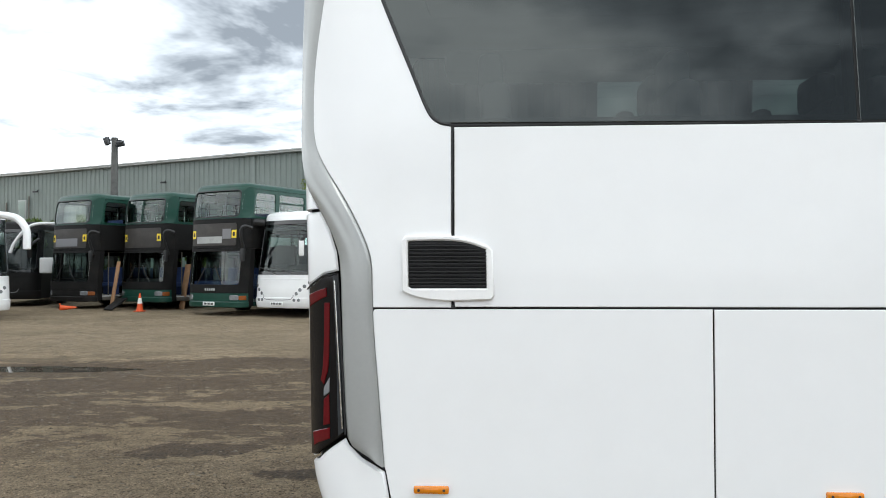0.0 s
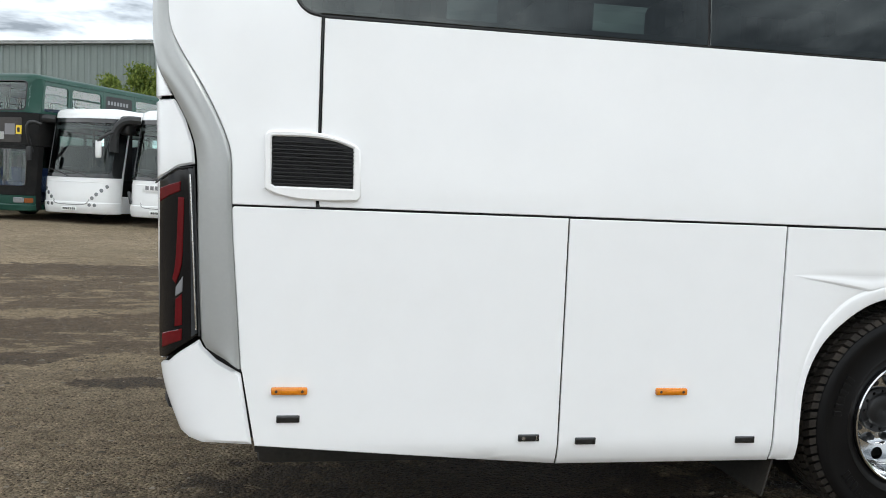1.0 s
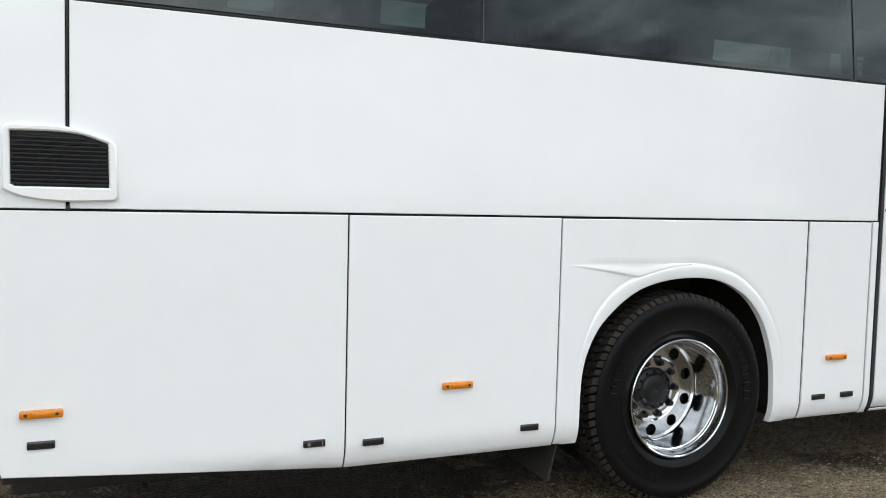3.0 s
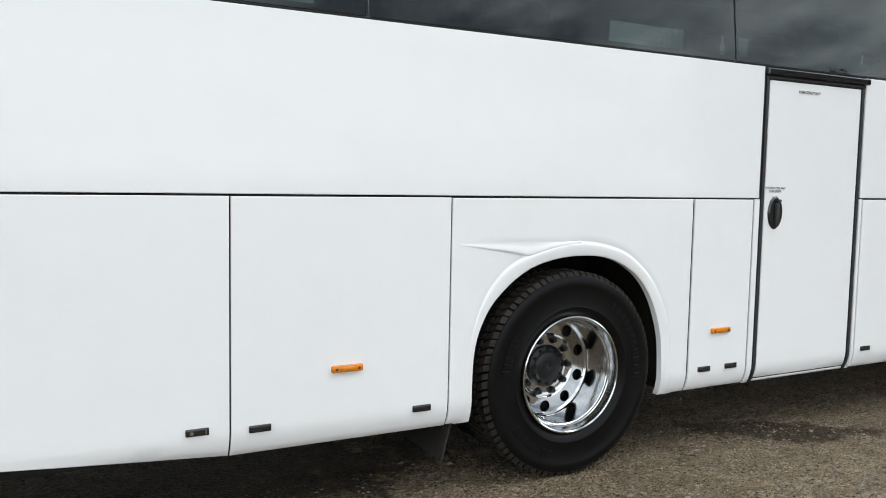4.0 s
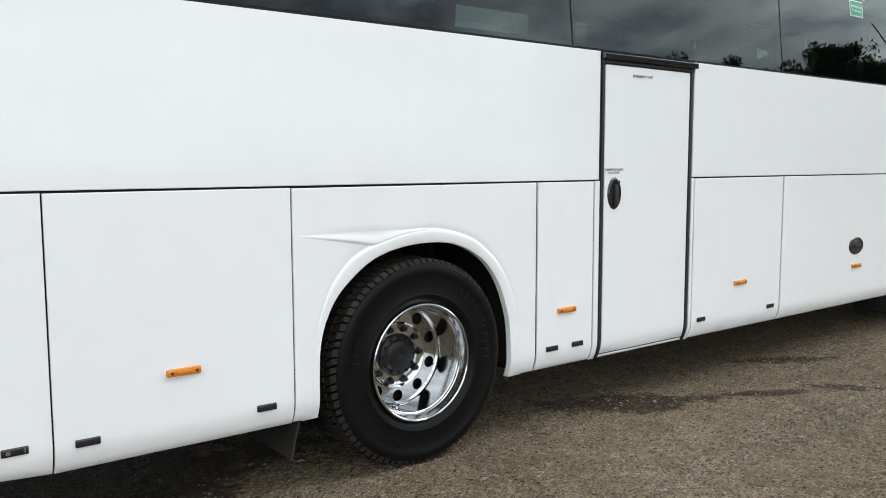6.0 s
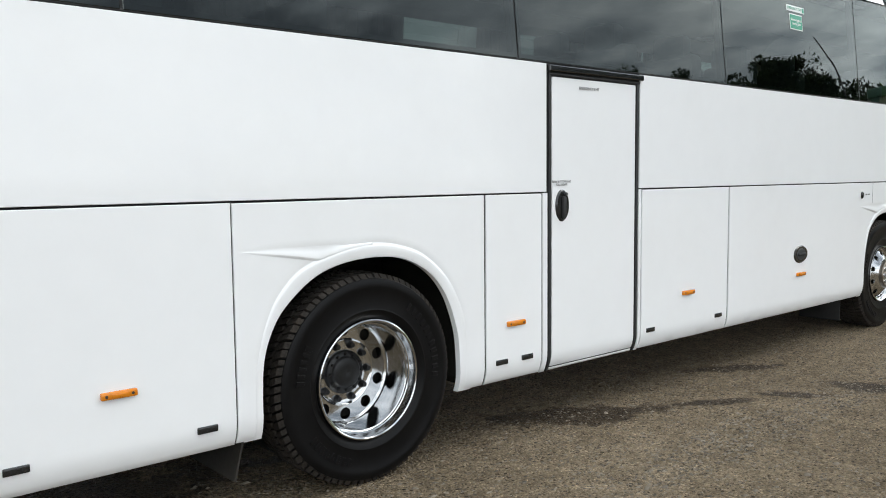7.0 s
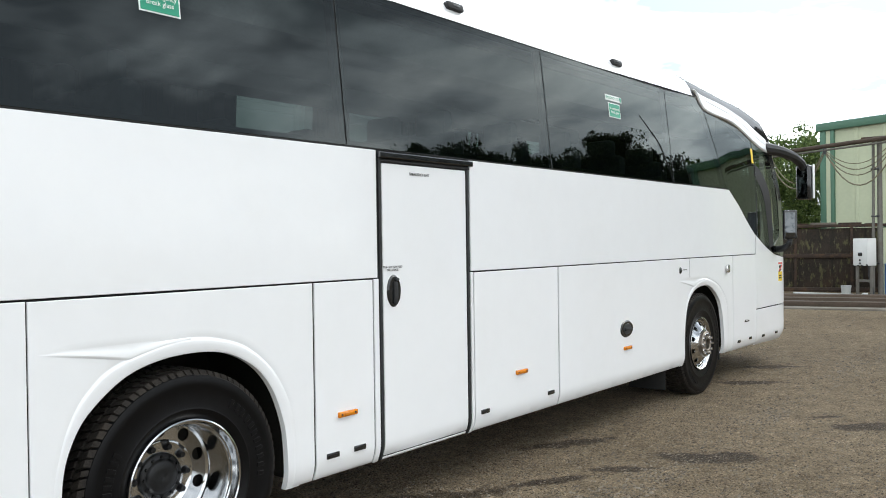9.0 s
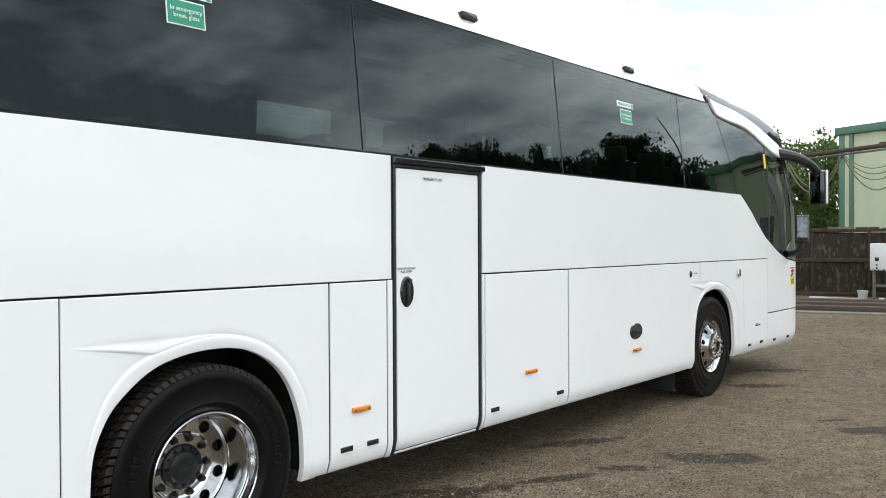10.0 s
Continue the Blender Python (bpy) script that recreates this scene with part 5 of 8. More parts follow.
for x, z, lk in ((0.250, 0.555, False), (1.247, 0.467, True), (1.498, 0.451, False), (2.237, 0.448, False), (3.984, 0.462, False), (4.190, 0.463, False), (5.386, 0.464, False), (6.228, 0.464, False), (10.297, 0.428, False), (10.68, 0.431, False), (11.15, 0.413, False), (11.66, 0.407, False)):
    latch(x, z, lock=lk)

# fuel cap
oval = [(7.49 + 0.118 * math.cos(a), 0.826 + 0.074 * math.sin(a)) for a in [2 * math.pi * i / 36 for i in range(36)]]
cap = part("fuel_cap", sheet(oval, side, gap=0, bevel=0.008, proud=0.008, depth=0.0, step=0.05), BLACK_GLOSS, coach, "oval black fuel filler cap")
part("cap_recess", sheet([(7.49 + (x - 7.49) * 0.66, 0.826 + (z - 0.826) * 0.66) for x, z in oval], side, gap=0, bevel=0.003, proud=0.010, depth=0.0, step=0.05), DARKMETAL, cap)
part("grip", boxed(7.43, 7.55, -0.024, -0.008, 0.815, 0.838, bevel=0.005), BLACK_MATT, cap)
# small fittings by the front wheel
bm = bmesh.new()
lathe(bm, [(0.0, -0.012), (0.016, -0.012), (0.022, -0.004), (0.024, 0.002)], 20)
o = part("flap_lock", bm, BLACK_GLOSS, coach)
o.matrix_basis = pose(8.66, 0, 1.29) @ Matrix.Diagonal((1, 1, 1.5, 1))
part("small_print", boxed(8.74, 8.775, -0.0015, 0.0, 1.288, 1.300), GREYINK, coach)
part("small_print", boxed(8.785, 8.83, -0.0015, 0.0, 1.288, 1.300), GREYINK, coach)
part("panel_joint", boxed(8.893, 8.897, -0.001, 0.002, 1.20, Z_SEAM), GREYINK, coach)
part("side_sensor", boxed(9.89, 9.97, -0.03, 0.004, 1.22, 1.31, bevel=0.016), STEEL, coach, "small bright metal fitting")
def decal(name, x0, x1, z0, z1, proud, material, parent, label=""):
    return part(name, sheet(rect(x0, x1, z0, z1), side, gap=0, bevel=0.0003, proud=proud, depth=0.001, step=0.1), material, parent, label)


stk = decal("warning_sticker", 11.735, 11.905, 1.035, 1.292, 0.002, PAPER, coach, "white, red and yellow warning sticker")
decal("print", 11.745, 11.895, 1.045, 1.165, 0.0035, YELLOW, stk)
decal("print", 11.745, 11.895, 1.262, 1.282, 0.0035, WARNRED, stk)
part("print", sheet([(11.745, 1.17), (11.80, 1.17), (11.895, 1.235), (11.895, 1.258)], side, gap=0, bevel=0.0003, proud=0.0045, depth=0.001, step=0.1), WARNRED, stk)
part("print", sheet([(11.765, 1.215), (11.82, 1.205), (11.86, 1.235), (11.84, 1.25), (11.79, 1.245)], side, gap=0, bevel=0.0003, proud=0.0045, depth=0.001, step=0.1), INK, stk)
part("print", sheet([(11.75, 1.165), (11.80, 1.165), (11.885, 1.195), (11.85, 1.20)], side, gap=0, bevel=0.0003, proud=0.0055, depth=0.001, step=0.1), INK, stk)
for z in (1.085, 1.115):
    decal("print", 11.77, 11.87, z - 0.008, z + 0.008, 0.0045, INK, stk)
part("window_sticker", sheet(rect(10.90, 10.965, 2.50, 2.68), side, gap=0, bevel=0.0005, proud=0.002, depth=0, step=0.3), YELLOW, coach, "yellow strip sticker")


# notices in the emergency windows
def notice(x, z):
    n1 = part("window_notice", sheet(rect(x - 0.105, x + 0.105, z - 0.065, z + 0.065), side, gap=0, bevel=0.0003, proud=0.003, depth=0, step=0.3), PAPER, coach, "green and white emergency notice on the glass")
    part("face", sheet(rect(x - 0.098, x + 0.098, z - 0.058, z + 0.058), side, gap=0, bevel=0.0003, proud=0.0045, depth=0.002, step=0.3), GREENSIGN, n1)
    text_mesh("wording", "In emergency\nbreak glass", 0.032, on_side(x, z, 0.0065, 6), PAPER, n1)
    n2 = part("window_notice", sheet(rect(x - 0.15, x + 0.15, z + 0.085, z + 0.135), side, gap=0, bevel=0.0003, proud=0.003, depth=0, step=0.3), PAPER, coach, "white strip notice with green lettering")
    text_mesh("wording", "EMERGENCY EXIT", 0.030, on_side(x - 0.02, z + 0.110, 0.0055, 6), GREENSIGN, n2)
    part("symbol", sheet(rect(x + 0.115, x + 0.143, z + 0.09, z + 0.13), side, gap=0, bevel=0.0002, proud=0.0045, depth=0.002, step=0.3), GREENSIGN, n2)


notice(3.015, 2.725)
notice(7.43, 2.735)


# wheels
def wheel(name, x, y, flip, driven):
    w = new(name)
    w.parent = coach
    tagged(w, "dual rear wheel with deep polished alloy rim" if driven else "front wheel with polished alloy rim")
    w.matrix_basis = pose(x, y, 0.508, 0, 0, 180 if flip else 0)
    tyre_prof = [(0.296, 0.020), (0.318, 0.002), (0.345, -0.008), (0.352, -0.005), (0.40, -0.012), (0.445, -0.008), (0.455, -0.013), (0.482, -0.010), (0.497, -0.004), (0.503, 0.010), (0.506, 0.04), (0.506, 0.245), (0.502, 0.268), (0.47, 0.29), (0.40, 0.30), (0.31, 0.285), (0.296, 0.27)]
    if not driven:
        tyre_prof = [(0.266, 0.024), (0.282, 0.006), (0.318, -0.002)] + tyre_prof[2:-1] + [(0.266, 0.27)]
    t = part("tyre", lathe(bmesh.new(), tyre_prof, 72), TYRE, w, "black tyre")
    if not flip:
        first = None
        for a0, a1, n, r in ((-5, 60, 11, 0.410), (150, 178, 6, 0.405), (215, 255, 8, 0.410)):
            for i in range(n):
                a = a0 + (a1 - a0) * i / n
                if first is None:
                    first = o = part("sidewall_mark", boxed(-0.020, 0.020, -0.0145, -0.009, -0.010, 0.010, bevel=0.001, seg=1), TYRE, w)
                else:
                    o = again("sidewall_mark", first, w)
                o.matrix_basis = pose(r * math.cos(radians(a)), 0, r * math.sin(radians(a)), 0, -a, 0)
    tr = bmesh.new()
    for i in range(78):
        a = 2 * math.pi * i / 78
        for y0, y1, r0, r1, da, slant in ((0.000, 0.070, 0.498, 0.5215, 0.0, 0.45), (0.076, 0.140, 0.512, 0.524, 0.036, 0.34), (0.146, 0.208, 0.512, 0.524, 0.064, -0.34), (0.214, 0.272, 0.504, 0.5215, 0.030, -0.10)):
            m = pose(0, 0, 0, 0, math.degrees(-(a + da)), 0)
            vs = []
            for s in (-1, 1):
                hw = 0.0150 + 0.0028 * math.sin(i * 2.3 + y0 * 40)
                for yy, rr in ((y0, r0), (y0 + (0.016 if y0 < 0.01 else 0.007), r1), (y1, r1), (y1, 0.505)):
                    vs.append(tr.verts.new(m @ Vector((rr, yy, s * hw + (yy - y0) * slant))))
            for q in ((0, 1, 5, 4), (1, 2, 6, 5), (2, 3, 7, 6)):
                tr.faces.new([vs[k] for k in q])
            tr.faces.new(vs[0:4])
            tr.faces.new(vs[4:8])
    part("tread", tr, TREAD, w, "dusty brown tyre tread", smooth=False)
    if driven:
        t2 = new("inner_tyre", t.data)
        t2.parent = w
        t2.matrix_basis = pose(0, 0.33, 0)
        rim = [(0.300, 0.028), (0.300, 0.004), (0.298, -0.004), (0.292, -0.007), (0.286, -0.003), (0.282, 0.010), (0.277, 0.030), (0.2755, 0.036), (0.270, 0.039), (0.2685, 0.046), (0.264, 0.050), (0.2645, 0.062), (0.2665, 0.110), (0.2665, 0.145), (0.2665, 0.195), (0.265, 0.206), (0.262, 0.212)]
        disc, hole_r, holes_at, r_in = 0.232, 0.0310, 0.217, 0.095
        slope = 0.0
    else:
        rim = [(0.300, 0.028), (0.305, 0.004), (0.302, -0.004), (0.294, -0.006), (0.286, 0.000), (0.279, 0.016), (0.272, 0.030), (0.262, 0.034)]
        disc, hole_r, holes_at, r_in = 0.034, 0.026, 0.222, 0.10
        slope = 0.62
    part("rim", lathe(bmesh.new(), rim, 72), ALLOY, w, "polished alloy rim")
    rout = rim[-1][0]
    pts, edges = [], []
    def loop(cx, cz, r, k):
        s = len(pts)
        for i in range(k):
            a = 2 * math.pi * i / k
            pts.append(Vector((cx + r * math.cos(a), cz + r * math.sin(a))))
        edges.extend((s + i, s + (i + 1) % k) for i in range(k))
        return s
    loop(0, 0, rout, 72)
    loop(0, 0, r_in, 40)
    for i in range(10):
        a = 2 * math.pi * (i + 0.5) / 10
        loop(holes_at * math.cos(a), holes_at * math.sin(a), hole_r, 20)
    for r in (0.14, 0.172, 0.24) if not driven else (0.112, 0.130, 0.160, 0.168, 0.174, 0.184, 0.252, 0.257):
        for i in range(120):
            a = 2 * math.pi * i / 120
            p = Vector((r * math.cos(a), r * math.sin(a)))
            pts.append(p)
    free = len(edges)
    keep = pts[:free] + [p for p in pts[free:] if all((p - Vector((holes_at * math.cos(2 * math.pi * (i + 0.5) / 10), holes_at * math.sin(2 * math.pi * (i + 0.5) / 10)))).length > hole_r * 1.15 for i in range(10))]
    vs, es, fs, _, _, _ = geometry.delaunay_2d_cdt(keep, edges, [], 2, 1e-6)

    def face_y(r):
        return disc - slope * max(0.0, rout - max(r, 0.15)) if not driven else (disc if r < 0.162 else disc - 0.010 * min(1.0, (r - 0.162) / 0.012) - 0.010 * max(0.0, (r - 0.252) / 0.010))

    bm = bmesh.new()
    top = [bm.verts.new((v.x, face_y(v.length), v.y)) for v in vs]
    centres = [Vector((holes_at * math.cos(2 * math.pi * (i + 0.5) / 10), holes_at * math.sin(2 * math.pi * (i + 0.5) / 10))) for i in range(10)]
    for f in fs:
        c = (vs[f[0]] + vs[f[1]] + vs[f[2]]) / 3
        if c.length > r_in * 0.99 and all((c - q).length > hole_r * 0.98 for q in centres):
            bm.faces.new([top[i] for i in f])
    be = [e for e in bm.edges if e.is_boundary]
    ex = bmesh.ops.extrude_edge_only(bm, edges=be)
    for v in ex["geom"]:
        if isinstance(v, bmesh.types.BMVert):
            v.co.y += 0.014
    part("wheel_disc", bm, ALLOY, w, "polished disc with round hand holes")
    # dark disc added in place of the shade seen through the hand holes
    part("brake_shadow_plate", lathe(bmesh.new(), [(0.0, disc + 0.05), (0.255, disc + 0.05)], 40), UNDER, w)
    nut = None
    for i in range(10):
        a = 2 * math.pi * i / 10
        r = 0.141 if driven else 0.112
        y0 = disc if driven else face_y(0.12) - 0.028
        if nut is None:
            nb = bmesh.new()
            bmesh.ops.create_cone(nb, cap_ends=True, segments=12 if driven else 6, radius1=0.0205 if driven else 0.017, radius2=0.013 if driven else 0.015, depth=0.026, matrix=pose(0, -0.013, 0, 90, 0, 0))
            bmesh.ops.create_cone(nb, cap_ends=True, segments=14, radius1=0.022, radius2=0.020, depth=0.008, matrix=pose(0, -0.002, 0, 90, 0, 0))
            nut = part("wheel_nut", nb, STEEL if not driven else HUB, w)
            o = nut
        else:
            o = again("wheel_nut", nut, w)
        o.matrix_basis = pose(r * math.cos(a), y0, r * math.sin(a))
    if driven:
        part("hub", lathe(bmesh.new(), [(0.0, 0.200), (0.010, 0.196), (0.070, 0.194), (0.080, 0.200), (0.087, 0.208), (0.104, 0.212), (0.111, 0.218), (0.113, 0.228), (0.114, 0.290)], 40), HUB, w, "dark grey axle hub")
        hb = None
        for i in range(12):
            a = 2 * math.pi * i / 12
            if hb is None:
                hb = o = part("hub_bolt", rod(bmesh.new(), (0, 0.199, 0), (0, 0.216, 0), 0.008, seg=6), HUB, w)
            else:
                o = again("hub_bolt", hb, w)
            o.matrix_basis = pose(0.095 * math.cos(a), 0, 0.095 * math.sin(a))
    else:
        fy = face_y(0.12)
        part("hub", lathe(bmesh.new(), [(0.058, fy + 0.02), (0.060, fy - 0.034), (0.068, fy - 0.040), (0.085, fy - 0.036), (0.088, fy - 0.026), (0.138, fy - 0.026), (0.146, fy - 0.020), (0.150, fy + 0.012)], 40), BRONZE, w, "dull bronze hub ring")
        part("hub_centre", lathe(bmesh.new(), [(0.0, fy - 0.012), (0.04, fy - 0.010), (0.060, fy - 0.002)], 30), DARKMETAL, w)
        for o in w.children:
            if o.name.split(".")[0] in ("rim", "wheel_disc", "wheel_nut", "hub", "hub_centre", "brake_shadow_plate"):
                o.matrix_basis = Matrix.Diagonal((0.90, 1.0, 0.90, 1.0)) @ o.matrix_basis
    return w


wheel("wheel", REAR_X, 0.035, False, True)
wheel("wheel", REAR_X, W - 0.035, True, True)
wheel("wheel", FRONT_X, 0.045, False, False)
wheel("wheel", FRONT_X, W - 0.045, True, False)


# mirrors on the front corner
def mirror(name, centre, size, turn, arm, label, thick=0.045, tip=0.0):
    cx, cy, cz = centre
    w, d, h = size
    mo = part(name, boxed(-d / 2, d / 2, -w / 2, w / 2, -h / 2, h / 2, bevel=min(w, d) * 0.3, seg=3), BLACK_GLOSS, coach, label)
    mo.matrix_basis = pose(cx, cy, cz, 0, tip, turn)
    part("mirror_glass", boxed(-d / 2 - 0.004, -d / 2 + 0.01, -w * 0.37, w * 0.37, -h * 0.43, h * 0.41, bevel=0.004), MIRROR, mo, "silver mirror glass")
    part("mirror_arm", tube(bmesh.new(), curve_pts(arm, 6), thick, 10, 0.7), BLACK, coach, "black curved mirror arm")
    return mo


mu = mirror("front_mirror", (12.52, -0.12, 2.325), (0.20, 0.12, 0.46), -14, [(11.46, 0.10, 2.72), (11.80, 0.00, 2.70), (12.15, -0.07, 2.65), (12.40, -0.10, 2.585), (12.50, -0.12, 2.50)], "black arm-hung front mirror with a white edge", 0.075)
part("edge_cover", boxed(0.02, 0.064, -0.112, -0.098, -0.215, 0.235, bevel=0.006), WHITE, mu, "white mirror back")
mirror("side_mirror", (11.52, -0.215, 1.755), (0.165, 0.07, 0.36), 17, [(11.75, 0.05, 1.45), (11.60, -0.10, 1.46), (11.52, -0.20, 1.52), (11.52, -0.21, 1.60)], "black rectangular side mirror", tip=7)

part("arm_bracket", tube(bmesh.new(), [(11.22, 0.10, 2.93), (11.42, 0.08, 2.90), (11.52, 0.06, 2.80)], 0.035, 8), BLACK_MATT, coach, "black mirror arm bracket")

# inside: seats, racks, curtains
def seat_unit(x, y):
    bm = bmesh.new()
    box(bm, x - 0.22, x + 0.22, y, y + 0.90, 1.36, 1.80, bevel=0.06)
    box(bm, x - 0.30, x - 0.17, y, y + 0.44, 1.70, 2.36, bevel=0.05)
    box(bm, x - 0.30, x - 0.17, y + 0.46, y + 0.90, 1.70, 2.36, bevel=0.05)
    box(bm, x - 0.31, x - 0.20, y + 0.08, y + 0.36, 2.32, 2.50, bevel=0.04)
    box(bm, x - 0.31, x - 0.20, y + 0.54, y + 0.82, 2.32, 2.50, bevel=0.04)
    return part("passenger_seat", bm, SEAT, coach, "grey cloth double coach seat")


first_seat = seat_unit(0.0, 0.0)
first_seat.matrix_basis = pose(0.75, 0.12, 0)
for i in range(12):
    for y in (0.12, W - 1.02):
        x = 0.75 + i * 0.80
        if (i, y) == (0, 0.12) or (y < 1 and i in (4, 5)) or x > 10 or (y > 1 and i in (4, 7)):
            continue
        again("passenger_seat", first_seat, coach, pose(x, y, 0))
# drawn curtains along the far windows
def curtain(x0, x1):
    bm = bmesh.new()
    n = max(4, int((x1 - x0) / 0.035))
    cols = []
    for i in range(n + 1):
        x = x0 + (x1 - x0) * i / n
        y = W - 0.15 - 0.02 * math.sin(i * 1.9)
        cols.append([bm.verts.new((x, y, 2.12)), bm.verts.new((x, y - 0.06, 3.0))])
    for a, b in zip(cols, cols[1:]):
        bm.faces.new((a[0], b[0], b[1], a[1]))
    part("curtain", bm, CURTAIN, coach, "dark grey pleated curtain")


for x0, x1 in ((0.0, 1.22), (1.7, 2.26), (2.75, 5.16), (5.99, 6.46), (7.12, 8.0), (8.5, 9.0)):
    curtain(x0, x1)
for y0, y1 in ((0.20, 0.55), (W - 0.55, W - 0.20)):
    part("luggage_rack", boxed(0.2, 10.2, y0, y1, 2.74 if y0 < 1 else 2.82, 2.98, bevel=0.04), LINING, coach, "overhead luggage rack")

# ---- parked vehicles and warehouse beyond the coach's tail ----
def flat_bars(name, parent, x, y, z, w, h, material, n, bar=INK, tilt=0):
    """A plate or strip that carries unreadable printing as bars."""
    p = part(name, boxed(-w / 2, w / 2, -0.012, 0.0, -h / 2, h / 2, bevel=0.003), material, parent)
    p.matrix_basis = pose(x, y, z, tilt, 0, 0)
    step = w * 0.86 / n
    for i in range(n):
        part("bar", boxed(-w * 0.43 + i * step + step * 0.15, -w * 0.43 + (i + 1) * step - step * 0.15, -0.0135, -0.011, -h * 0.28, h * 0.28), bar, p)
    return p


def small_wheel(parent, x, y):
    wh = part("wheel", lathe(bmesh.new(), [(0.28, 0.02), (0.30, 0.0), (0.44, 0.0), (0.49, 0.03), (0.49, 0.25), (0.3, 0.28), (0.28, 0.27)], 32), TYRE, parent)
    wh.matrix_basis = pose(x, y, 0.488, 0, 0, 90 if x < 0 else -90)
    part("rim", lathe(bmesh.new(), [(0.0, 0.06), (0.2, 0.06), (0.27, 0.03), (0.29, 0.01)], 24), GALV, wh)


def bus_skin(w, r, bow, rakes):
    """Skin of a bus: u runs round from the middle of the nose (towards +x), z up, d inwards."""
    h = w / 2

    def lean(z):
        for (z0, y0), (z1, y1) in zip(rakes, rakes[1:]):
            if z <= z1:
                return y0 + (y1 - y0) * max(0.0, (z - z0) / (z1 - z0))
        return rakes[-1][1]

    def mapf(u, z, d=0.0):
        a, s = abs(u), 1 if u >= 0 else -1
        turn = math.pi * r / 2
        if a < h - r:
            x, y = a, d
        elif a < h - r + turn:
            t = (a - h + r) / r
            x, y = h - r + (r - d) * math.sin(t), r - (r - d) * math.cos(t)
        else:
            x, y = h - d, r + a - (h - r + turn)
        back = lean(z) * max(0.0, 1 - max(0.0, y - r) / 1.6)
        return Vector((s * x, y + bow * (min(x, h) / h) ** 2 + back, z))
    return mapf


def closer(poly, step):
    """The same outline with points at short steps."""
    out = []
    for i, p in enumerate(poly):
        q = poly[(i + 1) % len(poly)]
        k = max(1, math.ceil((Vector(q) - Vector(p)).length / step))
        out.extend((p[0] + (q[0] - p[0]) * t / k, p[1] + (q[1] - p[1]) * t / k) for t in range(k))
    return out


def window_frame(mapf, u0, u1, z0, z1, a0, a1, b0, b1, r, depth=0.05):
    """A body panel from u0 to u1 with one round-cornered window opening in it."""
    return ring_sheet(closer(rect(u0, u1, z0, z1), 0.09), closer(rounded(rect(a0, a1, b0, b1), r, 5), 0.09), mapf, 0.0, 0.008, depth)


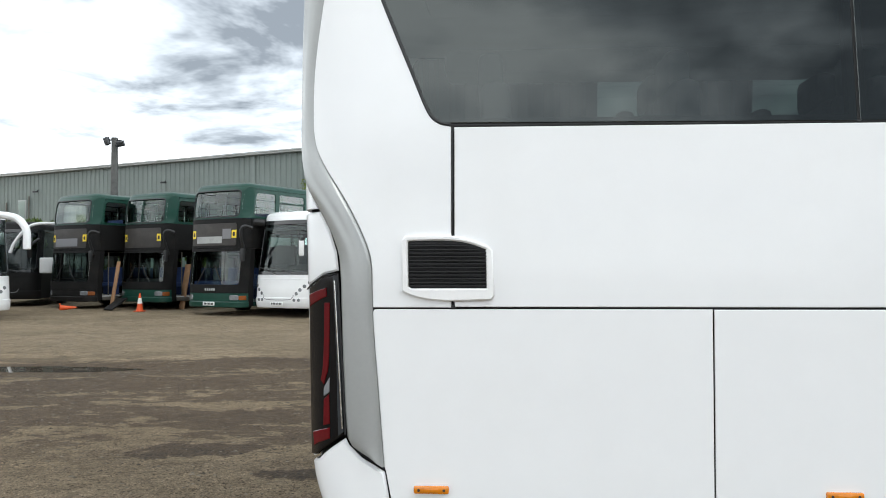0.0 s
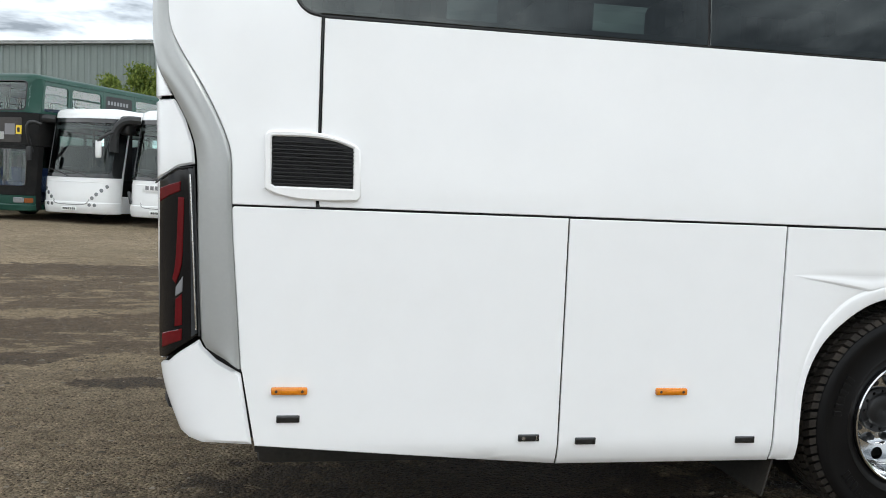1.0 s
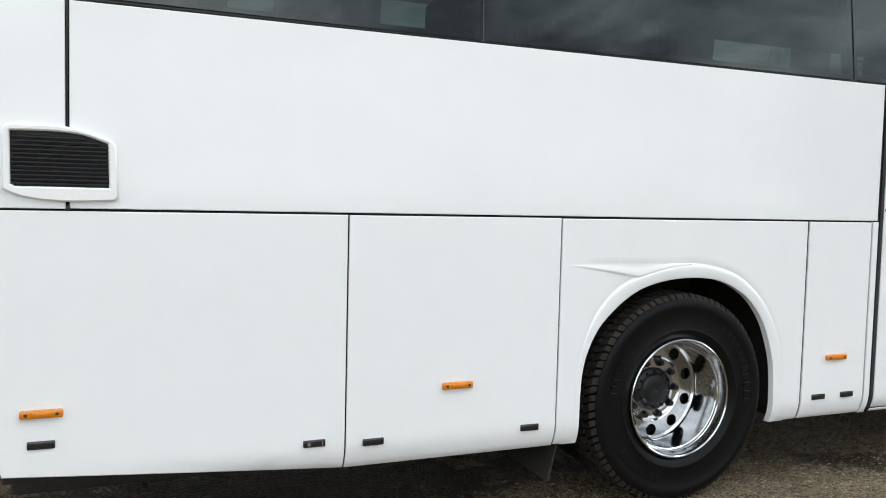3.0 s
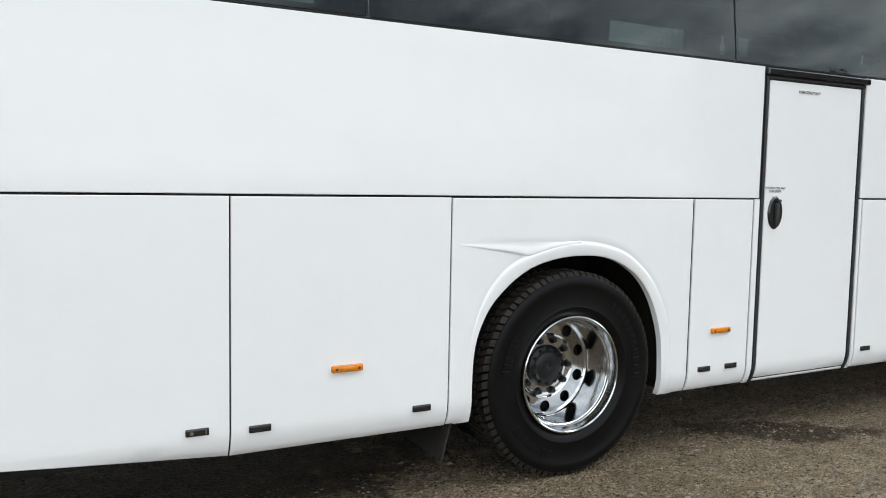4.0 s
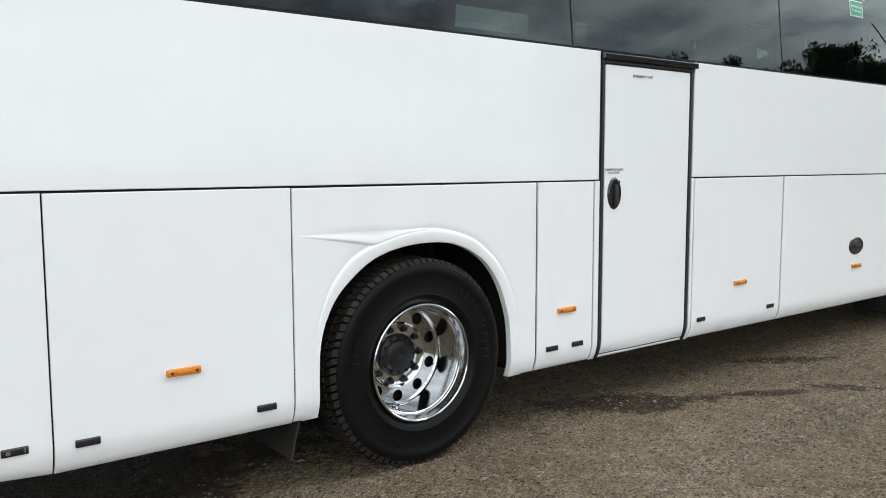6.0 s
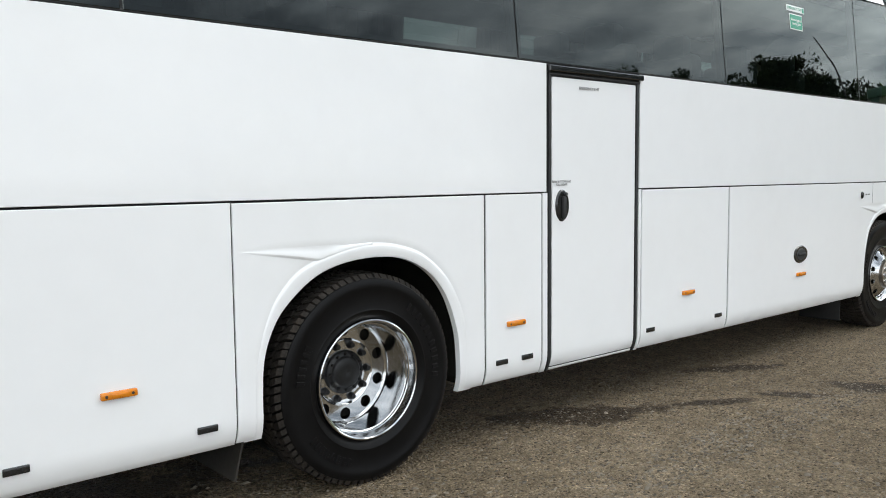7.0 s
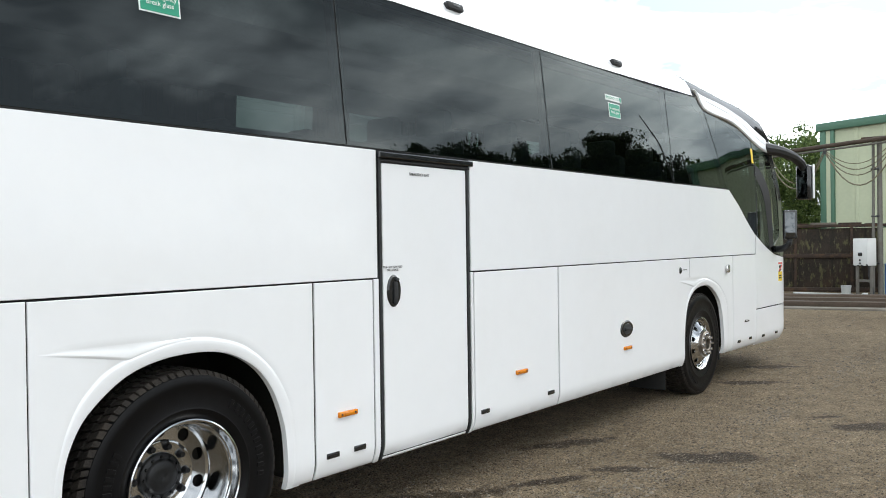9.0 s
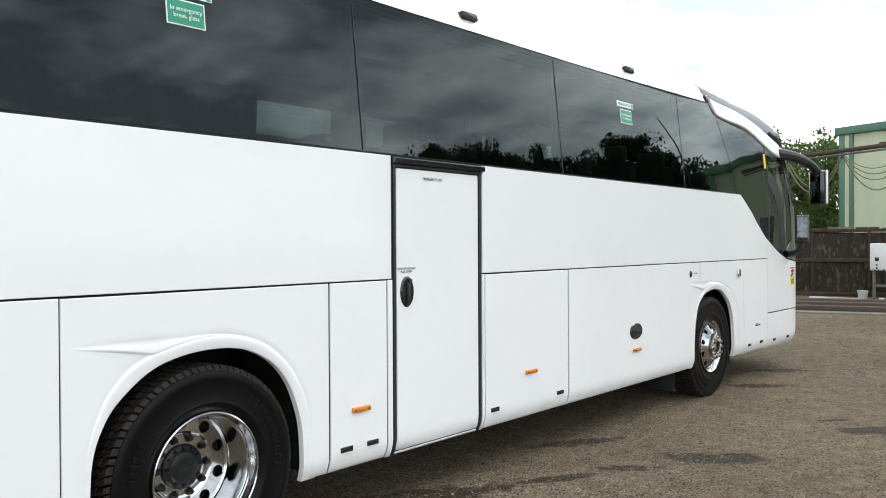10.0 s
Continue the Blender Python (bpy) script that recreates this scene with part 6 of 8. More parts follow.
def double_decker(at, turn, label, stripped, seed):
    rng = random.Random(seed)
    b = thing("double_decker_bus", label, "bus", "parked double-deck buses", at=at, turn=turn)
    w, l = 2.5, 10.2
    skin = bus_skin(w, 0.36, 0.12, ((0.2, 0.03), (0.5, 0.0), (1.0, 0.0), (2.15, 0.10), (3.1, 0.13), (3.6, 0.17), (3.9, 0.22), (4.05, 0.27), (4.16, 0.33)))
    edge = 0.89 + 0.36 * math.pi / 2        # u where the side begins
    end = edge + l - 0.9
    low_mat = DDGREEN if seed != 3 else DDBLACK
    part("bumper", sheet(rect(-edge, edge, 0.26, 0.46), skin, gap=0, bevel=0.03, proud=0.03, depth=0.1, step=0.1), low_mat, b, "dark green bumper")
    part("lower_body", sheet(rect(-edge, edge, 0.46, 0.72), skin, gap=0, bevel=0.01, depth=0.06, step=0.1), low_mat, b, "dark green lower bodywork")
    part("windscreen_frame", window_frame(skin, -edge, edge, 0.72, 2.17, -1.14, 1.14, 1.0, 2.07, 0.10), DDBLACK, b, "black windscreen surround")
    part("lower_windscreen", sheet(rect(-1.2, 1.2, 0.96, 2.10), skin, gap=0, bevel=0.001, proud=-0.03, depth=0.034, step=0.1), BUSGLASS, b, "curved lower windscreen")
    part("middle_band", sheet(rect(-edge, edge, 2.17, 3.14), skin, gap=0.004, bevel=0.01, depth=0.06, step=0.1), DDBLACK, b, "faded black middle band")
    part("blind_box", sheet(rounded(rect(-0.98, 0.98, 2.26, 2.98), 0.06), skin, gap=0, bevel=0.006, proud=0.010, depth=0.02, step=0.1), BLINDBOX, b, "faded brown-black destination box")
    part("upper_front", window_frame(skin, -edge - 0.05, edge + 0.05, 3.14, 4.16, -1.05, 1.05, 3.20, 4.06, 0.17), DDGREEN, b, "green upper front with a round-cornered screen")
    part("screen_seal", ring_sheet(closer(rounded(rect(-1.07, 1.07, 3.18, 4.08), 0.19, 5), 0.09), closer(rounded(rect(-1.035, 1.035, 3.215, 4.045), 0.16, 5), 0.09), skin, 0.006, 0.004, 0.02), BLACK, b)
    part("upper_windscreen", sheet(rect(-1.14, 1.14, 3.16, 4.11), skin, gap=0, bevel=0.001, proud=-0.03, depth=0.034, step=0.1), UPGLASS, b, "curved upper deck windscreen")
    bm = bmesh.new()
    us = [-end + (end - edge) * i / 6 for i in range(6)] + [-edge + edge * i / 10 for i in range(21)] + [edge + (end - edge) * (i + 1) / 6 for i in range(6)]
    rings = [[bm.verts.new(skin(u, 4.15 + 0.17 * math.sin(t), 0.33 * (1 - math.cos(t)))) for u in us] for t in (0.0, 0.25, 0.5, 0.8, 1.15, math.pi / 2)]
    for r0, r1 in zip(rings, rings[1:]):
        for i in range(len(us)):
            j = (i + 1) % len(us)
            bm.faces.new((r0[i], r0[j], r1[j], r1[i]))
    bm.faces.new(rings[-1])
    part("roof", bm, DDGREEN, b, "dark green domed roof")
    for s in (-1, 1):
        def flank(u, z, d=0.0, s=s):
            return skin(s * u, z, d)
        # upper deck bays: each a panel with a round-cornered window
        u, k = edge + 0.05, 0
        while u < end - 0.3:
            v = min(u + (1.28 if k == 0 else 1.50), end)
            part("upper_panel", window_frame(flank, u, v, 3.14, 4.16, u + 0.10, v - 0.10, 3.22, 3.99, 0.11), DDGREEN, b)
            if k or not stripped:
                part("upper_pane", sheet(rect(u + 0.06, v - 0.06, 3.18, 4.03), flank, gap=0, bevel=0.001, proud=-0.03, depth=0.034, step=0.5), UPGLASS, b)
            if k == 1 and not stripped:
                part("vent_bar", sheet(rect(u + 0.09, v - 0.09, 3.69, 3.73), flank, gap=0, bevel=0.004, proud=0.0, depth=0.03, step=0.5), DDGREEN, b)
            if k == 2 and not stripped:
                sign = part("side_sign", sheet(rect(u + 0.10, v - 0.10, 3.56, 3.99), flank, gap=0, bevel=0.004, proud=-0.004, depth=0.03, step=0.5), BLACK_MATT, b, "dark side destination sign")
                for n in range(7):
                    part("bar", sheet(rect(u + 0.2 + n * 0.15, u + 0.30 + n * 0.15, 3.72, 3.84), flank, gap=0, bevel=0.001, proud=-0.001, depth=0.003, step=0.5), GREYINK, sign)
            u, k = v, k + 1
        part("side_band", sheet(rect(edge, end, 2.17, 3.14), flank, gap=0.004, bevel=0.008, depth=0.05, step=0.8), DDBLACK, b, "bare black side panels")
        part("cantrail", tube(bmesh.new(), [flank(edge + (end - edge) * i / 12, 4.12, -0.005) for i in range(13)], 0.022, 6), DDGREEN, b)
        # lower deck: an open doorway behind the nose, then dark panels with windows
        part("door_post", sheet(rect(edge, edge + 0.22, 0.30, 2.17), flank, gap=0, bevel=0.01, depth=0.08, step=0.3), DDBLACK, b)
        u, k = edge + 1.42, 0
        part("door_post", sheet(rect(u - 0.16, u, 0.30, 2.17), flank, gap=0, bevel=0.01, depth=0.08, step=0.3), DDBLACK, b)
        part("door_sill", sheet(rect(edge + 0.2, u - 0.14, 0.30, 0.44), flank, gap=0, bevel=0.01, depth=0.10, step=0.3), GALV if stripped else DDGREEN, b, "bare metal door sill")
        if not stripped or s < 0:
            part("door_glass", sheet(rect(edge + 0.2, u - 0.14, 0.44, 2.15), flank, gap=0, bevel=0.001, proud=-0.03, depth=0.034, step=0.5), BUSGLASS, b)
            part("door_bar", sheet(rect(edge + 0.68, edge + 0.76, 0.44, 2.15), flank, gap=0, bevel=0.008, proud=-0.01, depth=0.03, step=0.5), DDBLACK, b)
        else:
            part("door_pole", rod(bmesh.new(), (s * 1.12, 1.05, 0.5), (s * 1.12, 1.05, 2.1), 0.022, seg=8), GALV, b)
        while u < end - 0.3:
            v = min(u + 1.55, end)
            part("side_panel", window_frame(flank, u, v, 0.30, 2.17, u + 0.09, v - 0.09, 1.12, 2.02, 0.08), DDBLACK if stripped else low_mat, b)
            part("side_pane", sheet(rect(u + 0.06, v - 0.06, 1.08, 2.06), flank, gap=0, bevel=0.001, proud=-0.03, depth=0.034, step=0.6), BUSGLASS, b)
            u = v
    part("rear_wall", boxed(-1.24, 1.24, l - 0.10, l, 0.3, 3.2, bevel=0.03), DDBLACK, b)
    part("rear_wall", boxed(-1.24, 1.24, l - 0.10, l, 3.98, 4.16, bevel=0.03), DDGREEN, b)
    part("rear_pane", boxed(-1.2, 1.2, l - 0.06, l - 0.05, 3.2, 3.98), UPGLASS, b)
    for z, nm in ((0.42, "lower_deck"), (2.26, "upper_deck")):
        part(nm, boxed(-1.15, 1.15, 0.55, l - 0.1, z, z + 0.06), BUSINNER, b)
    part("upper_ceiling", boxed(-1.1, 1.1, 0.9, l - 0.1, 4.05, 4.09), PAPER, b)
    part("dash_shelf", boxed(-1.0, 1.0, 0.22, 0.62, 0.9, 1.12, bevel=0.06), BLUECLOTH if seed == 1 else DARKMETAL, b, "dashboard behind the windscreen")
    if seed != 1:
        part("screen_divider", tube(bmesh.new(), [skin(0.0 if seed == 2 else -0.35, z, -0.004) for z in (0.98, 1.5, 2.08)], 0.022, 6), DDBLACK, b)
    if seed == 2:
        part("screen_divider", tube(bmesh.new(), [skin(0, z, -0.004) for z in (3.18, 3.5, 3.8, 4.0)], 0.022, 6), DDGREEN, b)
    for s in (-1, 1):
        p = part("yellow_notice", sheet(rect(s * 0.90 - 0.085, s * 0.90 + 0.085, 2.50, 2.76), skin, gap=0, bevel=0.001, proud=0.013, depth=-0.008, step=0.1), YELLOW, b, "square yellow and black notice")
        part("symbol", sheet(rounded(rect(s * 0.90 - 0.035, s * 0.90 + 0.035, 2.56, 2.69), 0.02), skin, gap=0, bevel=0.001, proud=0.016, depth=-0.010, step=0.1), INK, p)
        part("headlamp", sheet(rounded(rect(s * 0.98 - 0.15, s * 0.98 + 0.15, 0.50, 0.66), 0.05), skin, gap=0, bevel=0.01, proud=0.012, depth=0.0, step=0.1), LAMPGREY, b, "clear headlamp")
        part("indicator", sheet(rounded(rect(s * 1.25 - 0.12, s * 1.25 + 0.12, 0.50, 0.64), 0.04), skin, gap=0, bevel=0.01, proud=0.012, depth=0.0, step=0.1), INDICATOR, b, "orange indicator lamp")
        part("wiper", tube(bmesh.new(), [skin(s * 0.20, 1.62, -0.02), skin(s * 0.38, 1.30, -0.03), skin(s * 0.62, 0.99, -0.02)], 0.016, 6), BLACK, b)
    blind = PALEBLIND if seed == 1 else GREYINK
    if seed != 2:
        part("destination_glass", sheet(rect(-0.74, 0.42, 2.34, 2.56) if seed == 1 else rect(-0.80, 0.55, 2.32, 2.62), skin, gap=0, bevel=0.003, proud=0.014, depth=0.0, step=0.1), blind, b, "pale grey destination screen")
    if seed == 1:
        part("destination_glass", sheet(rect(0.44, 0.78, 2.48, 2.80), skin, gap=0, bevel=0.003, proud=0.014, depth=0.0, step=0.1), GREYINK, b)
        part("sun_blind", boxed(-0.30, 0.25, 0.52, 0.54, 3.62, 4.0), BLACK_MATT, b, "dark blind behind the upper screen")
        flat_bars("number_plate", b, 0.0, -0.035, 0.38, 0.52, 0.12, PAPER, 7)
        flat_bars("painted_mark", b, 0.02, -0.006, 0.84, 0.56, 0.14, DDBLACK, 5, PALEBLIND)
    part("mirror_arm", tube(bmesh.new(), curve_pts([(1.22, 0.35, 2.0), (1.30, 0.10, 2.45), (1.36, 0.02, 2.75), (1.46, 0.10, 2.86), (1.58, 0.30, 2.80)], 5), 0.05, 8), BLACK, b, "black loop mirror arm")
    part("mirror", boxed(1.26, 1.42, 0.06, 0.16, 1.75, 2.15, bevel=0.04), BLACK, b)
    # seats inside both decks
    first = None
    for z in (0.5, 2.32):
        for i in range(9):
            for x in (-0.62, 0.62):
                if (stripped and rng.random() < 0.5) or (z < 1 and i == 0 and x < 0):
                    continue
                if first is None:
                    sb = bmesh.new()
                    box(sb, -0.42, 0.42, 0, 0.42, 0.3, 0.46, bevel=0.04)
                    box(sb, -0.42, 0.42, 0.36, 0.46, 0.4, 1.05, bevel=0.04)
                    first = o = part("passenger_seat", sb, BLUECLOTH, b, "blue moquette bus seat")
                else:
                    o = again("passenger_seat", first, b)
                o.matrix_basis = pose(x, 1.3 + i * 0.92, z)
    part("driver_bulkhead", boxed(0.15, 1.05, 1.55, 1.6, 0.5, 1.45, bevel=0.02), BLUECLOTH, b, "blue partition behind the door")
    for x in (-1.235, 1.235):
        for y in (2.9, 7.6):
            small_wheel(b, x, y)
    return b


def parked_coach(at, turn, label, lamps, group="parked coaches", paint=None, mirror_mat=None, loop=False):
    paint = paint or BUSWHITE
    b = thing("parked_coach", label, "coach", group, at=at, turn=turn)
    w, l = 2.5, 11.8
    skin = bus_skin(w, 0.44, 0.16, ((0.28, 0.02), (0.45, -0.03), (0.8, -0.03), (1.34, 0.03), (3.02, 0.36), (3.20, 0.42)))
    edge = 0.81 + 0.44 * math.pi / 2
    end = edge + l - 1.0
    part("bumper", sheet(rounded(rect(-edge, edge, 0.28, 0.62), 0.05), skin, gap=0.003, bevel=0.02, proud=0.03, depth=0.1, step=0.1), paint, b, "front bumper")
    part("front_panel", sheet(rect(-edge, edge, 0.60, 1.33), skin, gap=0.003, bevel=0.01, depth=0.08, step=0.1), paint, b, "front panel below the windscreen")
    part("panel_crease", tube(bmesh.new(), [skin(-1.1 + 2.2 * i / 16, 1.20, -0.002) for i in range(17)], 0.012, 6), paint, b)
    part("screen_surround", window_frame(skin, -edge, edge, 1.33, 3.06, -1.17, 1.17, 1.43, 2.92, 0.14, 0.03), BLACK_GLOSS, b, "black windscreen surround")
    part("windscreen", sheet(rect(-1.24, 1.24, 1.38, 2.98), skin, gap=0, bevel=0.001, proud=-0.022, depth=0.026, step=0.1), COACHGLASS, b, "large curved windscreen")
    part("tint_strip", sheet(rect(-1.10, 1.10, 2.74, 2.84), skin, gap=0, bevel=0.001, proud=-0.03, depth=0.034, step=0.1), GREYINK, b)
    part("roof_front", sheet(rect(-edge, edge, 3.05, 3.20), skin, gap=0, bevel=0.01, depth=0.08, step=0.1), paint, b)
    bm = bmesh.new()
    us = [-end + (end - edge) * i / 6 for i in range(6)] + [-edge + edge * i / 10 for i in range(21)] + [edge + (end - edge) * (i + 1) / 6 for i in range(6)]
    rings = [[bm.verts.new(skin(u, 3.19 + 0.18 * math.sin(t), 0.40 * (1 - math.cos(t)))) for u in us] for t in (0.0, 0.25, 0.5, 0.8, 1.15, math.pi / 2)]
    for r0, r1 in zip(rings, rings[1:]):
        for i in range(len(us)):
            j = (i + 1) % len(us)
            bm.faces.new((r0[i], r0[j], r1[j], r1[i]))
    bm.faces.new(rings[-1])
    part("roof", bm, paint, b, "domed roof")
    for s in (-1, 1):
        def flank(u, z, d=0.0, s=s):
            return skin(s * u, z, d)
        open_door = lamps == 4 and s > 0
        start = edge + (1.15 if open_door else 0.0)
        part("skirt", sheet(rect(start, end, 0.30, 1.33), flank, gap=0.003, bevel=0.01, depth=0.06, step=0.6), paint, b, "side skirt")
        part("roof_edge", sheet(rect(edge, end, 3.05, 3.20), flank, gap=0, bevel=0.01, depth=0.06, step=0.8), paint, b)
        u = start
        while u < end - 0.3:
            v = min(u + 1.75, end)
            part("window_frame", window_frame(flank, u, v, 1.33, 3.06, u + 0.05, v - 0.05, 1.42, 2.96, 0.06, 0.03), BLACK_GLOSS, b)
            part("window_pane", sheet(rect(u + 0.02, v - 0.02, 1.38, 3.0), flank, gap=0, bevel=0.001, proud=-0.02, depth=0.024, step=0.6), COACHGLASS, b)
            u = v
        if open_door:
            part("door_pillar", sheet(rect(edge, edge + 0.09, 0.30, 3.06), flank, gap=0, bevel=0.01, depth=0.08, step=0.3), paint, b, "white door pillar")
            part("door_step", sheet(rect(edge + 0.09, start, 0.30, 0.80), flank, gap=0, bevel=0.01, depth=0.08, step=0.3), paint, b)
            part("door_recess", boxed(0.55, 0.60, 0.7, 1.9, 0.5, 3.0), BLACK_MATT, b, "dark open entrance")
        for k in range(lamps):
            o = part("headlamp", lathe(bmesh.new(), [(0.0, -0.010), (0.040, -0.014), (0.055, -0.004), (0.057, 0.02)], 20), LAMPGREY, b, "round headlamp")
            p = skin(s * (0.72 + 0.125 * k), 0.74 + 0.115 * k)
            o.matrix_basis = pose(p.x, p.y - 0.004, p.z, 0, 0, s * 14)
        for k in range(2 if lamps == 4 else 0):
            o = part("fog_lamp", lathe(bmesh.new(), [(0.0, -0.010), (0.036, -0.014), (0.05, 0.0), (0.052, 0.02)], 20), LAMPGREY, b)
            p = skin(s * (0.66 + 0.16 * k), 0.54, -0.03)
            o.matrix_basis = pose(p.x, p.y - 0.004, p.z, 0, 0, s * 10)
        part("wiper", tube(bmesh.new(), [skin(0.55 if s > 0 else -0.15, 1.36, -0.02), skin(0.25 if s > 0 else -0.40, 1.46, -0.03), skin(-0.35 if s > 0 else -0.95, 1.56, -0.02)], 0.018, 6), BLACK, b)
    part("rear_wall", boxed(-1.24, 1.24, l - 0.14, l - 0.02, 0.3, 3.21, bevel=0.03), paint, b)
    part("floor", boxed(-1.15, 1.15, 0.6, l - 0.1, 1.20, 1.27), DDBLACK, b)
    part("dashboard", boxed(-1.0, 1.0, 0.32, 0.8, 1.2, 1.5, bevel=0.06), BLACK_MATT, b)
    smile = curve2([(-0.62, 0.70), (-0.55, 0.575), (-0.3, 0.545), (0.0, 0.54), (0.3, 0.545), (0.55, 0.575), (0.62, 0.70)], 5)
    part("grille_groove", tube(bmesh.new(), [skin(u, z, -0.032 if z < 0.62 else -0.004) for u, z in smile], 0.012, 6), GREYINK, b, "curved groove round the grille")
    flat_bars("number_plate", b, 0.0, -0.075, 0.42, 0.52, 0.11, PAPER, 7)
    o = part("steering_wheel", lathe(bmesh.new(), [(0.20, 0.0), (0.215, 0.012), (0.20, 0.024)], 24), GALV, b)
    o.matrix_basis = pose(0.55, 0.62, 1.72, 40, 0, 0)
    mm = mirror_mat or BLACK
    if loop:
        part("mirror_arm", tube(bmesh.new(), curve_pts([(0.6, 0.46, 3.16), (0.92, 0.20, 3.18), (1.22, -0.15, 3.07), (1.36, -0.48, 2.72), (1.36, -0.56, 2.14)], 6), 0.115, 10), mm, b, "white curved horn-shaped mirror arm")
    else:
        part("mirror_arm", tube(bmesh.new(), curve_pts([(1.16, 0.55, 2.62), (1.28, 0.15, 2.64), (1.20, -0.12, 2.50), (1.08, -0.16, 2.36)], 5), 0.05, 8), mm, b, "black mirror arm")
        part("mirror", boxed(0.98, 1.16, -0.20, -0.10, 1.90, 2.40, bevel=0.045, seg=3), paint, b, "white mirror head")
        part("mirror_arm", tube(bmesh.new(), curve_pts([(-1.08, 0.55, 3.02), (-1.40, 0.30, 3.00), (-1.66, 0.20, 2.70), (-1.72, 0.20, 2.10)], 6), 0.13, 8), mm, b, "black drooping mirror arm")
    if lamps == 4:
        part("folded_mirror", boxed(1.26, 1.60, 0.45, 0.85, 2.60, 3.14, bevel=0.09, seg=3), BLACK, b, "large black mirror by the door")
    first = None
    for i in range(9):
        for x in (-0.62, 0.62):
            if first is None:
                sb = bmesh.new()
                box(sb, -0.44, 0.44, 0, 0.42, 0.2, 0.42, bevel=0.05)
                box(sb, -0.44, 0.44, 0.36, 0.48, 0.4, 1.10, bevel=0.05)
                first = o = part("passenger_seat", sb, SEAT, b)
            else:
                o = again("passenger_seat", first, b)
            o.matrix_basis = pose(x, 2.0 + i * 1.0, 1.24)
    for x in (-1.235, 1.235):
        for y in (2.7, 8.4):
            small_wheel(b, x, y)
    return b


TURN = -27.8
double_decker((-8.60, 23.13, 0.116), TURN, "dark green and black double-deck bus parked facing the yard", False, 1)
double_decker((-12.43, 26.48, 0.155), TURN, "part-stripped green and black double-deck bus with open doorway", True, 2)
double_decker((-15.43, 26.92, 0.160), TURN, "part-stripped green double-deck bus beside a dark coach", True, 3)
parked_coach((-6.14, 22.34, 0.107), TURN, "white coach with round headlamps parked beside a double-decker", 4)
cb = parked_coach((-3.49, 21.06, 0.092), TURN, "white touring coach with swept headlamps and black screen surround", 0)
flat_bars("painted_mark", cb, -0.05, -0.035, 1.12, 0.95, 0.20, BUSWHITE, 5, GREYINK)
for s in (-1, 1):
    o = part("headlamp", boxed(-0.05, 0.05, -0.03, 0.03, -0.19, 0.19, bevel=0.025), DARKMETAL, cb, "swept dark headlamp")
    o.matrix_basis = pose(s * 1.05, 0.08, 0.82, 0, s * 24, s * 30)
parked_coach((-14.77, 20.25, 0.083), 50, "white coach with a horn-shaped white mirror arm", 3, mirror_mat=BUSWHITE, loop=True)
dc = parked_coach((-18.56, 28.07, 0.173), 10, "dark coach with a white arched roof edge beside the buses", 0, paint=DDBLACK)
part("white_arch", tube(bmesh.new(), curve_pts([(0.30, -0.05, 2.10), (0.44, 0.0, 2.50), (0.78, 0.05, 2.98), (1.20, 0.10, 3.24), (1.95, 0.25, 3.28)], 6), 0.06, 8), BUSWHITE, dc, "white arched roof edge")
part("wing_panel", boxed(1.38, 1.92, -0.02, 0.10, 1.30, 1.92, bevel=0.05, seg=3), BUSWHITE, dc, "loose white wing panel")


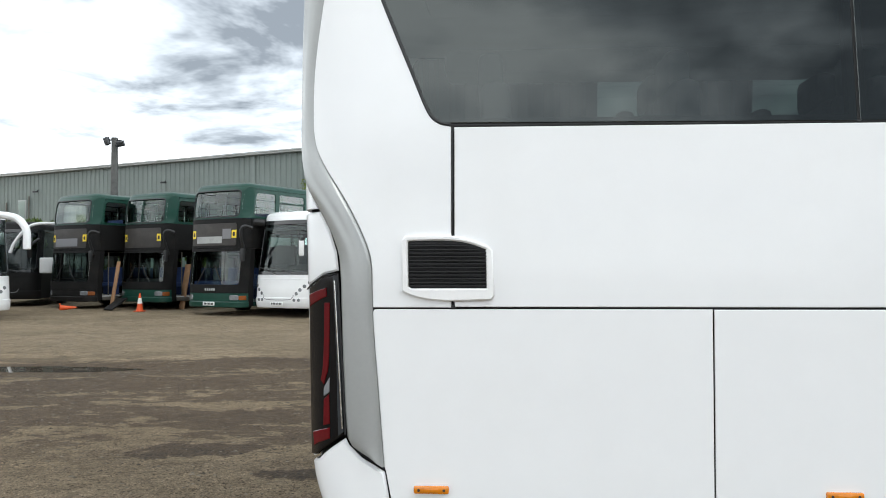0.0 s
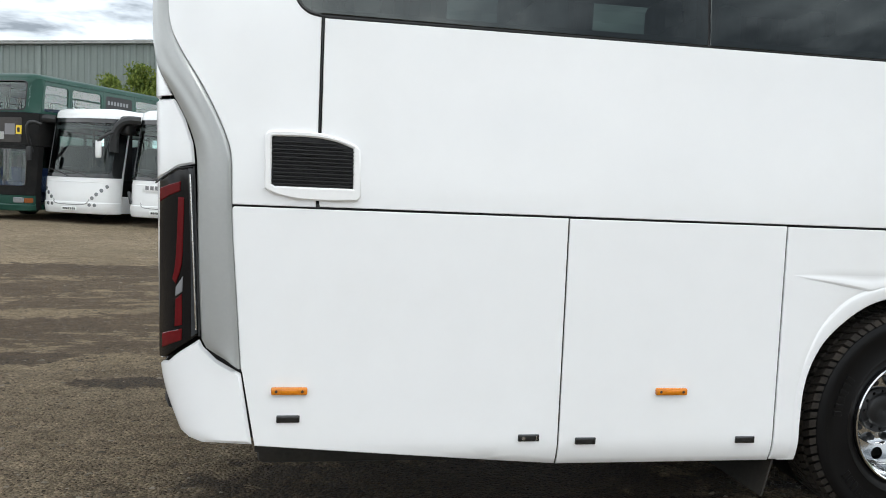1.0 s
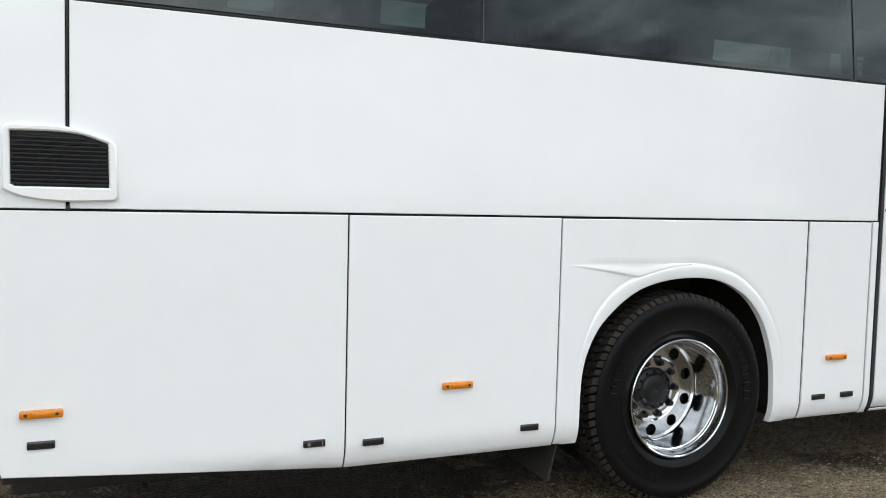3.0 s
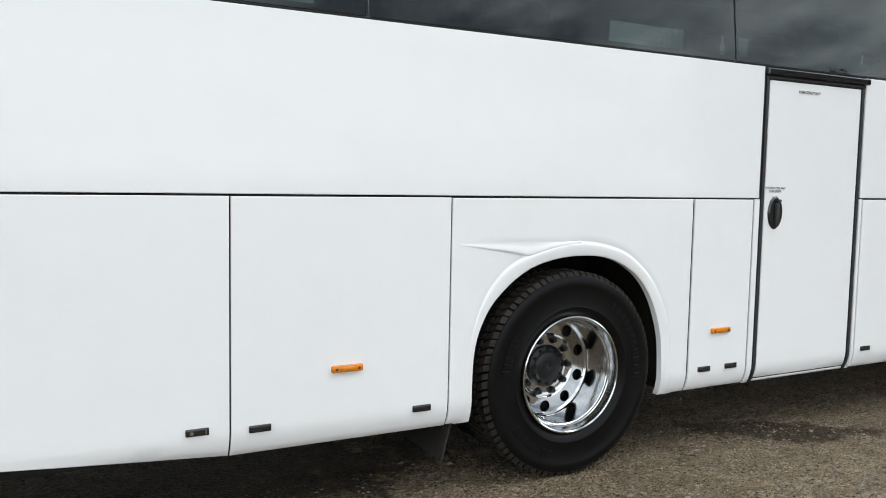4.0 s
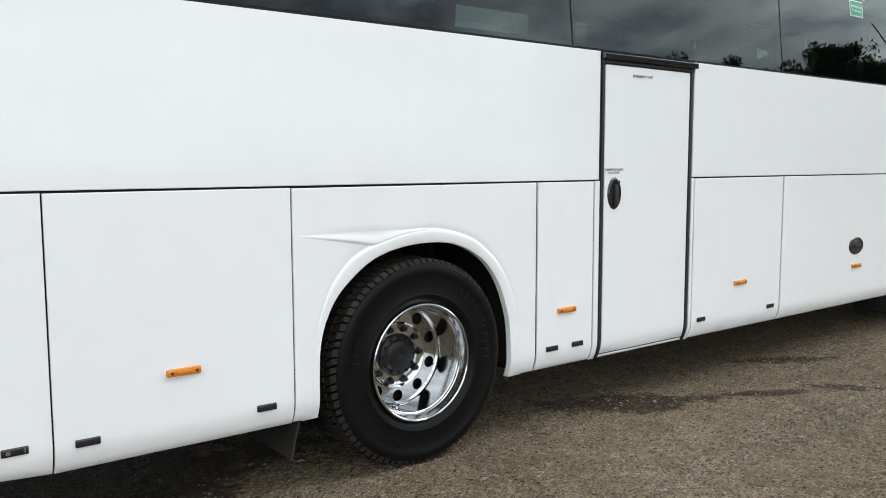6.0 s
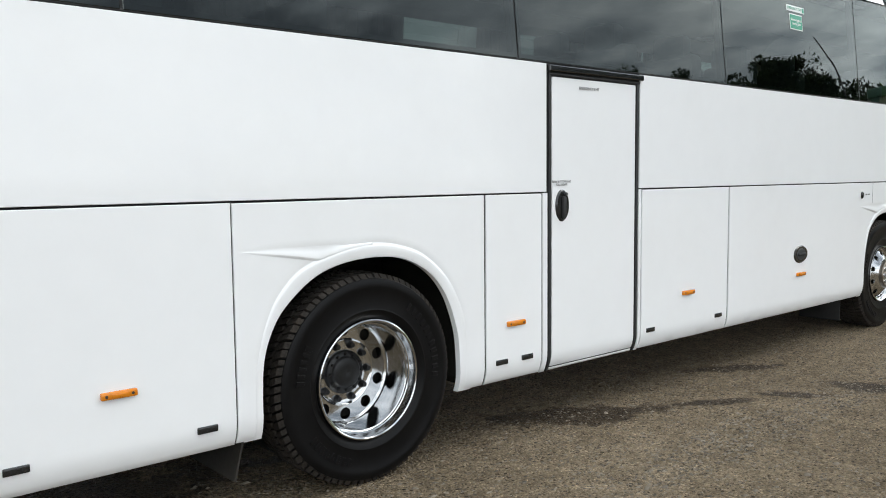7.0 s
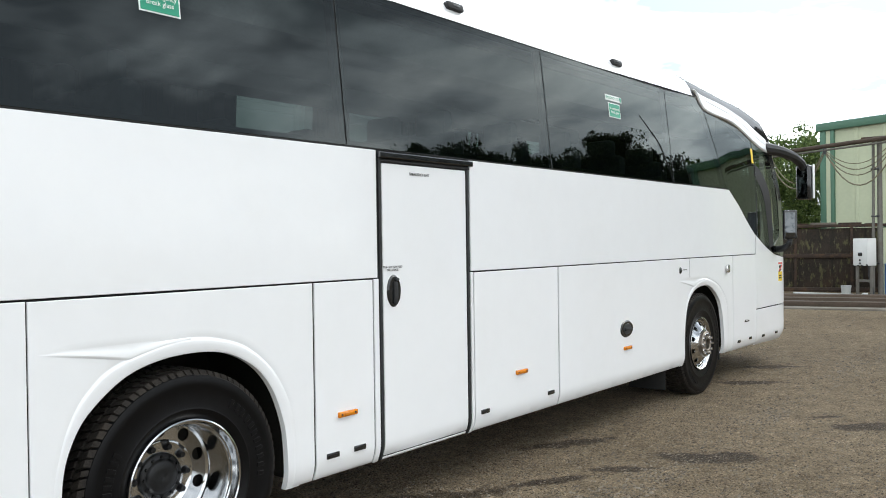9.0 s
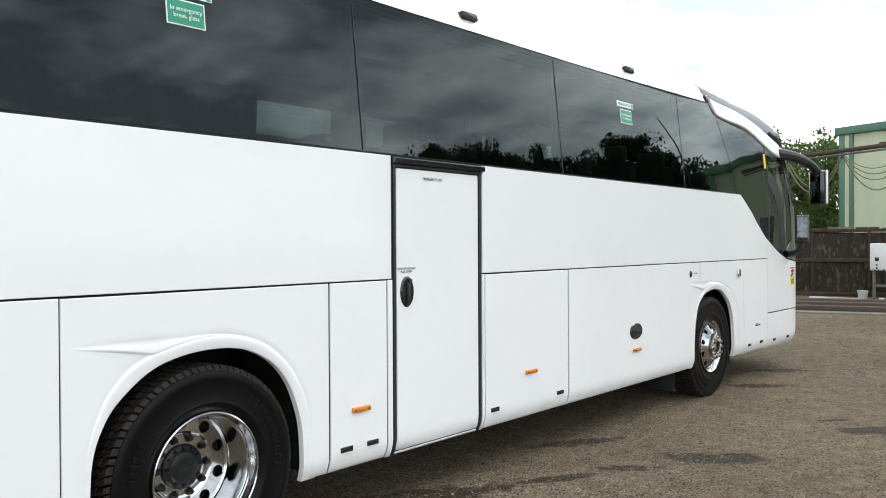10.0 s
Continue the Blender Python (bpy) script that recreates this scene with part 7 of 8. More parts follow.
def warehouse():
    w = thing("warehouse", "long grey-green ribbed metal warehouse with a pale shallow roof", "warehouse")
    # wall runs along local x, facing local -y; the site falls slightly
    w.matrix_world = pose(-9.12, 38.34, 0.291, 0, -0.45, -22.1)
    def ribs(x0, x1, z0, z1):
        bm = bmesh.new()
        prof = []
        x = x0
        while x < x1:
            for dx, dy in ((0, 0), (0.16, 0), (0.20, -0.045), (0.28, -0.045), (0.32, 0)):
                if x + dx <= x1:
                    prof.append((x + dx, dy))
            x += 0.34
        lo = [bm.verts.new((x, y, z0)) for x, y in prof]
        hi = [bm.verts.new((x, y, z1)) for x, y in prof]
        for i in range(len(prof) - 1):
            bm.faces.new((lo[i], lo[i + 1], hi[i + 1], hi[i]))
        return bm
    part("ribbed_wall", ribs(-46, -2.95, 0.4, 7.34), CLAD, w, "grey-green ribbed wall cladding", smooth=False)
    part("ribbed_wall", ribs(-2.85, 3.2, 0.4, 7.34), CLAD, w, smooth=False)
    part("ribbed_wall", ribs(3.3, 13, 0.4, 7.26), CLAD, w, smooth=False)
    part("wall_core", boxed(-46, 13, 0.05, 0.25, 0, 7.3), CLAD, w)
    part("plinth", boxed(-46, 13, -0.06, 0.05, -0.1, 0.45), CONC, w)
    part("eaves_gutter", boxed(-46, 3.25, -0.24, 0.05, 7.34, 7.50, bevel=0.02), CLADROOF, w, "pale grey eaves flashing")
    part("eaves_gutter", boxed(3.3, 13, -0.16, 0.05, 7.26, 7.40, bevel=0.02), CLADROOF, w)
    bm = bmesh.new()
    vs = [bm.verts.new(v) for v in ((-46, -0.28, 7.50), (13, -0.28, 7.50), (13, 12, 8.5), (-46, 12, 8.5), (-46, -0.28, 7.44), (13, -0.28, 7.44), (13, 12, 8.44), (-46, 12, 8.44))]
    for q in ((0, 1, 2, 3), (4, 5, 6, 7), (0, 1, 5, 4), (1, 2, 6, 5), (2, 3, 7, 6), (3, 0, 4, 7)):
        bm.faces.new([vs[i] for i in q])
    part("roof", bm, CLADROOF, w, "pale weathered roof sheets", smooth=False)
    part("end_wall", boxed(-46, -45.8, 0.25, 12, 0, 7.4), CLAD, w)
    part("end_wall", boxed(12.8, 13, 0.25, 12, 0, 7.4), CLAD, w)
    for x in (-2.9, 3.25):
        part("joint_strip", boxed(x - 0.09, x + 0.09, -0.075, 0.02, 0.4, 7.34, bevel=0.01), CLAD, w)
    win = part("window", boxed(-20.9, -20.2, -0.09, 0.02, 4.6, 5.8, bevel=0.02), CLADROOF, w, "small grey-framed window")
    part("pane", boxed(-20.82, -20.28, -0.11, -0.08, 4.68, 5.72), CLEAR, win)
    for x in (-19.9, -21.9):
        part("downpipe", rod(bmesh.new(), (x, -0.12, 2.5), (x, -0.12, 6.0 if x > -20 else 5.7), 0.05, seg=8), GALV, w)
    for x in (-9.0, -19.2):
        c = part("wall_camera", boxed(-0.15, 0.15, -0.40, -0.25, -0.05, 0.05, bevel=0.02), DARKMETAL, w, "wall-mounted security camera")
        c.matrix_basis = pose(x, 0, 6.3, 12, 0, 20)
        part("bracket", rod(bmesh.new(), (0, -0.30, 0), (0, 0.0, 0.05), 0.03, seg=8), DARKMETAL, c)


warehouse()


def flood_pole():
    p = thing("floodlight_pole", "tall grey timber pole with two floodlights at its top", "light pole", at=(-15.37, 30.82, 0.205))
    part("pole", rod(bmesh.new(), (0, 0, -0.2), (0, 0, 7.0), 0.19, 0.13, 12), POLEWOOD, p)
    part("cross_bar", rod(bmesh.new(), (-0.24, -0.05, 6.90), (0.34, -0.05, 6.86), 0.03, seg=8), DARKMETAL, p)
    for x, z, a in ((-0.24, 6.84, 70), (0.32, 6.74, -8)):
        o = part("floodlight", boxed(-0.16, 0.16, -0.14, 0.02, -0.11, 0.11, bevel=0.02), DARKMETAL, p, "black rectangular floodlight")
        o.matrix_basis = pose(x, -0.1, z, 25, a, 0)


flood_pole()


def traffic_cone(at):
    c = thing("traffic_cone", "orange traffic cone with a white band, standing on gravel", "traffic cone", at=at)
    part("base", boxed(-0.2, 0.2, -0.2, 0.2, 0, 0.04, bevel=0.015), CONE, c)
    part("body", rod(bmesh.new(), (0, 0, 0.03), (0, 0, 0.78), 0.145, 0.03, 20), CONE, c)
    part("sleeve", rod(bmesh.new(), (0, 0, 0.34), (0, 0, 0.58), 0.104, 0.068, 20), PAPER, c, "white reflective sleeve")
    c.matrix_world = c.matrix_world @ Matrix.Scale(0.82, 4)


traffic_cone((-11.85, 25.30, 0.130))
c2 = thing("fallen_cone", "orange cone lying on its side by the stripped bus", "traffic cone", at=(-15.15, 26.1, 0.22), turn=30)
part("body", rod(bmesh.new(), (0, 0, 0), (0.55, 0, 0.0), 0.10, 0.025, 16), CONE, c2)
part("base", boxed(-0.04, 0.0, -0.14, 0.14, -0.09, 0.17, bevel=0.012), CONE, c2)


def lean_board(at, turn, l, w, lean, material, label):
    o = part("leaning_board", boxed(-w / 2, w / 2, -0.02, 0.02, 0, l, bevel=0.006), material)
    o.matrix_world = pose(*at, 0, 0, turn) @ pose(0, 0, 0, lean, 0, 0)
    tagged(o, label, "board")


lean_board((-10.95, 26.9, 0.14), -20, 1.7, 0.24, -12, PLANK, "bare brown board leaning against the stripped bus")
lean_board((-13.45, 26.5, 0.15), -20, 1.8, 0.16, -12, PLANK, "narrow brown board leaning against the bus side")
rp = part("loading_ramp", boxed(-0.20, 0.20, -0.42, 0.42, -0.03, 0.03, bevel=0.01), DDBLACK)
rp.matrix_world = pose(-13.1, 26.1, 0.36, 28, 0, -20)
tagged(rp, "dark ramp board resting at the open bus doorway", "ramp")


def shrub(name, label, at, sx, sy, h, seed, leafm, count=2200, size=0.11):
    rng = random.Random(seed)
    t = thing(name, label, "shrub", at=at)
    for i in range(6):
        a = i * 1.05
        part("stem", tube(bmesh.new(), [(0.1 * math.cos(a), 0.1 * math.sin(a), -0.05), (sx * 0.3 * math.cos(a), sy * 0.3 * math.sin(a), h * 0.5), (sx * 0.55 * math.cos(a), sy * 0.55 * math.sin(a), h * 0.8)], 0.05, 6, 0.4), BARK, t)
    bm = bmesh.new()
    n = 26
    for i in range(n):
        c = Vector((rng.uniform(-1, 1) * sx * 0.8, rng.uniform(-1, 1) * sy * 0.8, 0))
        c.z = h * rng.uniform(0.15, 0.9) * (1 - 0.35 * (c.x / sx) ** 2)
        leaves(bm, c, min(sx, sy, h) * rng.uniform(0.22, 0.42), count // n, size, rng)
    part("foliage", bm, leafm, t, smooth=False)


tree("bush", "yellow-green leafy bush in front of the warehouse wall", (-6.45, 36.0, 0.264), 5.9, 1.6, 5, LEAF_YOUNG, 30000, 0.075, 0.30, "shrub")
shrub("hedge", "brown-green bramble bank below the warehouse wall", (-26.88, 41.38, 0.326), 4.0, 1.2, 5.0, 6, LEAF_BROWN, 6600, 0.12)
shrub("hedge", "green bramble growing along the warehouse wall", (-21.40, 39.51, 0.304), 4.0, 1.0, 4.7, 7, LEAF, 6600, 0.12)
for i, (px, py, rx, ry) in enumerate(PUDDLES):
    puddle((px, py, fall(py) - 0.012), rx, ry, 11 + i)

# ---- wash-down corner ahead of the coach ----
def green_building():
    b = thing("metal_building", "cream-green ribbed metal building with green corner flashings", "building", at=(31.95, 4.47, 0), turn=-111)
    # wall along local x (towards -y of the yard), facing local -y
    bm = bmesh.new()
    prof = []
    x = 0.35
    while x < 11.2:
        for dx, dy in ((0, 0), (0.80, 0), (0.84, -0.035), (0.92, -0.035), (0.96, 0)):
            prof.append((x + dx, dy))
        x += 1.0
    lo = [bm.verts.new((x, y, 0)) for x, y in prof]
    hi = [bm.verts.new((x, y, 5.30)) for x, y in prof]
    for i in range(len(prof) - 1):
        bm.faces.new((lo[i], lo[i + 1], hi[i + 1], hi[i]))
    part("ribbed_wall", bm, CREAM, b, "cream-green ribbed wall", smooth=False)
    part("wall_core", boxed(0.0, 12.2, 0.03, 0.2, 0, 5.3), CREAM, b)
    part("corner_flashing", boxed(-0.12, 0.10, -0.07, 0.2, 0, 5.35, bevel=0.02), GREENTRIM, b, "green corner flashing")
    part("wall_strip", boxed(0.10, 0.28, -0.04, 0.05, 0, 5.3), CREAM, b)
    part("corner_flashing", boxed(0.28, 0.42, -0.08, 0.05, 0, 5.3, bevel=0.02), GREENTRIM, b)
    part("eaves_flashing", boxed(-0.25, 12.4, -0.14, 0.25, 5.28, 5.56, bevel=0.04), GREENTRIM, b, "green eaves flashing")
    part("end_wall", boxed(-0.05, 0.10, 0.2, 9, 0, 5.3), CREAM, b)
    part("end_wall", boxed(12.1, 12.25, 0.2, 9, 0, 5.3), CREAM, b)
    part("corner_flashing", boxed(12.1, 12.32, -0.07, 0.2, 0, 5.35, bevel=0.02), GREENTRIM, b)
    bm = bmesh.new()
    vs = [bm.verts.new(v) for v in ((-0.25, 0.1, 5.54), (12.4, 0.1, 5.54), (12.4, 9, 6.3), (-0.25, 9, 6.3), (-0.25, 0.1, 5.48), (12.4, 0.1, 5.48), (12.4, 9, 6.24), (-0.25, 9, 6.24))]
    for q in ((0, 1, 2, 3), (4, 5, 6, 7), (0, 1, 5, 4), (1, 2, 6, 5), (2, 3, 7, 6), (3, 0, 4, 7)):
        bm.faces.new([vs[i] for i in q])
    part("roof", bm, CLADROOF, b, smooth=False)


green_building()


def rusty_tank():
    t = thing("rusty_tank", "long rusty steel tank with flaking yellow-green paint", "tank", at=(26.3, 4.3, 0), turn=-72)
    rng = random.Random(8)
    part("shell", boxed(-3.5, 3.35, 0, 1.6, 0.02, 1.84, bevel=0.02), RUST, t)
    for z0, z1, d in ((1.86, 1.95, 0.07), (0.98, 1.10, 0.06), (0.0, 0.12, 0.08)):
        part("rail", boxed(-3.55, 3.40, -d, 0.02, z0, z1, bevel=0.015), RUSTDARK, t, "dark rusted stiffening rail")
    for x in (-2.6, -1.1, 0.4, 1.9, 3.2):
        part("rib", boxed(x - 0.04, x + 0.04, -0.05, 0.02, 0.10, 1.86, bevel=0.01), RUSTDARK, t)
    # scraps and torn sheet along the top edge
    x = -3.4
    while x < 3.2:
        k = rng.uniform(0.25, 0.9)
        o = part("edge_scrap", boxed(-k / 2, k / 2, -0.02, 0.25, 0.0, rng.uniform(0.02, 0.075), bevel=0.008), RUSTDARK if rng.random() < 0.6 else CONC, t)
        o.matrix_basis = pose(x + k / 2, rng.uniform(-0.05, 0.05), 1.948, 0, rng.uniform(-1.5, 1.5), rng.uniform(-4, 4))
        x += k + rng.uniform(0.02, 0.3)


rusty_tank()

# timber bearers and kerb in front of the tank
for x, z0, z1, hw, m, lab in ((21.35, 0, 0.11, 0.16, TIMBER, "weathered timber bearer lying on the ground"), (21.95, 0, 0.16, 0.15, TIMBER, "dark timber bearer lying on the ground"), (22.5, 0, 0.20, 0.12, TIMBER, "brown timber bearer lying along the wash bay"), (23.1, 0, 0.17, 0.13, RUSTDARK, "rusty steel channel lying on the ground")):
    o = part("timber_bearer", boxed(-4.5, 3.2, -hw, hw, z0 - 0.03, z1, bevel=0.02), m)
    o.matrix_world = pose(x, 1.6, 0, 0, 0, -75.5)
    tagged(o, lab, "timber")
o = part("kerb", boxed(-5.5, 2.6, -0.22, 0.20, -0.10, 0.03, bevel=0.03), CONC)
o.matrix_world = pose(20.6, 1.4, 0, 0, 0, -75.5)
tagged(o, "pale concrete kerb at the edge of the wash bay", "kerb", kind="structure")


def cabinet_at(at, turn):
    c = thing("control_cabinet", "pale grey electrical control cabinet on a steel stand", "cabinet", at=at, turn=turn)
    body = part("body", boxed(-0.215, 0.215, -0.13, 0.17, 0.86, 1.54, bevel=0.015), CABINET, c, "pale grey enclosure")
    part("door", boxed(-0.203, 0.203, -0.150, -0.128, 0.88, 1.52, bevel=0.008), CABINET, c)
    part("screen", boxed(-0.06, 0.06, -0.156, -0.148, 1.10, 1.19, bevel=0.004), BLACK_GLOSS, c)
    for x, z in ((0.0, 1.00), (0.0, 0.92), (-0.05, 0.86), (0.05, 0.86), (0.20, 0.88)):
        part("switch", rod(bmesh.new(), (x, -0.165, z), (x, -0.148, z), 0.022, seg=10), BLACK, c)
    for x in (-0.20, 0.20):
        part("leg", boxed(x - 0.03, x + 0.03, -0.03, 0.03, 0.0, 0.86, bevel=0.006), GALV, c)
        part("foot", boxed(x - 0.08, x + 0.08, -0.08, 0.08, 0.0, 0.015), GALV, c)
    part("cross_rail", boxed(-0.22, 0.22, -0.02, 0.02, 0.45, 0.51), GALV, c)
    part("conduit", tube(bmesh.new(), curve_pts([(0.12, 0, 0.86), (0.13, 0.02, 0.5), (0.22, 0.02, 0.3), (0.24, 0.02, 0.05)], 5), 0.02, 6), DARKMETAL, c)


cabinet_at((23.7, 1.50, 0), -117)


def gantry():
    g = thing("pipe_gantry", "weathered steel gantry with twin posts and looping hoses", "gantry", at=(0, 0, 0))
    part("post", rod(bmesh.new(), (24.3, 1.25, -0.05), (24.3, 1.25, 4.02), 0.062, seg=14), GALV, g, "round steel post")
    part("riser_pipe", rod(bmesh.new(), (24.22, 1.40, -0.02), (24.26, 1.385, 4.0), 0.036, seg=10), GALV, g, "thinner pipe strapped to the post")
    for z in (0.9, 2.1, 3.3):
        part("pipe_clip", boxed(24.20, 24.34, 1.24, 1.44, z - 0.02, z + 0.02, bevel=0.006), DARKMETAL, g)
    part("post", boxed(25.6, 25.72, 4.55, 4.67, -0.05, 4.0, bevel=0.015), GALV, g)
    part("beam", rod(bmesh.new(), (25.8, 4.9, 4.0), (21.5, -3.8, 4.06), 0.06, seg=10), TIMBER, g, "long rusted overhead pipe")
    part("beam", rod(bmesh.new(), (25.8, 4.95, 3.9), (21.5, -3.75, 3.95), 0.028, seg=10), GALV, g)
    part("saddle", boxed(24.15, 24.45, 1.0, 1.65, 4.03, 4.12, bevel=0.02), RUSTDARK, g)
    def along(t):
        return Vector((25.8 - 4.3 * t, 4.9 - 8.7 * t, 3.88))
    for a, b, sag, r in ((0.06, 0.26, 1.25, 0.022), (0.07, 0.255, 1.05, 0.018), (0.26, 0.47, 0.75, 0.018), (0.255, 0.475, 0.95, 0.018), (0.26, 0.48, 1.30, 0.022), (0.265, 0.46, 0.55, 0.014), (0.48, 0.68, 1.1, 0.022), (0.475, 0.67, 0.8, 0.018)):
        pts = []
        for i in range(13):
            t = i / 12
            p = along(a + (b - a) * t)
            p.z -= sag * 4 * t * (1 - t) * 0.75
            pts.append(p)
        part("hanging_hose", tube(bmesh.new(), pts, r * 0.8, 6), HOSE, g, "slack weathered brown-grey hose")
    for t in (0.26, 0.475):
        p = along(t)
        part("hanger", boxed(p.x - 0.04, p.x + 0.04, p.y - 0.04, p.y + 0.04, p.z - 0.08, p.z + 0.1), DARKMETAL, g)


gantry()


def drum(at, material, label, h=0.9, r=0.29):
    d = thing("drum", label, "barrel", at=at)
    part("body", lathe(bmesh.new(), [(0.0, 0.0)] + [(r, 0.0), (r + 0.012, 0.012), (r, 0.03), (r, h * 0.33), (r + 0.014, h * 0.345), (r, h * 0.36), (r, h * 0.66), (r + 0.014, h * 0.675), (r, h * 0.69), (r, h - 0.03), (r + 0.012, h - 0.012), (r, h), (r - 0.03, h - 0.015), (0.0, h - 0.015)], 28), material, d).matrix_basis = pose(0, 0, 0, 90, 0, 0)
    part("label", boxed(-r - 0.012, -r + 0.03, -0.11, 0.11, h * 0.45, h * 0.62), PAPER, d)
    part("bung", rod(bmesh.new(), (0.12, 0, h - 0.02), (0.12, 0, h + 0.015), 0.03, seg=10), DARKMETAL, d)


drum((25.35, 1.10, 0), BLUE, "blue steel drum with a worn white label", 0.86, 0.25)
drum((25.1, 0.66, 0), CABINET, "pale steel drum beside the blue one", 0.84, 0.25)
dk = part("plastic_bucket", lathe(bmesh.new(), [(0.0, 0.0), (0.13, 0.0), (0.165, 0.34), (0.175, 0.35), (0.17, 0.36), (0.155, 0.34), (0.12, 0.02)], 24), CLADROOF)
dk.matrix_world = pose(24.9, 2.20, 0.0, 90, 0, 0) @ Matrix.Scale(0.78, 4)
tagged(dk, "off-white plastic bucket standing by the tank", "bucket")
o = part("white_pipe", rod(bmesh.new(), (24.6, 3.45, 0.05), (24.35, 1.85, 0.05), 0.05, seg=10), CLADROOF)
tagged(o, "off-white plastic pipe lying on the ground", "pipe")
o = part("paint_tin", lathe(bmesh.new(), [(0.0, 0.0), (0.09, 0.0), (0.095, 0.10), (0.06, 0.15), (0.0, 0.16)], 16), PAPER)
o.matrix_world = pose(24.0, 1.55, 0.0, 90, 0, 0)
tagged(o, "small white tin standing by the cabinet legs", "tin")


def hose_reel():
    r = thing("hose_reel", "black hose reel on a pale green bracket", "hose reel", at=(25.1, 1.02, 0), turn=-58)
    part("bracket", boxed(-0.03, 0.03, 0.1, 0.16, 0, 1.9), CREAM, r)
    o = part("reel", lathe(bmesh.new(), [(0.0, -0.16), (0.10, -0.16), (0.21, -0.15), (0.22, -0.13), (0.16, -0.12), (0.165, 0.06), (0.22, 0.07), (0.21, 0.09), (0.0, 0.09)], 28), BLACK, r)
    o.matrix_basis = pose(0, 0, 1.42) @ Matrix.Scale(0.82, 4)
    part("loose_hose", tube(bmesh.new(), curve_pts([(0.2, -0.05, 1.3), (0.3, -0.06, 0.95), (0.12, -0.06, 0.7), (0.25, -0.06, 0.35), (0.3, -0.1, 0.02)], 6), 0.022, 6), BLACK, r)


hose_reel()


def open_rack():
    r = thing("tool_shelter", "pale green open-fronted shelter with shelves of clutter", "shelter", at=(25.75, 1.46, 0), turn=-90)
    part("back", boxed(0.0, 3.0, 0.9, 0.95, 0, 1.95), RUSTDARK, r)
    part("front_panel", boxed(0.0, 0.46, 0.0, 0.04, 0.0, 1.82, bevel=0.006), CREAM, r, "pale green front panel")
    part("side", boxed(0.0, 0.04, 0.04, 0.9, 0, 1.9), GREENTRIM, r)
    part("top", boxed(-0.05, 3.0, -0.08, 0.95, 1.86, 1.93, bevel=0.01), RUSTDARK, r)
    part("post", boxed(1.9, 1.98, 0.0, 0.08, 0.0, 1.86, bevel=0.008), CREAM, r)
    part("shelf", boxed(0.5, 3.0, 0.1, 0.9, 0.78, 0.82), GALV, r)
    for x, y, m, h, q in ((0.58, 0.2, CONE, 0.22, 0.05), (0.72, 0.28, CABINET, 0.30, 0.06), (0.86, 0.2, CONE, 0.18, 0.06), (1.0, 0.3, DARKMETAL, 0.34, 0.07), (1.2, 0.22, PAPER, 0.28, 0.07), (1.4, 0.25, CONE, 0.24, 0.06)):
        part("bottle", lathe(bmesh.new(), [(0.0, 0.0), (q, 0.0), (q, h * 0.6), (q * 0.4, h * 0.8), (q * 0.4, h), (0.0, h)], 14), m, r).matrix_basis = pose(x, y, 0.82, 90, 0, 0)
    for x0, x1, m in ((0.10, 0.55, GREENTRIM), (0.62, 0.95, CREAM), (1.1, 1.7, GREENTRIM)):
        part("stored_sheet", boxed(x0, x1, 0.0, 0.4, 1.93, 1.99, bevel=0.015), m, r)
    for k in range(3):
        part("tool_handle", rod(bmesh.new(), (0.6 + 0.16 * k, 0.1, 0.82), (0.75 + 0.2 * k, 0.3, 1.5), 0.014, seg=6), DARKMETAL, r)


open_rack()

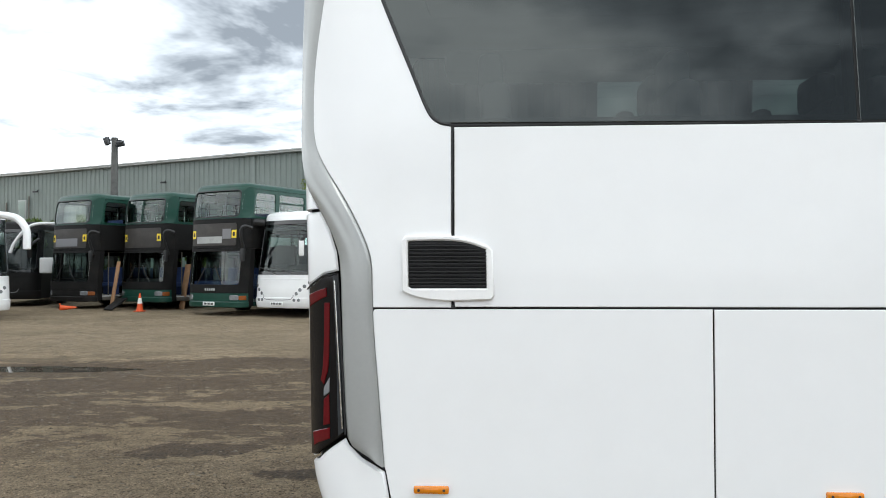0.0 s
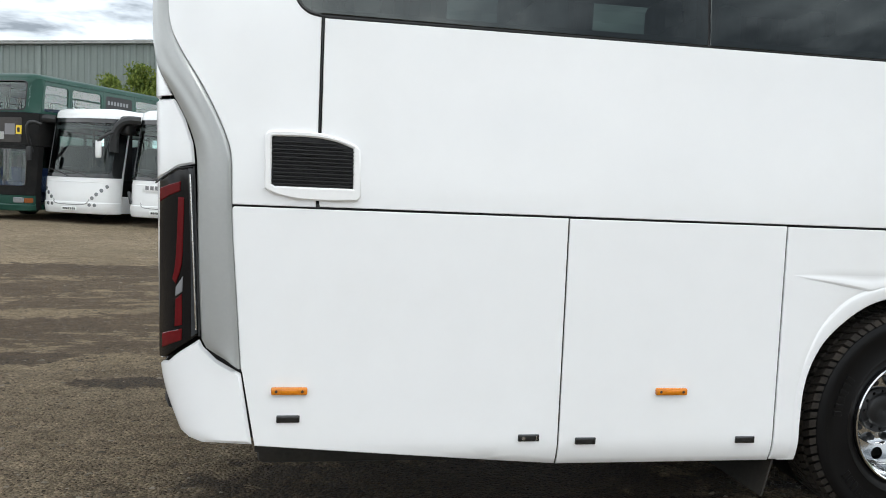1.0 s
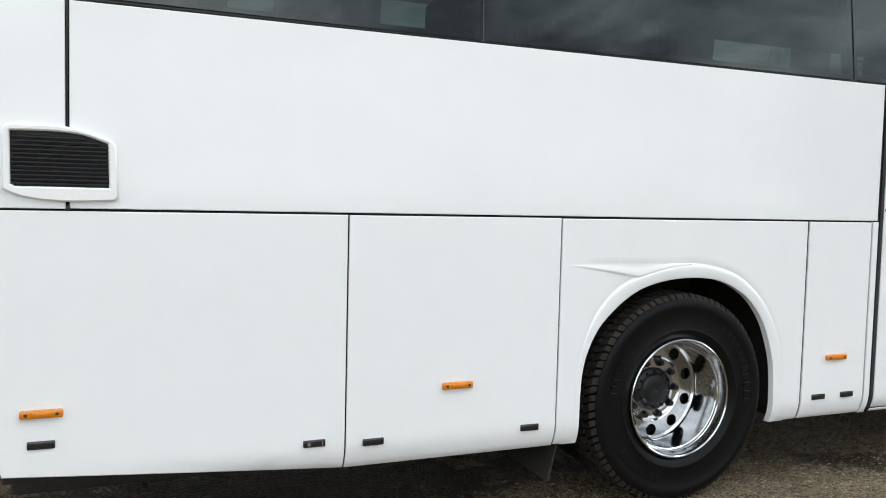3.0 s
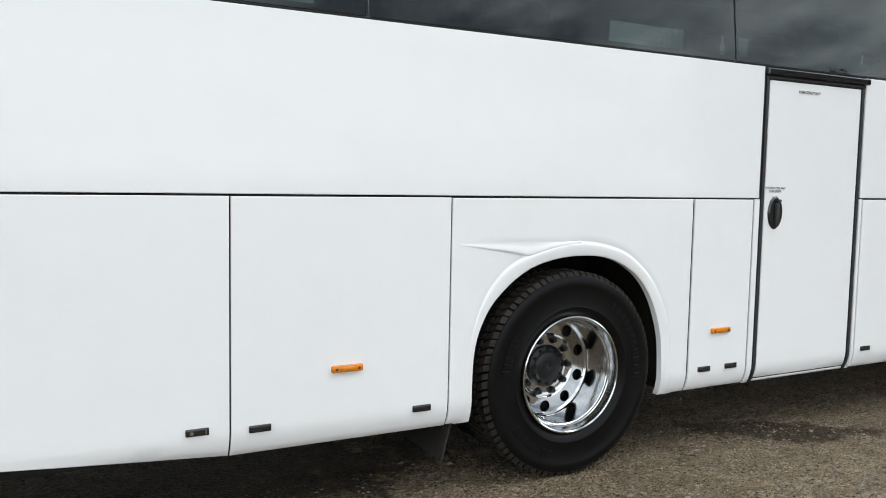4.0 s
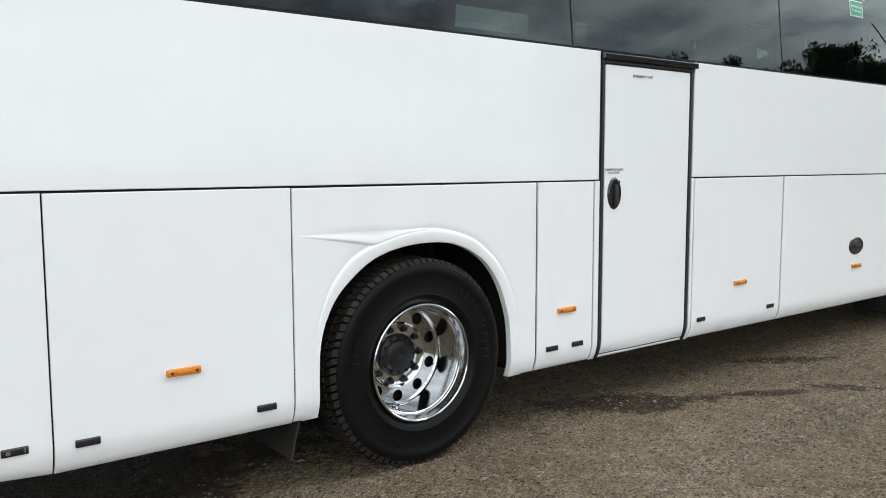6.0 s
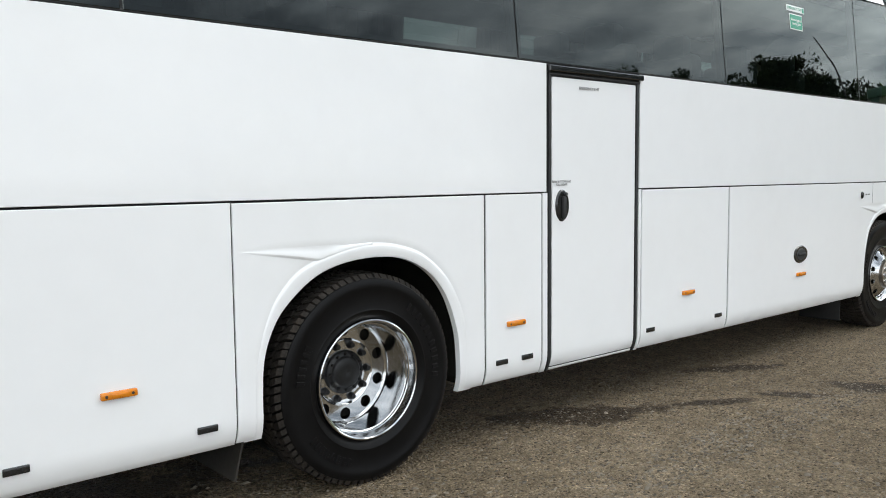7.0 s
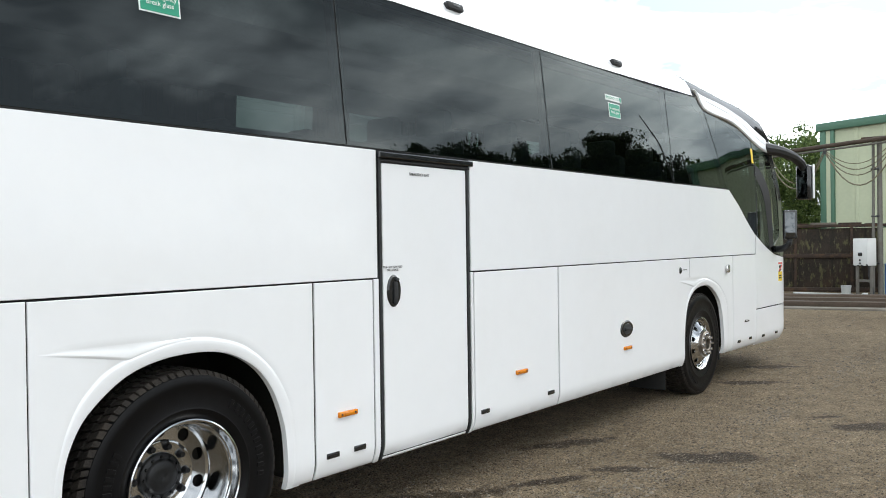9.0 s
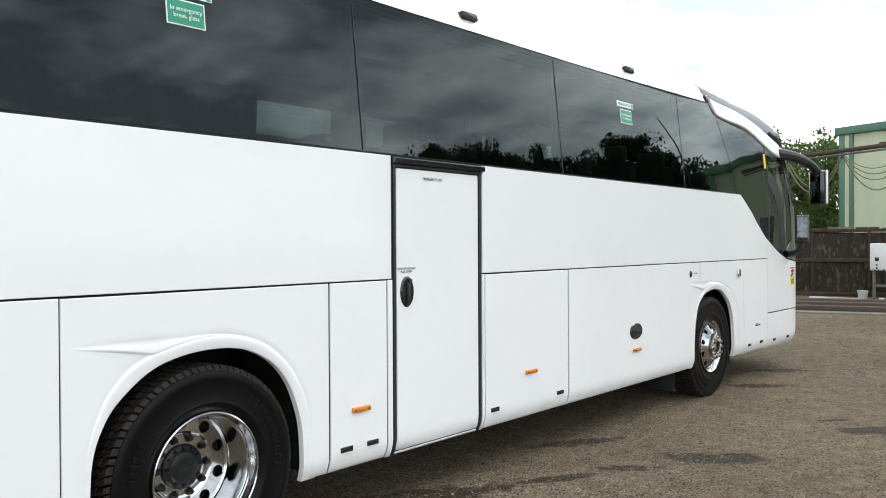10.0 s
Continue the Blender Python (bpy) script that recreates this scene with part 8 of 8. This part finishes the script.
# ---- trees ----
tree("tree", "leafy green tree behind the metal building", (36.5, 9.4, 0), 6.2, 2.3, 21, LEAF, 34000, 0.066)
tree("tree", "leafy green tree beyond the rusty tank", (34.0, 11.2, 0), 5.0, 2.4, 22, LEAF, 20000, 0.085)
tree("tree", "tall green tree behind the metal building", (43.0, 8.2, 0), 6.7, 2.6, 23, LEAF, 26000, 0.075)
shrub("hedge", "dense dark hedge between tank and building", (31.6, 7.4, 0), 1.6, 2.4, 4.3, 24, LEAF_SHADE, 30000, 0.07)
shrub("hedge", "dark hedge beyond the rusty tank", (30.8, 10.8, 0), 1.6, 2.4, 4.4, 25, LEAF_SHADE, 30000, 0.07)
# across the yard, mirrored in the coach's windows
for i, (az, d, h, s) in enumerate(((47.6, 46, 12.1, 2.3), (49.9, 44, 11.9, 2.1), (53.4, 44, 11.6, 2.7), (55.3, 45, 11.2, 2.7), (57.3, 44, 10.4, 2.8), (59.4, 44, 9.5, 2.3), (62.4, 42, 10.0, 2.3), (63.4, 43, 10.1, 2.2), (65.2, 43, 9.0, 2.2), (66.9, 45, 7.5, 2.0), (68.5, 44, 7.6, 1.9), (56.0, 48, 10.9, 3.2))):
    a = radians(az)
    tree("tree", "dark leafy tree on the far side of the yard", (0.9 + d * math.sin(a), 3.3 - d * math.cos(a), 0), h, s, 40 + i, LEAF_DARK, 46000, 0.095, 0.05)


for i, (az, h) in enumerate(((48.8, 10.9), (51.6, 10.8), (54.4, 10.7), (58.4, 9.4), (60.6, 8.9), (61.5, 9.0), (64.4, 9.3), (66.1, 8.2), (67.7, 7.3))):
    a = radians(az)
    tree("tree", "broad dark tree filling the far tree line", (0.9 + 46.5 * math.sin(a), 3.3 - 46.5 * math.cos(a), 0), h, 3.6, 70 + i, LEAF_DARK, 16000, 0.13, 0.05)

lp = thing("leaning_pole", "thin dark leaning pole across the yard", "pole", at=(39.6, -12.6, 0))
part("pole", tube(bmesh.new(), curve_pts([(0.5, 0.5, -0.1), (0.25, 0.2, 5.0), (-0.05, -0.1, 8.6), (-0.15, -0.5, 9.9), (-0.45, -0.75, 10.7)], 4), 0.045, 8, 0.6), POLEWOOD, lp)
